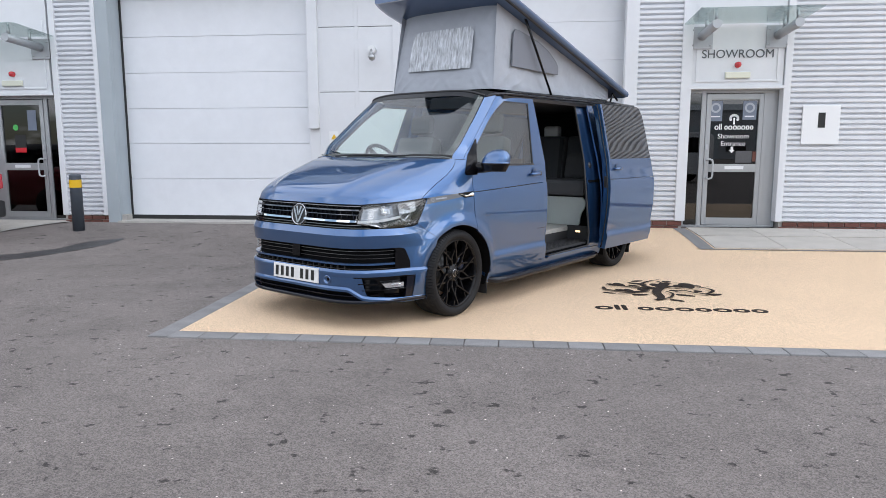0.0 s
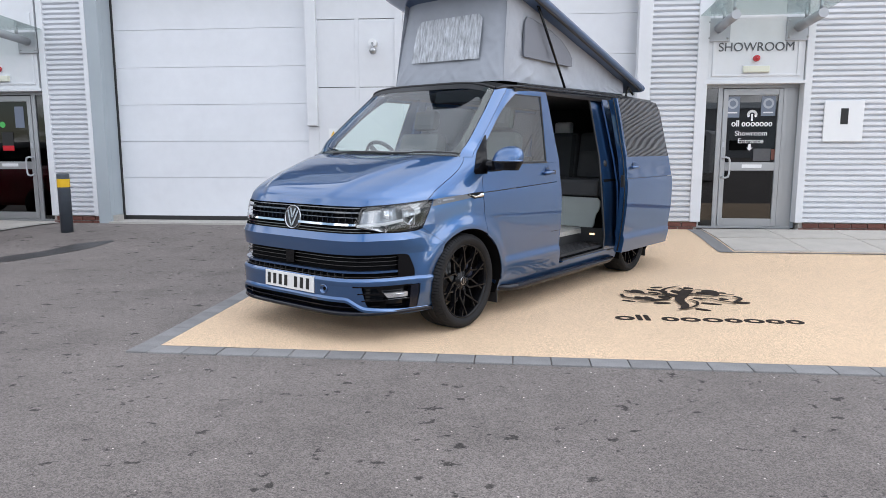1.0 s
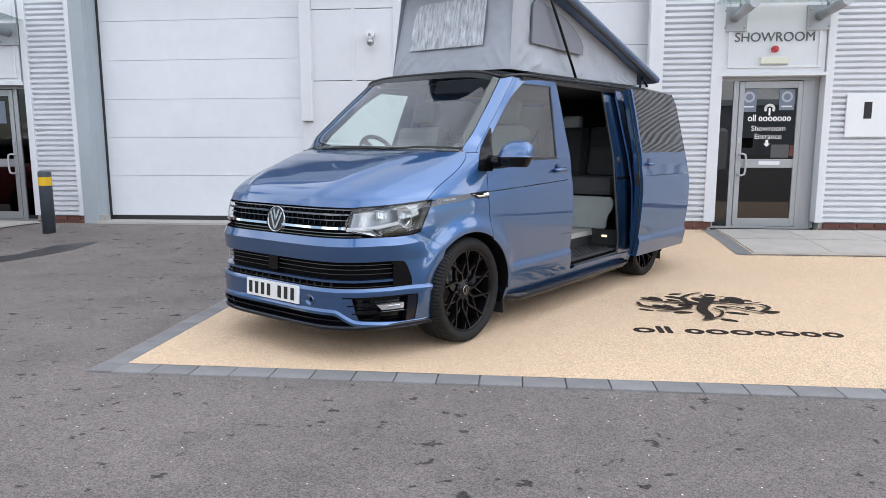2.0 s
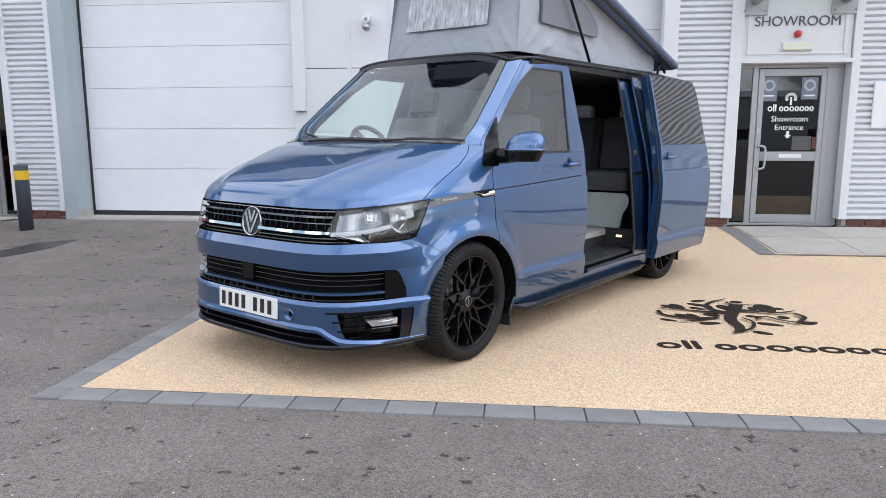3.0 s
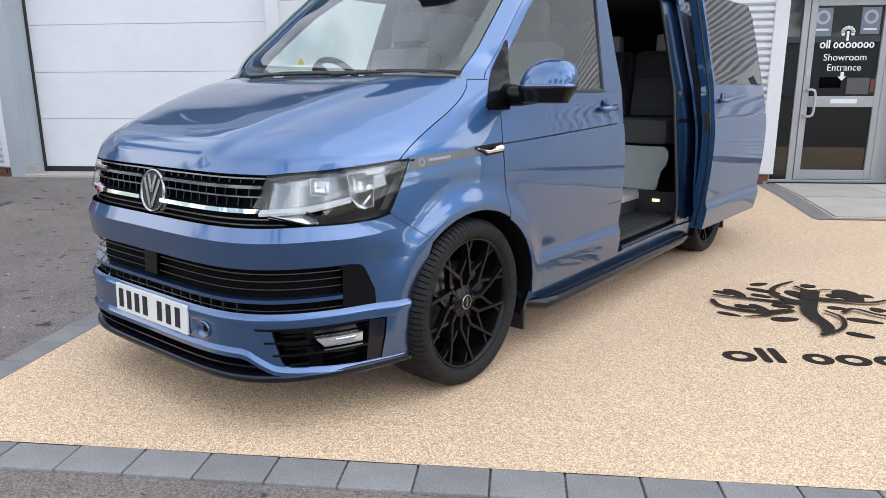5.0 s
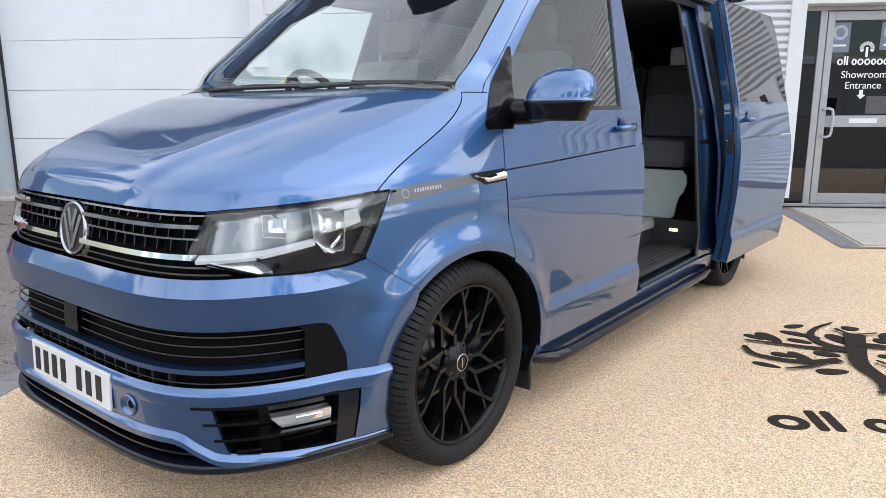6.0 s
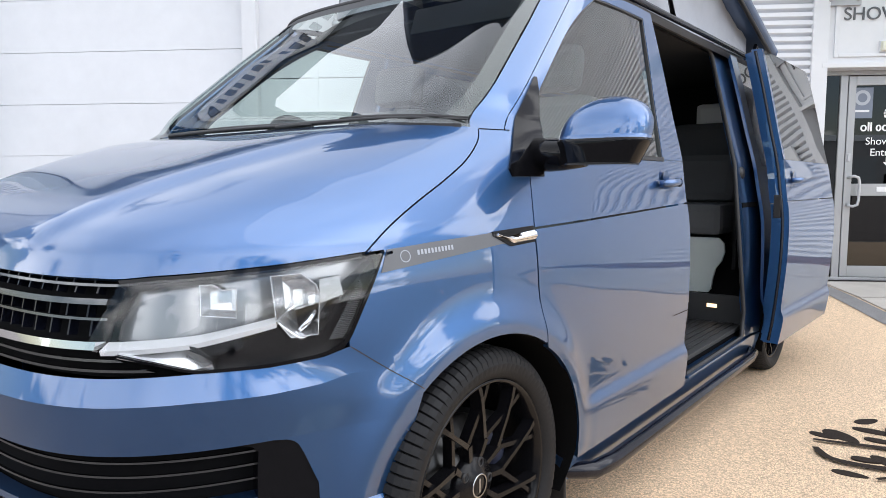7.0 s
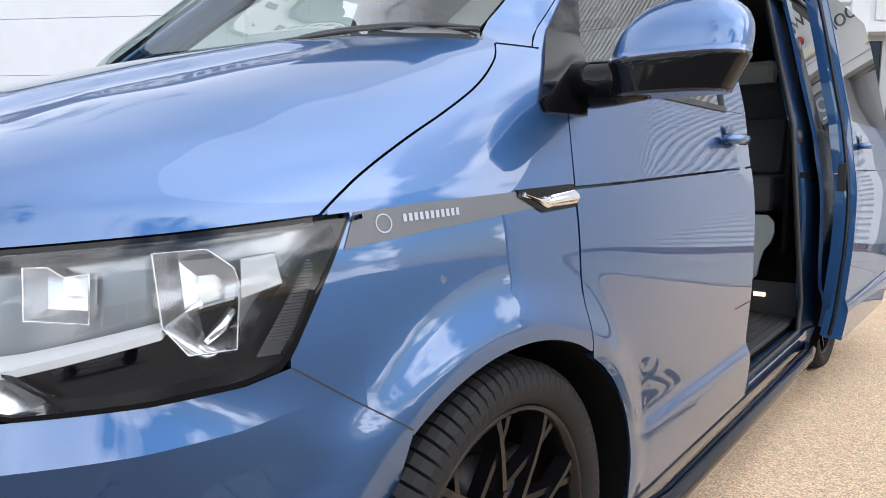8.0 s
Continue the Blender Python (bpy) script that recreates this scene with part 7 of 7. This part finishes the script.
for y in (0.42, -0.42):
    fs = part("front_seat", box(NB(), -0.98, y - 0.25, 0.72, -0.46, y + 0.25, 0.86, 0.05), M["seat_pale"], van, "pale grey front seat")
    part("backrest", box(NB(), -0.08, -0.24, 0, 0.08, 0.24, 0.62, 0.06, Matrix.Translation((-1.0, y, 0.84)) @ pose(0, 0, 0, 0, -14, 0)), M["seat_pale"], fs)
    part("headrest", box(NB(), -0.05, -0.13, 0, 0.05, 0.13, 0.19, 0.045, Matrix.Translation((-1.17, y, 1.475)) @ pose(0, 0, 0, 0, -10, 0)), M["seat_pale"], fs)
    part("seat_base", box(NB(), -0.94, y - 0.20, 0.46, -0.50, y + 0.20, 0.72, 0.02), M["satin"], fs)
bm = NB()
prof = [(-0.04, 1.215), (-0.11, 1.240), (-0.28, 1.215), (-0.40, 1.17), (-0.44, 1.08), (-0.40, 0.90), (-0.20, 0.70), (0.02, 0.70)]
rows = [[bm.verts.new((x - 0.05 * (abs(y) / 0.75) ** 2 * (1 if x > -0.1 else 0.4), y, z)) for x, z in prof] for y in span(-0.76, 0.76, 16)]
for a, b in zip(rows, rows[1:]):
    for j in range(len(prof) - 1):
        bm.faces.new((a[j], a[j + 1], b[j + 1], b[j])).smooth = True
dash = part("dashboard", bm, M["dash"], van, "dark dashboard")
part("binnacle", box(NB(), -0.46, -0.58, 1.15, -0.22, -0.24, 1.275, 0.05), M["dash"], dash)
bm = NB()
ring = [Vector((0.185 * math.cos(a), 0.185 * math.sin(a), 0)) for a in span(0, 2 * math.pi, 33)]
WM = Matrix.Translation((-0.56, -0.41, 1.20)) @ pose(0, 0, 0, 0, -62, 0)
tube(bm, [WM @ p for p in ring], 0.017, 10, False)
sw = part("steering_wheel", bm, M["satin"], van, "dark steering wheel")
bm = NB()
for a in (0, 120, 240):
    tube(bm, [WM @ Vector((0, 0, -0.02)), WM @ Vector((0.18 * math.cos(radians(a + 90)), 0.18 * math.sin(radians(a + 90)), 0))], [0.05, 0.016], 8)
part("spokes", bm, M["dash"], sw)
part("sun_visor", box(NB(), -0.012, -0.30, -0.11, 0.0, 0.30, 0.0, 0.005, Matrix.Translation((-0.815, 0.30, 1.80)) @ pose(0, 0, 0, 0, -20, 0)), M["lining"], van, "dark folded sun visor")
